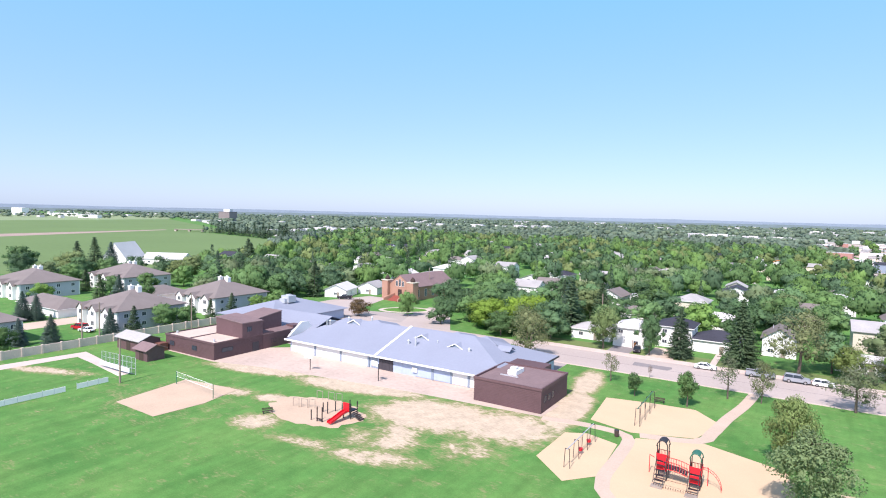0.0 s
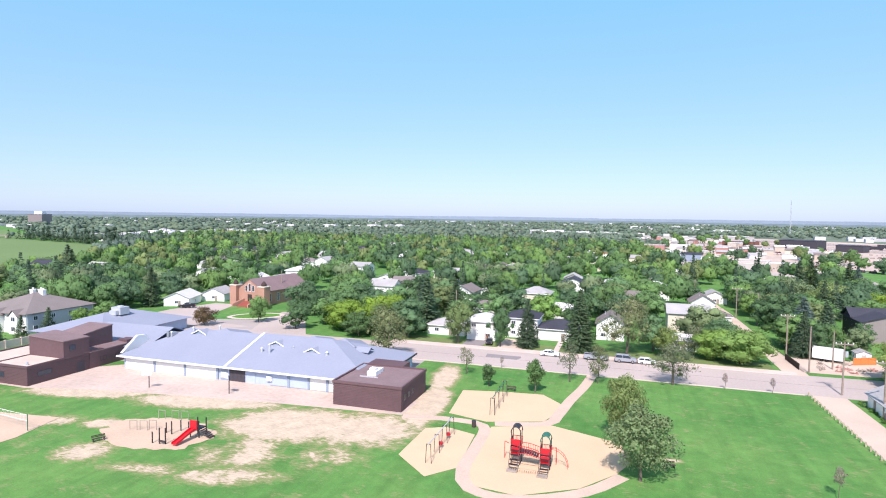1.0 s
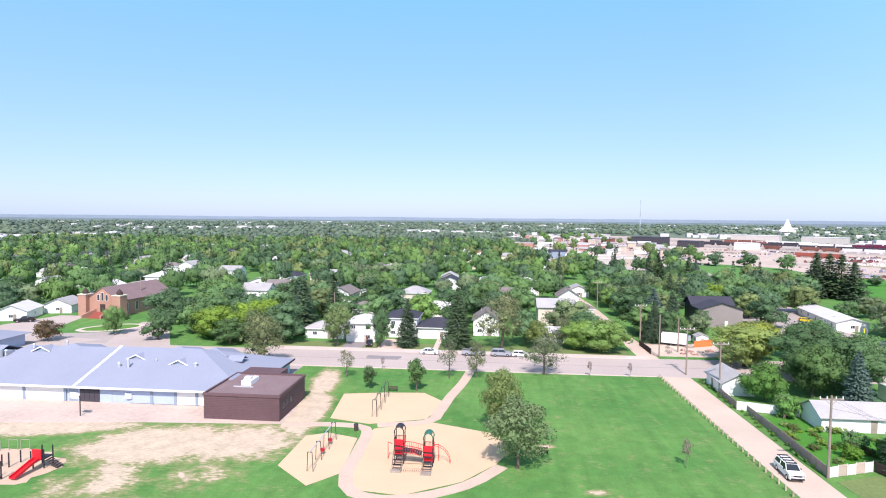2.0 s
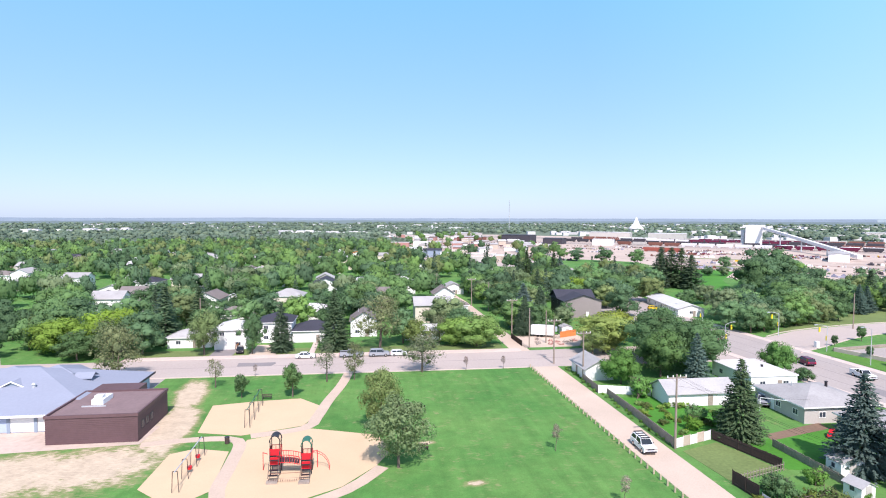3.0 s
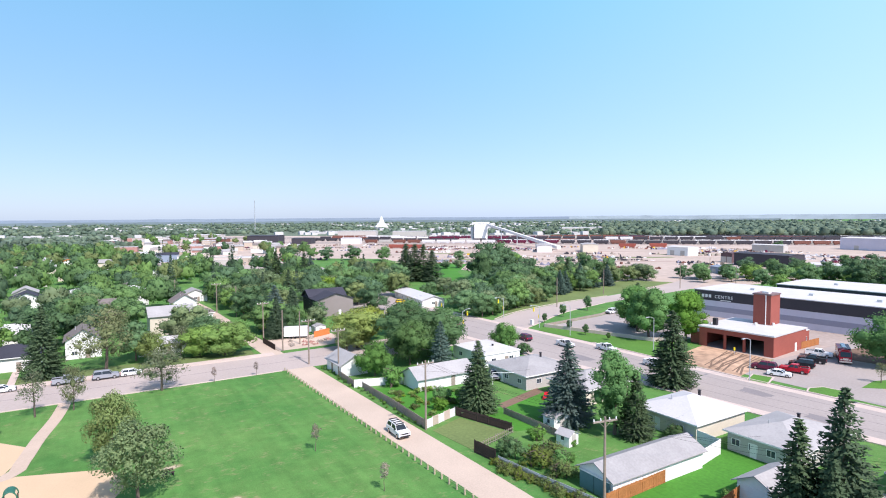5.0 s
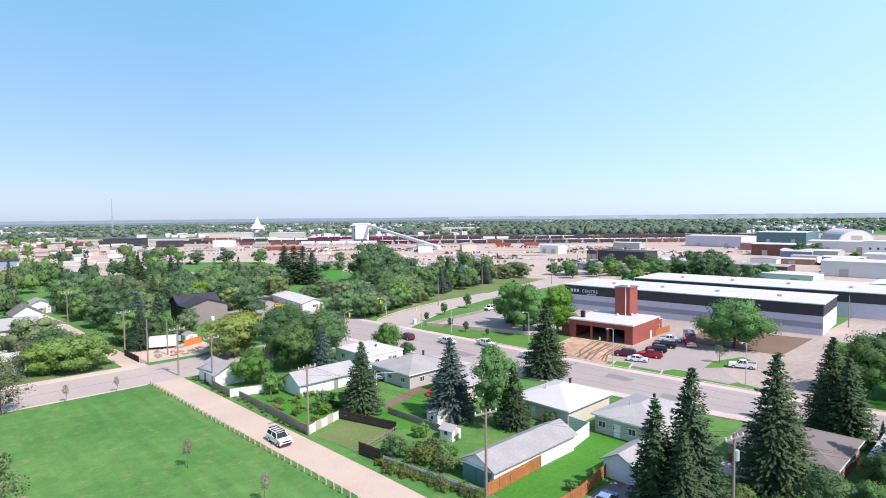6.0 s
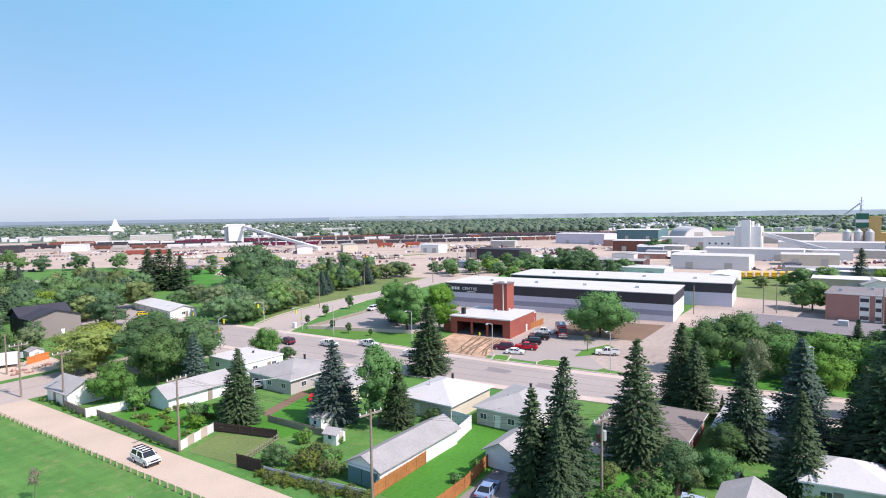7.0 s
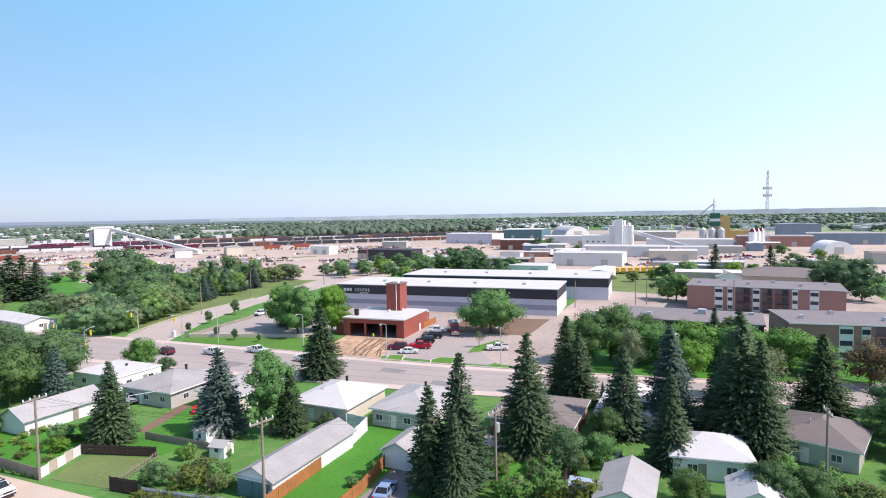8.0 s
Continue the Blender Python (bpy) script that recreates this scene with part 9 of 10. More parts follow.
def climbing_frame():
    ob = thing("climbing_frame", -12.2, 77.5, 0, 0.05, "red and black climbing frame with arched tower tops and slides", "playground")
    for cx, dz, cy, wide in ((-1.75, 2.5, 0.6, 0.62), (2.35, 1.9, 0.2, 0.62)):
        for a in (-wide, wide):
            for b in (-wide, wide):
                part("post", tube(B(), (cx + a, cy + b, 0), (cx + a, cy + b, dz + 2.0), 0.06), "dark_paint", ob)
        part("deck", box(B(), cx - wide, cy - wide, dz - 0.1, cx + wide, cy + wide, dz), "dark_paint", ob)
        part("side_panel", box(B(), cx - wide - 0.12, cy - wide, dz, cx - wide - 0.07, cy + wide, dz + 1.0), "red_paint", ob)
        part("side_panel", box(B(), cx + wide + 0.07, cy - wide, dz, cx + wide + 0.12, cy + wide, dz + 1.0), "red_paint", ob)
        part("front_panel", box(B(), cx - wide, cy - wide - 0.12, dz - 1.2, cx + wide, cy - wide - 0.07, dz - 0.1), "red_paint", ob)
        part("front_panel", box(B(), cx - wide, cy - wide - 0.12, dz + 0.15, cx + wide, cy - wide - 0.07, dz + 1.0), "red_paint", ob)
        # arched roof bands
        bm = B()
        n = 12
        prev = None
        for i in range(n + 1):
            an = math.pi * i / n
            px, pz = cx - (wide + 0.06) * math.cos(an), dz + 1.9 + 0.85 * math.sin(an)
            if prev:
                for yy in (cy - 0.75, cy + 0.75):
                    tube(bm, (prev[0], yy, prev[1]), (px, yy, pz), 0.07, n=6)
                faces(bm, [(prev[0], cy - 0.75, prev[1] + 0.06), (px, cy - 0.75, pz + 0.06), (px, cy + 0.75, pz + 0.06), (prev[0], cy + 0.75, prev[1] + 0.06), (prev[0], cy - 0.75, prev[1]), (px, cy - 0.75, pz), (px, cy + 0.75, pz), (prev[0], cy + 0.75, prev[1])], [(0, 1, 2, 3), (7, 6, 5, 4)]) if 3 < i < 10 else None
            prev = (px, pz)
        part("arch_roof", bm, "green_paint" if cx > 0 else "dark_paint", ob)
        bm = B()
        for i in range(9):
            tube(bm, (cx - 0.7 + i * 0.175, cy + 0.78, dz), (cx - 0.7 + i * 0.175, cy + 0.78, dz + 1.0), 0.025, n=5)
        tube(bm, (cx - 0.75, cy + 0.78, dz + 1.0), (cx + 0.75, cy + 0.78, dz + 1.0), 0.04, n=5)
        part("guard_rail", bm, "red_paint", ob)
        # transfer steps at the front
        for i in range(4):
            part("step", box(B(), cx - 0.55, cy - 1.2 - i * 0.5, dz - 0.45 - i * 0.45, cx + 0.55, cy - 0.85 - i * 0.5, dz - 0.37 - i * 0.45), "dark_paint", ob)
        for s in (-0.6, 0.6):
            part("handrail", tube(B(), (cx + s, cy - 0.8, dz + 0.7), (cx + s, cy - 2.9, 0.5), 0.04, n=6), "dark_paint", ob)
        part("landing", box(B(), cx - 0.75, cy - 3.5, 0.0, cx + 0.65, cy - 2.6, 0.22), "old_wood", ob)
    # red slide behind the tall tower
    bm = B()
    prof = [(1.35, 2.0), (2.2, 1.85), (4.2, 0.55), (5.0, 0.35), (5.4, 0.35)]
    for s0, s1, dz in ((-0.35, 0.35, 0.0), (-0.42, -0.35, 0.25), (0.35, 0.42, 0.25)):
        solid(bm, [[(-2.2 + s0, yy, zz - 0.05), (-2.2 + s1, yy, zz - 0.05), (-2.2 + s1, yy, zz + dz), (-2.2 + s0, yy, zz + dz)] for yy, zz in prof])
    part("slide", bm, "red_paint", ob)
    # arched bridge with rails
    for i in range(9):
        t = (i + 0.5) / 9
        px = -1.4 + 2.8 * t
        part("bridge_plank", box(B(), px - 0.14, -0.4, 1.72 - 0.25 * t + 0.2 * math.sin(math.pi * t), px + 0.14, 1.0, 1.79 - 0.25 * t + 0.2 * math.sin(math.pi * t)), "dark_paint", ob)
    for yy in (-0.45, 1.05):
        bm = B()
        prev = None
        for i in range(10):
            t = i / 9
            p = (-1.45 + 2.9 * t, yy, 2.75 - 0.35 * t + 0.15 * math.sin(math.pi * t))
            q = (p[0], yy, p[2] - 1.0)
            tube(bm, q, p, 0.03, n=5)
            if prev:
                tube(bm, prev[0], p, 0.045, n=5)
                tube(bm, prev[1], q, 0.045, n=5)
            prev = (p, q)
        part("bridge_rail", bm, "red_paint", ob)
    # curved ladder
    ladder = part("arch_ladder", tube(B(), (3.1, 0.55, 2.5), (3.1, 1.25, 2.5), 0.03, n=5), "red_paint", ob)
    for s in (-0.35, 0.35):
        bm, prev = B(), None
        for i in range(9):
            an = math.pi / 2 * i / 8
            p = (3.1 + 2.2 * math.sin(an), 0.9 + s, 2.5 * math.cos(an))
            if prev:
                tube(bm, prev, p, 0.03, n=6)
            prev = p
        part("ladder_rail", bm, "red_paint", ladder)
    for i in range(1, 8):
        an = math.pi / 2 * i / 8
        part("rung", tube(B(), (3.1 + 2.2 * math.sin(an), 0.55, 2.5 * math.cos(an)), (3.1 + 2.2 * math.sin(an), 1.25, 2.5 * math.cos(an)), 0.022, n=5), "red_paint", ladder)
    bm = B()
    for i in range(16):
        a = i / 15
        tube(bm, (-2.2 + 4.4 * a, -2.6, 0.42 - 0.18 * math.sin(math.pi * a)), (-2.2 + 4.4 * a, -2.2, 0.42 - 0.18 * math.sin(math.pi * a)), 0.035, n=5)
    tube(bm, (-2.2, -2.2, 1.1), (2.2, -2.2, 1.1), 0.03, n=5)
    part("chain_walk", bm, "rust", ob)
    for k in (-3.6, 3.6):
        part("climbing_bar", tube(B(), (k, 1.6, 0), (k, 1.6, 2.4), 0.05), "red_paint", ob)
        part("climbing_bar", tube(B(), (k, 1.6, 2.4), (k * 0.8, 1.0, 2.4), 0.05), "red_paint", ob)


climbing_frame()


def small_playground():
    ob = thing("small_playground", -64.5, 70.2, 0, 0.05, "small play set with a red slide and timber posts", "playground")
    for a, b, h in ((-1.6, -3.3, 1.7), (-0.4, -3.2, 2.4), (0.5, -3.0, 2.4), (-2.7, 0.6, 1.6), (-1.5, 0.4, 2.0), (-1.2, 2.0, 1.7), (2.0, 0.4, 2.6), (3.4, 0.6, 2.6), (2.0, 2.0, 2.6), (3.4, 2.2, 2.6), (1.0, 1.2, 2.0)):
        part("post", tube(B(), (a, b, 0), (a, b, h), 0.09), "dark_paint", ob)
    part("deck", box(B(), 2.0, 0.4, 1.15, 3.4, 2.2, 1.3), "dark_paint", ob)
    part("slide_hood", box(B(), 2.1, 0.2, 1.3, 3.3, 0.38, 2.7), "red_paint", ob)
    bm = B()
    prof = [(0.3, 1.35), (-0.5, 1.2), (-2.6, 0.45), (-3.3, 0.3)]
    for s0, s1, dz in ((-0.35, 0.35, 0.0), (-0.45, -0.35, 0.3), (0.35, 0.45, 0.3)):
        solid(bm, [[(2.7 + s0 + (y0 - 0.3) * 0.12, y0, z0 - 0.06), (2.7 + s1 + (y0 - 0.3) * 0.12, y0, z0 - 0.06), (2.7 + s1 + (y0 - 0.3) * 0.12, y0, z0 + dz + 0.01), (2.7 + s0 + (y0 - 0.3) * 0.12, y0, z0 + dz + 0.01)] for y0, z0 in prof])
    part("slide", bm, "red_paint", ob)
    for i in range(6):
        part("step", box(B(), 3.5 + i * 0.3, 0.6, 1.0 - i * 0.17, 3.78 + i * 0.3, 1.8, 1.08 - i * 0.17), "dark_wood", ob)
    part("seat_frame", box(B(), -0.5, -3.3, 0.35, 0.6, -2.9, 0.45), "dark_wood", ob)
    for a, b in ((-9.0, -0.2), (-7.4, 0.2), (-6.2, 0.8), (-8.4, 5.0), (-6.2, 5.6), (-4.6, 5.9)):
        bm = tube(B(), (a, b, 0), (a, b, 1.5), 0.05)
        tube(bm, (a + 1.2, b + 0.2, 0), (a + 1.2, b + 0.2, 1.5), 0.05)
        tube(bm, (a, b, 1.5), (a + 1.2, b + 0.2, 1.5), 0.05)
        part("climbing_bar", bm, "old_wood", ob)


small_playground()


def hoop(x, y, h, face):
    ob = thing("basketball_hoop", x, y, face, 0, "tall basketball post with a white backboard", "hoop", "basketball hoops")
    part("post", tube(B(), (0, 0, 0), (0, 0, h - 0.6), 0.09), "dark_paint", ob)
    part("arm", tube(B(), (0, 0, h - 0.6), (0, -1.0, h - 0.3), 0.07), "dark_paint", ob)
    part("backboard", box(B(), -0.9, -1.1, h - 0.7, 0.9, -1.03, h + 0.35), "white", ob)
    bm = B()
    for i in range(12):
        a, b = 2 * math.pi * i / 12, 2 * math.pi * (i + 1) / 12
        tube(bm, (0.23 * math.cos(a), -1.4 + 0.23 * math.sin(a), h - 0.5), (0.23 * math.cos(b), -1.4 + 0.23 * math.sin(b), h - 0.5), 0.02, n=4)
    part("ring", bm, "orange", ob)


hoop(-87.8, 88.4, 3.4, 20)
hoop(-70.9, 90.4, 4.0, -10)
ob = thing("volleyball_net", -94.2, 65.1, -6, 0, "volleyball net on two posts over sand", "net")
for s in (-1, 1):
    part("post", tube(B(), (s * 6.5, 0, 0), (s * 6.5, 0, 2.6), 0.07), "green_paint", ob)
bm = B()
for i in range(40):
    tube(bm, (-6.5 + i * 13 / 39, 0, 1.6), (-6.5 + i * 13 / 39, 0, 2.5), 0.004, n=3)
for i in range(6):
    tube(bm, (-6.5, 0, 1.6 + i * 0.18), (6.5, 0, 1.6 + i * 0.18), 0.005 if 0 < i < 5 else 0.03, n=4)
part("net", bm, "white", ob)


def bench(x, y, rot):
    ob = thing("bench", x, y, rot, 0, "dark slatted park bench on the lawn", "bench", "park benches")
    for i in range(3):
        part("seat_slat", box(B(), -0.9, -0.2 + i * 0.15, 0.42, 0.9, -0.08 + i * 0.15, 0.47), "dark_wood", ob)
    for i in range(2):
        part("back_slat", box(B(), -0.9, 0.26, 0.58 + i * 0.18, 0.9, 0.31, 0.7 + i * 0.18), "dark_wood", ob)
    for s in (-0.7, 0.7):
        part("leg", box(B(), s - 0.05, -0.2, 0, s + 0.05, 0.25, 0.417), "dark_paint", ob)


bench(-20.8, 110.6, 0)
bench(6.2, 83.2, 20)
bench(-74.2, 65.0, 60)
ob = thing("litter_bin", -22.9, 89.2, 0, 0.05, "dark round litter bin beside the path", "bin")
part("drum", tube(B(), (0, 0, 0), (0, 0, 0.95), 0.33, 0.36, 14), "dark_wood", ob)
part("rim", tube(B(), (0, 0, 0.953), (0, 0, 1.02), 0.38, 0.34, 14), "dark_paint", ob)

# ---- ball field corner ----
def backstop():
    ob = thing("backstop", -112, 60, 0, 0, "chain-link ball field backstop with white boards", "fence")
    for i in range(12):
        yy = -20 + i * 1.9
        if i in (6, 10, 11):
            continue
        part("board_panel", box(B(), -0.05, yy, 0.1, 0.05, yy + 1.84, 1.05), "white", ob)
        part("post", tube(B(), (0, yy, 0), (0, yy, 1.25), 0.05), "galvanised", ob)
    part("board_panel", box(B(), -12, 3.6, 0.6, -1, 3.7, 1.5), "white", ob)
    bm = B()
    for i in range(9):
        tube(bm, (-12 + i * 1.4, 4.0 + 0.1 * i, 0), (-12 + i * 1.4, 4.0 + 0.1 * i, 3.4), 0.05)
    for z in (0.1, 1.2, 2.3, 3.4):
        tube(bm, (-12, 4.0, z), (-0.8, 4.8, z), 0.03, n=4)
    for i in range(60):
        tube(bm, (-12 + i * 0.187, 4.0 + i * 0.0133, 0.1), (-12 + i * 0.187, 4.0 + i * 0.0133, 3.4), 0.008, n=3)
    part("mesh_screen", bm, "galvanised", ob)


backstop()
sheet("footpath", [(-142, 46), (-137.5, 46), (-136.2, 65), (-128.5, 64.2), (-114.5, 62.2), (-114.5, 64.4), (-128.5, 66.8), (-139.5, 68.5)], "concrete", 0.03, "pale concrete path beside the ball field", "path")


def hut(x, y, w, d, h, rot, label, roof="brown_roof"):
    ob = thing("shed", x, y, rot, 0, label, "shed", "brown sheds")
    part("wall", gable_wall(B(), -w / 2, -d / 2, w / 2, d / 2, h, 0.9, "x"), "brown_metal", ob)
    part("roof", roof_gable(B(), -w / 2 - 0.5, -d / 2 - 0.6, w / 2 + 0.5, d / 2 + 0.6, h - 0.15, 1.2, "x", 0.12), roof, ob)
    door(ob, 0, -d / 2, "-y", "dark_wood", 1.6, 2.0)


hut(-122.4, 73.6, 4.6, 4.0, 2.5, 0, "small dark brown wooden shed beside the gymnasium")
hut(-133.5, 77.5, 9.5, 5.0, 2.8, 0, "long dark brown shed with a pale metal roof near the wall", "grey_roof")
single("container", box(B(), -129.8, 78.5, 0, -126.5, 80.6, 1.9), "rust", "rusty red bin between sheds", "container")

# ---- poles, wires and lamps ----
def power_pole(x, y, h, rot=60, arm=True, transformer=False, label="tall wooden power pole with a crossarm"):
    ob = thing("power_pole", x, y, rot, 0, label, "pole", "power poles")
    part("pole", tube(B(), (0, 0, -0.2), (0, 0, h), 0.19, 0.13, 9), "pole_wood", ob)
    if arm:
        bm = box(B(), -1.6, -0.09, h - 0.6, 1.6, 0.09, h - 0.4)
        tube(bm, (-0.9, 0, h - 0.5), (0, 0, h - 1.3), 0.03, n=4)
        tube(bm, (0.9, 0, h - 0.5), (0, 0, h - 1.3), 0.03, n=4)
        part("crossarm", bm, "old_wood", ob)
        for s in (-1.5, -0.6, 0.6, 1.5):
            part("insulator", tube(B(), (s, 0, h - 0.4), (s, 0, h - 0.12), 0.09, 0.06), "white", ob)
    if transformer:
        part("transformer", tube(B(), (0.45, 0, h - 3.0), (0.45, 0, h - 1.9), 0.3, n=12), "galvanised", ob)
    return ob


LINE = [(37.1, 219.5, 10.8), (38.9, 162.0, 10.8), (41.1, 130.0, 10.6), (43.2, 116.7, 10.3), (43.3, 79.4, 11.2), (48.4, 46.7, 10.8), (61.9, 23.3, 10.5), (75.6, -12.4, 10.5)]
for i, (x, y, h) in enumerate(LINE):
    power_pole(x, y, h, 5 if i not in (5, 6) else -13, True, i in (2, 6))
for x, y, h in ((39.8, 146.5, 10.5), (41.2, 206.9, 10.5), (46.0, 152, 9.0), (27, 250, 10), (-50, 172, 11), (188, 176, 11), (147, 161, 11), (232, 170, 11), (200.9, 41.1, 9.5), (213.6, 22.1, 10), (215.5, 18.5, 10), (-148.5, 72, 10), (-147.2, 75.5, 10), (-143.6, 98.5, 10), (-127, 194, 12), (205, -9, 11), (260, 160, 10), (300, 200, 10)):
    power_pole(x, y, h, 60, False, label="plain wooden utility pole")
power_pole(-109.8, 60.0, 8.6, 0, False, label="dark wooden pole at the ball field corner")


def wire(p, q, sag, name="wire"):
    cu = bpy.data.curves.new(name, "CURVE")
    cu.dimensions, cu.bevel_depth, cu.bevel_resolution = "3D", 0.012, 0
    sp = cu.splines.new("POLY")
    sp.points.add(10)
    for i in range(11):
        t = i / 10
        v = Vector(p).lerp(Vector(q), t)
        sp.points[i].co = (v.x, v.y, v.z - sag * 4 * t * (1 - t), 1)
    ob = new(name, cu)
    cu.materials.append(M["rubber"])
    return tagged(ob, "thin black overhead wire between poles", "wire", "overhead wires")


for (x0, y0, h0), (x1, y1, h1) in zip(LINE, LINE[1:]):
    for s in (-1.2, 0.4, 1.2):
        wire((x0 + s * 0.4, y0 + s * 0.9, h0 - 0.2), (x1 + s * 0.4, y1 + s * 0.9, h1 - 0.2), 0.7)
wire((39.8, 146.5, 10.2), (41.1, 130.0, 10.2), 0.3)
wire((46.0, 152, 8.8), (41.1, 130.0, 9.5), 0.3)
wire((43.3, 79.4, 9.5), (72, 88, 3.6), 0.4)
wire((48.4, 46.7, 9.0), (74.5, 55, 3.6), 0.4)
wire((48.4, 46.7, 9.0), (76, 44, 3.6), 0.4)


def street_lamp(x, y, rot, h=8.5, reach=2.2, signal=False):
    ob = thing("traffic_light" if signal else "street_lamp", x, y, rot, 0, "traffic signal on a mast with a yellow head" if signal else "steel street lamp with a curved arm", "signal" if signal else "lamp", "signals at the crossing" if signal else "street lamps")
    part("pole", tube(B(), (0, 0, 0), (0, 0, h), 0.11, 0.07), "galvanised", ob)
    bm = B()
    prev = (0, 0, h)
    for i in range(1, 6):
        t = i / 5
        p = (reach * t, 0, h + 0.5 * math.sin(t * math.pi / 2))
        tube(bm, prev, p, 0.05, n=6)
        prev = p
    part("arm", bm, "galvanised", ob)
    part("lamp_head", solid(B(), [[(reach - 0.1, -0.12, h + 0.4), (reach - 0.1, 0.12, h + 0.4), (reach - 0.1, 0.12, h + 0.6), (reach - 0.1, -0.12, h + 0.6)], [(reach + 0.7, -0.16, h + 0.36), (reach + 0.7, 0.16, h + 0.36), (reach + 0.7, 0.16, h + 0.52), (reach + 0.7, -0.16, h + 0.52)]]), "galvanised", ob)
    if signal:
        t = part("signal_head", box(B(), reach * 0.7 - 0.18, -0.28, h - 1.4, reach * 0.7 + 0.18, -0.04, h - 0.2), "lamp_yellow", ob)
        part("lens", tube(B(), (reach * 0.7, -0.3, h - 0.5), (reach * 0.7, -0.281, h - 0.5), 0.12), "dark_paint", t)
        part("pole_signal", box(B(), -0.2, -0.3, 2.8, 0.2, -0.12, 4.0), "lamp_yellow", ob)


for x, y, r in ((117, 94, 180), (112.6, 67.0, 180), (117.8, 41.1, 180), (114.0, 120, 180), (123, 5, 170), (85.5, 160, 0)):
    street_lamp(x, y, r)
for x, y, r in ((90, 139, 20), (94, 156, 80), (116.2, 153.6, 180), (114.8, 134, 180)):
    street_lamp(x, y, r, 6.5, 3.0, True)
single("control_box", box(B(), 115.5, 138.2, 0, 116.3, 139.2, 1.6), "white", "white traffic control cabinet at the crossing", "cabinet")


# ---- fences ----
def fence(pts, h, material, label, step=0.16, rails=True, gap=0.02, post=2.4, thick=0.025, solid_panel=False):
    """A board fence along pts: each stretch has its posts, rails and boards; long runs of boards are one mesh."""
    ob = thing("fence", 0, 0, 0, 0, label, "fence")
    for (x0, y0), (x1, y1) in zip(pts, pts[1:]):
        L = math.hypot(x1 - x0, y1 - y0)
        a = math.degrees(math.atan2(y1 - y0, x1 - x0))
        m = pose(x0, y0, 0, 0, 0, a)
        rb = random.Random(int(L * 100))
        if solid_panel:
            n = max(1, round(L / post))
            for i in range(n):
                p = part("panel", box(B(), L * i / n + 0.04, -thick, 0.05, L * (i + 1) / n - 0.04, thick, h + rb.uniform(-0.04, 0.04)), material, ob)
                p.matrix_basis = m
        else:
            bm = B()
            n = int(L / step)
            for i in range(n):
                t = L * i / n
                box(bm, t, -thick + rb.uniform(-0.008, 0.008), 0.05, t + step - gap, thick, h + rb.uniform(-0.05, 0.05))
            p = part("boarding", bm, material, ob)
            p.matrix_basis = m
        n = max(1, round(L / post))
        for i in range(n + 1):
            p = part("post", box(B(), L * i / n - 0.05, -0.07, 0, L * i / n + 0.05, -thick - 0.003, h + 0.1), material, ob)
            p.matrix_basis = m
        if rails:
            for z in (0.3, h - 0.3):
                p = part("rail", box(B(), 0.06, -0.06, z, L - 0.06, -thick - 0.003, z + 0.09), material, ob)
                p.matrix_basis = m
    return ob


fence([(43.6, 105.0), (43.7, 92.0), (43.4, 80.0)], 1.5, "old_wood", "weathered grey board fence along the lane")
for i, (m, l) in enumerate((("white", "white fence panel beside the fenced yard"), ("beige", "tan fence panel beside the fenced yard"), ("white", "white fence panel beside the fenced yard"), ("pale_roof", "faded pinkish fence panel beside the fenced yard"), ("sheet_metal", "pale metal fence panel beside the fenced yard"))):
    fence([(43.5 + 1.42 * i, 79.6 + 0.52 * i), (44.88 + 1.42 * i, 80.1 + 0.52 * i)], 1.5 + 0.12 * (i % 2), m, l, solid_panel=True, post=1.4)
fence([(50.9, 82.2), (54.2, 71.2)], 1.5, "dark_wood", "dark stained board fence round a small yard")
fence([(44.7, 67.8), (45.2, 63.4)], 1.9, "dark_wood", "dark stained wooden gate and fence")
fence([(54.0, 70.6), (45.1, 67.9)], 1.2, "old_wood", "low weathered rail fence with wire mesh", step=0.55, gap=0.47)
fence([(42.8, 115.4), (42.6, 107.0)], 1.5, "old_wood", "grey board fence beside the white garage")
fence([(42.6, 106.8), (47.7, 105.3), (52.0, 104.2)], 1.6, "white", "white panel fence beside the lane", solid_panel=True)
fence([(52.3, 104.0), (66, 105.0)], 1.3, "old_wood", "weathered board fence behind the long garage")
fence([(45.4, 63.0), (46.5, 55.0), (47.8, 47.2)], 1.1, "galvanised", "low pale wire and board fence along the lane", solid_panel=True, post=3)
fence([(48.6, 46.6), (59.6, 47.0)], 1.7, "cedar", "orange cedar board fence")
fence([(67.9, 47.5), (73.7, 48.5), (74.0, 52.4)], 2.2, "white", "tall white panel fence", solid_panel=True)
fence([(49.5, 38.3), (56, 38.4), (63.4, 39.5)], 1.7, "cedar", "reddish cedar board fence beside a drive")
fence([(150.6, 75.9), (159.4, 76.0)], 1.8, "cedar", "brown board fence beside the fire hall")
fence([(38.0, 158.8), (38.4, 148.5)], 1.5, "dark_wood", "dark board fence beside the back lane")
fence([(52, 158), (57.5, 160.5)], 1.8, "orange", "new orange wooden fence panels", solid_panel=True, post=1.8)
fence([(58.3, 78.5), (58.8, 64.5)], 1.2, "old_wood", "old board fence between two gardens")
fence([(68, 16.5), (78, 14)], 1.6, "dark_wood", "dark board fence behind the brown bungalow")
fence([(-35.5, 151.5), (-35.3, 160)], 1.7, "cedar", "reddish wooden side fence")
fence([(76, -18), (88, -26), (84, -30)], 1.6, "dark_wood", "dark deck screen beside the grey bungalow")

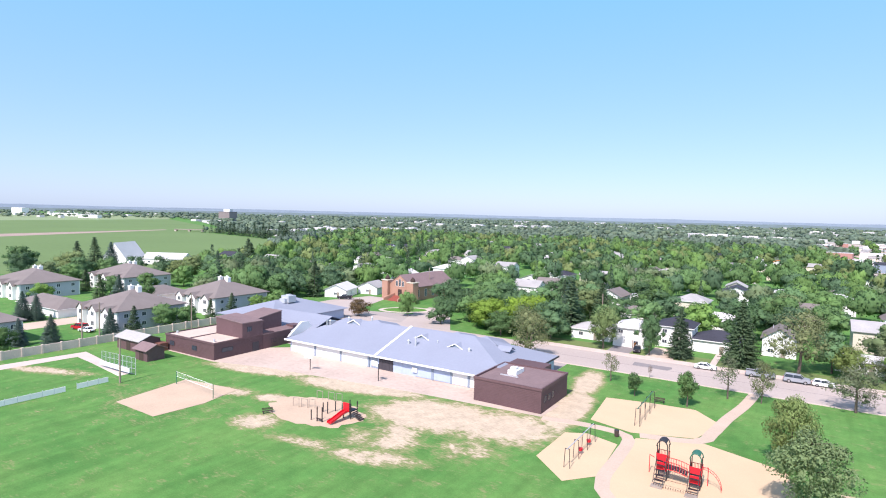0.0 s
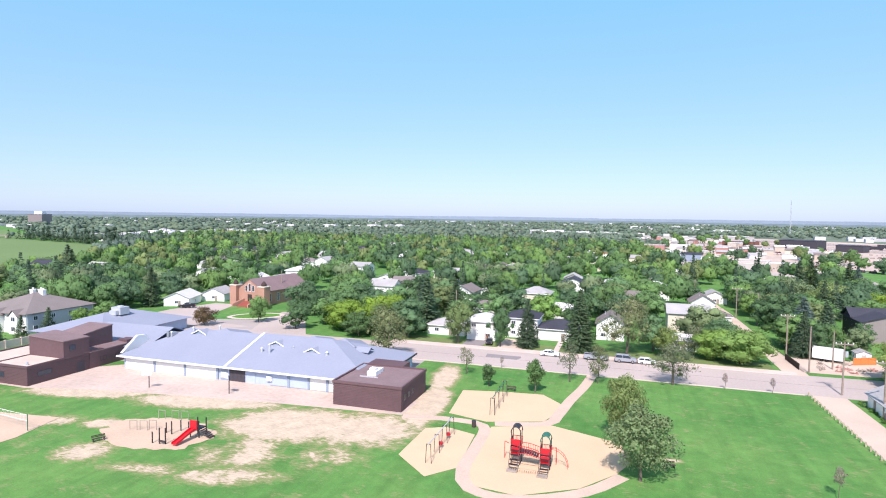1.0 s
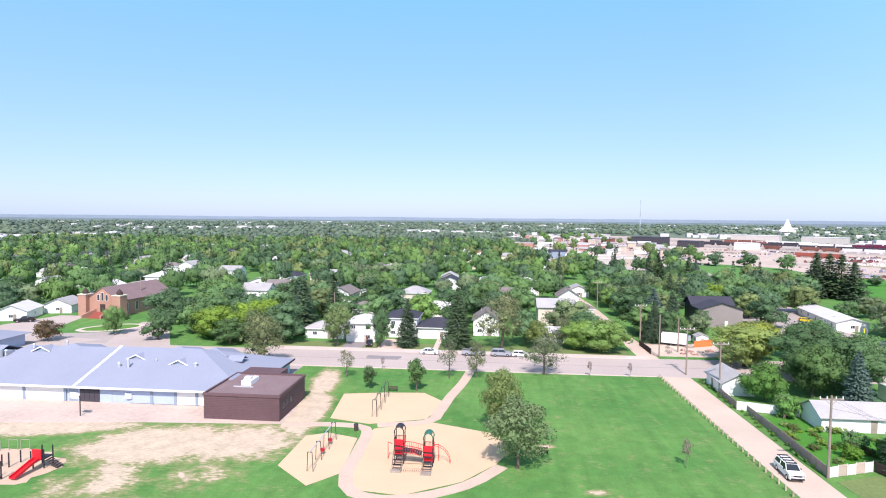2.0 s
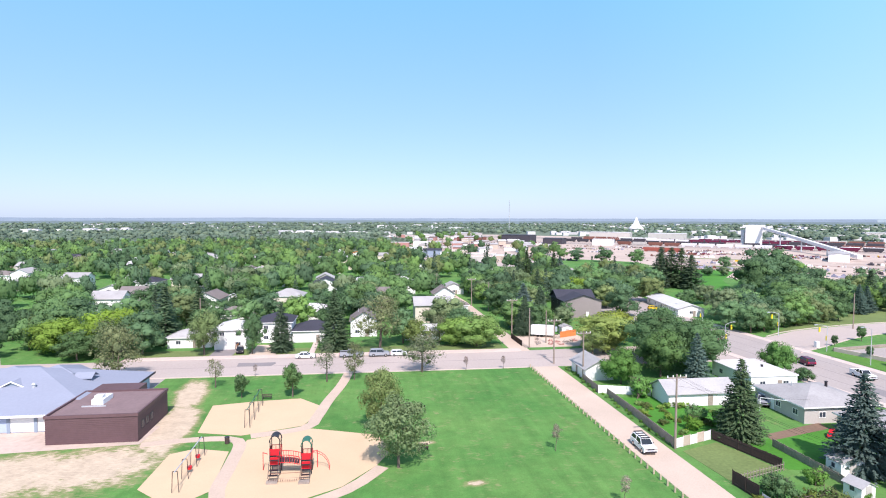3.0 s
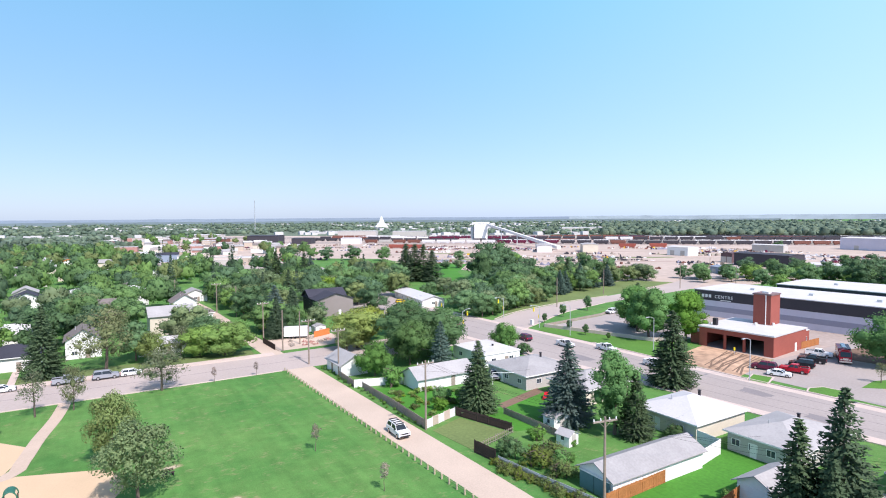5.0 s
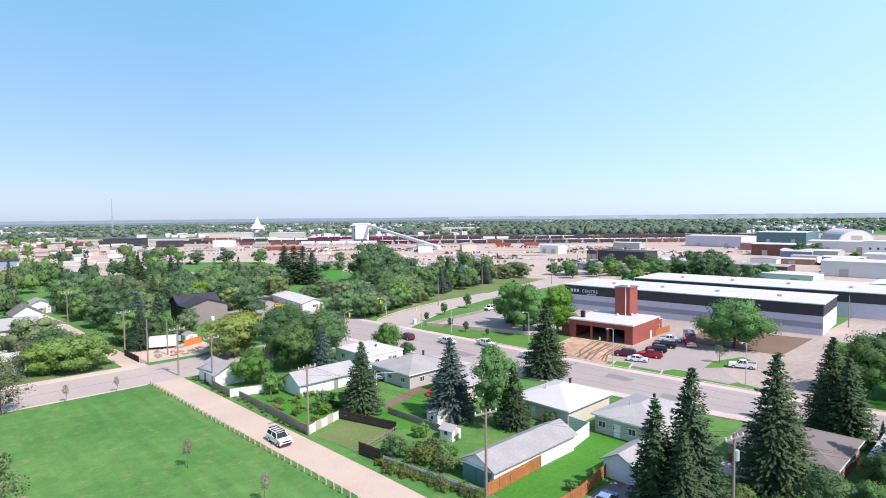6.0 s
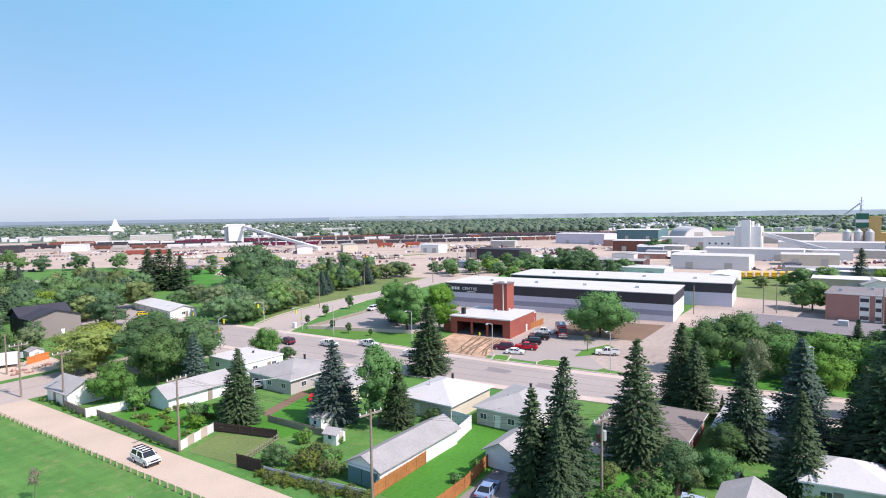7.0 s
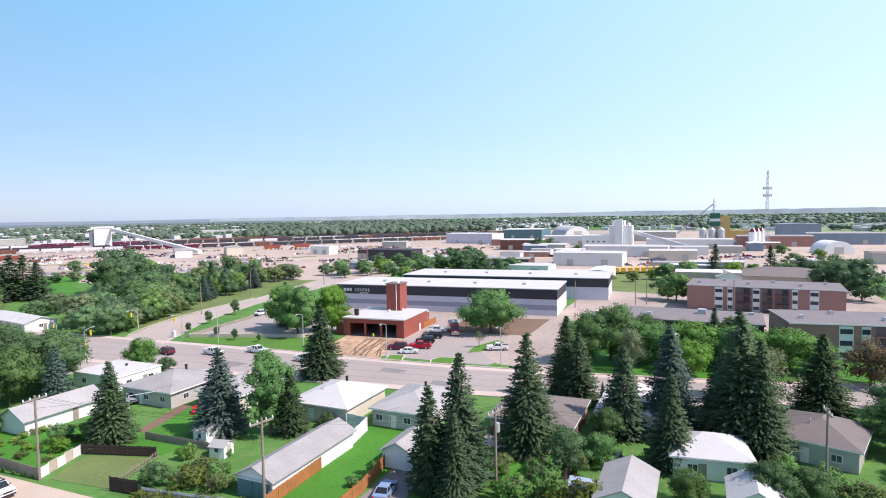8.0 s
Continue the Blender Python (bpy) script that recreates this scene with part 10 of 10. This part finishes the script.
ob = thing("post_fence", 0, 0, 0, 0, "row of low pale timber posts joined by a cable", "fence")
N = 58
for i in range(N + 1):
    t = i / N
    y = 127.0 - 100 * t
    x = 34.6 + (127 - y) / 97 * 2.6
    p = new("post", shared("fpost", lambda: done("post", box(B(), -0.1, -0.1, 0, 0.1, 0.1, 0.78), "pale_wood")))
    p.parent = ob
    p.matrix_basis = pose(x, y, 0)
part("cable", tube(B(), (34.6, 127, 0.62), (37.28, 27, 0.62), 0.02, n=5), "old_wood", ob)

# ---- gardens and yards along the lane ----
sheet("garden_bed", [(59.8, 80.6), (60.4, 83.0), (73, 86.9), (72.4, 84.2)], "dirt", 0.05, "long strip of dark dug earth", "bed")
sheet("lawn_patch", [(44.2, 81.5), (44.2, 104), (50, 103), (58, 103), (59, 84), (50, 83)], "lush", 0.03, "lush vegetable garden behind the fence", "grass")
sheet("lawn_patch", [(54.5, 80.5), (74, 84), (73, 74), (60, 70), (55, 71)], "lush", 0.03, "deep green mown back lawn", "grass")
sheet("lawn_patch", [(49.5, 46.4), (78, 51), (76, 39.5), (63, 38.6), (49.5, 39)], "lush", 0.03, "deep green mown back lawn beside the white fence", "grass")
sheet("lawn_patch", [(64, 37), (78, 37), (78, 30), (66, 17), (63, 24)], "lush", 0.025, "shaded green lawn under spruces", "grass")
sheet("lawn_patch", [(44, 78.5), (50.8, 81), (53.8, 71.4), (45, 68.2)], "dry_grass", 0.03, "dry mown grass in a fenced yard", "grass")
sheet("drive", [(48.5, 37.8), (64, 38.2), (64, 33.2), (48, 32.5)], "asphalt", 0.03, "dark asphalt drive beside a garage", "pavement")
sheet("patio", [(78, 18.0), (79.5, 31), (75.5, 30), (74.5, 26), (76, 18)], "concrete", 0.06, "pale concrete patio behind the bungalow", "pavement")
sheet("bare_lot", [(38.8, 147), (52, 147), (60, 150), (58, 163), (39, 162)], "gravel", 0.03, "bare gravel lot with building rubble", "ground")
sheet("drive", [(-31.5, 146), (-25, 146), (-25.5, 158), (-31.5, 158)], "gravel", 0.03, "pale gravel drive before the house", "pavement")
sheet("drive", [(-41, 146), (-35.5, 146), (-35.3, 153.4), (-41, 153.4)], "asphalt", 0.03, "asphalt drive before the garage", "pavement")
sheet("footpath", [(-17, 146), (-15.6, 146), (-15.6, 160), (-17, 160)], "concrete", 0.05, "pale concrete path to a front door", "path")
sheet("lawn_patch", [(113.6, 76), (112.9, 110), (111.8, 131), (116.6, 133.6), (127, 102), (133, 98), (133, 94), (116, 93.5)], "grass", 0.05, "mown civic lawn beside the main road", "grass")
sheet("lawn_patch", [(119, 26), (131, 24), (163, 26), (163, -14), (132, -40), (122, 5)], "lush", 0.03, "green lawn between trees and road", "grass")
ob = thing("retaining_wall", 0, 0, 0, 0, "low dark concrete wall round the car park", "wall")
part("wall", between(B(), *strip([(117.2, 134.5), (146.5, 138.8), (156, 142.6)], 0.5), 0, 0.7), "old_wood", ob)
part("wall", between(B(), *strip([(116.9, 133.9), (127.2, 102.2), (134, 98.2)], 0.5), 0, 1.0), "concrete", ob)

rg = random.Random(5)
for i in range(46):
    x, y = rg.uniform(45.5, 58), rg.uniform(84.5, 102)
    plant("leafy" if rg.random() < 0.75 else "weedbush", x, y, rg.uniform(0.4, 1.1), wide=rg.uniform(0.8, 1.3), label="leafy vegetable plants in the garden", group="garden plants")
for x, y, h, k in ((52.5, 90, 3.2, "bush"), (55.5, 86, 3.6, "bush"), (50, 86.5, 2.6, "bush"), (62, 100, 2.6, "brownbush"), (66, 101, 2.6, "brownbush"), (58, 101.5, 2.4, "brownbush"), (47.8, 63.5, 3.2, "ball"), (49.5, 59.5, 2.6, "weedbush"), (51.5, 57.2, 2.8, "bush"), (52.5, 60.5, 2.4, "weedbush"), (50, 55.5, 2.2, "weedbush"), (54, 58, 1.6, "bush"), (55.5, 66.5, 2.4, "bush"),
                   (73.2, 55.5, 2.4, "ball"), (57.0, 40.5, 1.4, "bush"), (62.5, 40.6, 1.2, "bush"), (64, 33, 3.0, "bush"), (66, 24, 3.6, "olive"), (63.5, 18, 4.0, "bush"), (71, 15.5, 3.6, "olive"), (58.5, 62, 1.2, "bush"), (80, -8.5, 3.2, "bush"), (74, -16, 3.0, "weedbush"), (62, 13, 3.4, "weedbush"), (67.5, 20, 3.0, "bush")):
    plant(k, x, y, h)
for i in range(30):
    plant("weedbush", 44.4 + rg.uniform(-0.5, 1.0) + (63 - (47 + i * 0.55)) * 0.16, 47 + i * 0.55, rg.uniform(0.6, 1.3), label="tall weeds along the lane fence", group="lane weeds")
for i in range(22):
    plant("bush", 43.2 + rg.uniform(-0.5, 0.4), 81 + i * 1.9, rg.uniform(0.4, 0.8), label="rough grass tufts along the fence", group="lane weeds")
for i in range(12):
    plant("bush", 42.6 + rg.uniform(-0.4, 0.4), 108 + i * 1.5, rg.uniform(0.5, 0.9), label="rough grass tufts along the fence", group="lane weeds")


def garden_shed(x, y, w, d, h, rot, label, wall="white", roof="grey_roof"):
    ob = thing("garden_shed", x, y, rot, 0, label, "shed", "garden sheds")
    part("wall", gable_wall(B(), -w / 2, -d / 2, w / 2, d / 2, h, 0.6, "y"), wall, ob)
    part("roof", roof_gable(B(), -w / 2 - 0.2, -d / 2 - 0.2, w / 2 + 0.2, d / 2 + 0.2, h - 0.08, 0.7, "y", 0.08), roof, ob)
    door(ob, 0, -d / 2, "-y", "grey_wall", 0.9, 1.8)
    window(ob, -w / 2, 0, 0.8, 0.8, 0.8, "-x")


garden_shed(58.2, 63.0, 2.3, 2.3, 1.6, 10, "white playhouse with windows in a back garden")
garden_shed(61.8, 69.2, 3.4, 2.6, 1.9, 0, "small white metal garden shed under spruces")
garden_shed(64.4, 13.6, 2.4, 2.4, 2.0, 0, "pale blue plastic garden shed", "blue_wall", "blue_wall")
garden_shed(55.5, 163.5, 3.2, 3.0, 2.2, 0, "white garden shed beside the orange fence")
ob = thing("trailer", 47.6, 160.5, -22, 0, "white box trailer on a bare lot", "trailer")
part("box", box(B(), -3.2, -1.3, 0.7, 3.2, 1.3, 3.1), "white", ob)
part("ribs", box(B(), -3.25, -1.33, 3.103, 3.25, 1.33, 3.2), "sheet_metal", ob)
for a in (-1.2, -0.2):
    for s in (-1, 1):
        part("wheel", tube(B(), (a, s * 1.1 - 0.12, 0.4), (a, s * 1.1 + 0.12, 0.4), 0.4, n=14), "rubber", ob)
part("hitch", box(B(), 3.203, -0.1, 0.7, 4.4, 0.1, 0.85), "dark_paint", ob)
for i in range(12):
    a, b = 41 + rg.uniform(0, 14), 148.5 + rg.uniform(0, 10)
    heap = thing("rubble_heap", a, b, 0, 0, "small heap of building rubble and timber", "rubble", "rubble heaps")
    for k in range(7):
        part("debris", tube(B(), (rg.uniform(-0.8, 0.8), rg.uniform(-0.8, 0.8), 0), (rg.uniform(-1, 1), rg.uniform(-1, 1), rg.uniform(0.2, 0.7)), rg.uniform(0.08, 0.3), 0.05, 5), "old_wood" if i % 2 else "pink_brick", heap)
for x, y in ((73.8, 53.6), (73.6, 54.6), (79.0, 27.0)):
    ob = thing("wheelie_bin", x, y, 0, 0, "blue plastic wheeled bin by the door", "bin", "wheeled bins")
    part("body", solid(B(), [[(-0.25, -0.28, 0.05), (0.25, -0.28, 0.05), (0.25, 0.28, 0.05), (-0.25, 0.28, 0.05)], [(-0.32, -0.36, 1.05), (0.32, -0.36, 1.05), (0.32, 0.36, 1.05), (-0.32, 0.36, 1.05)]]), "blue_paint", ob)
    part("lid", box(B(), -0.35, -0.4, 1.053, 0.35, 0.4, 1.13), "blue_paint", ob)
# clothes frame, teal doors of the long garage, children's slide
ob = thing("garage_doors", 50.0, 49.8, 0, 0, "pair of faded teal garage doors with white frame", "doors")
for s in (-1, 1):
    part("leaf", box(B(), -0.1, s * 1.2 - 1.15, 0.05, -0.03 + 0.22, s * 1.2 + 1.15, 2.2), "teal_paint", ob)
part("frame", box(B(), -0.08, -2.5, 2.203, 0.2, 2.5, 2.35), "white", ob)
ob = thing("awning_pole", 68.5, 90.6, 0, 0, "white pipe frame beside the grey bungalow", "frame")
bm = B()
tube(bm, (-1.4, 3, 0), (-1.4, 3, 2.4), 0.06)
tube(bm, (-1.4, 3, 2.4), (1.5, -1.5, 3.0), 0.06)
part("pipe", bm, "white", ob)
ob = thing("play_slide", 70.2, 81.0, 30, 0, "small red and orange plastic garden slide", "slide")
part("slide", solid(B(), [[(-1.4, -0.3, 0.05), (-1.4, 0.3, 0.05), (-1.4, 0.3, 0.2), (-1.4, -0.3, 0.2)], [(0, -0.3, 1.2), (0, 0.3, 1.2), (0, 0.3, 1.35), (0, -0.3, 1.35)]]), "red_paint", ob)
part("ladder", box(B(), 0.02, -0.3, 0, 0.5, 0.3, 1.2), "orange", ob)
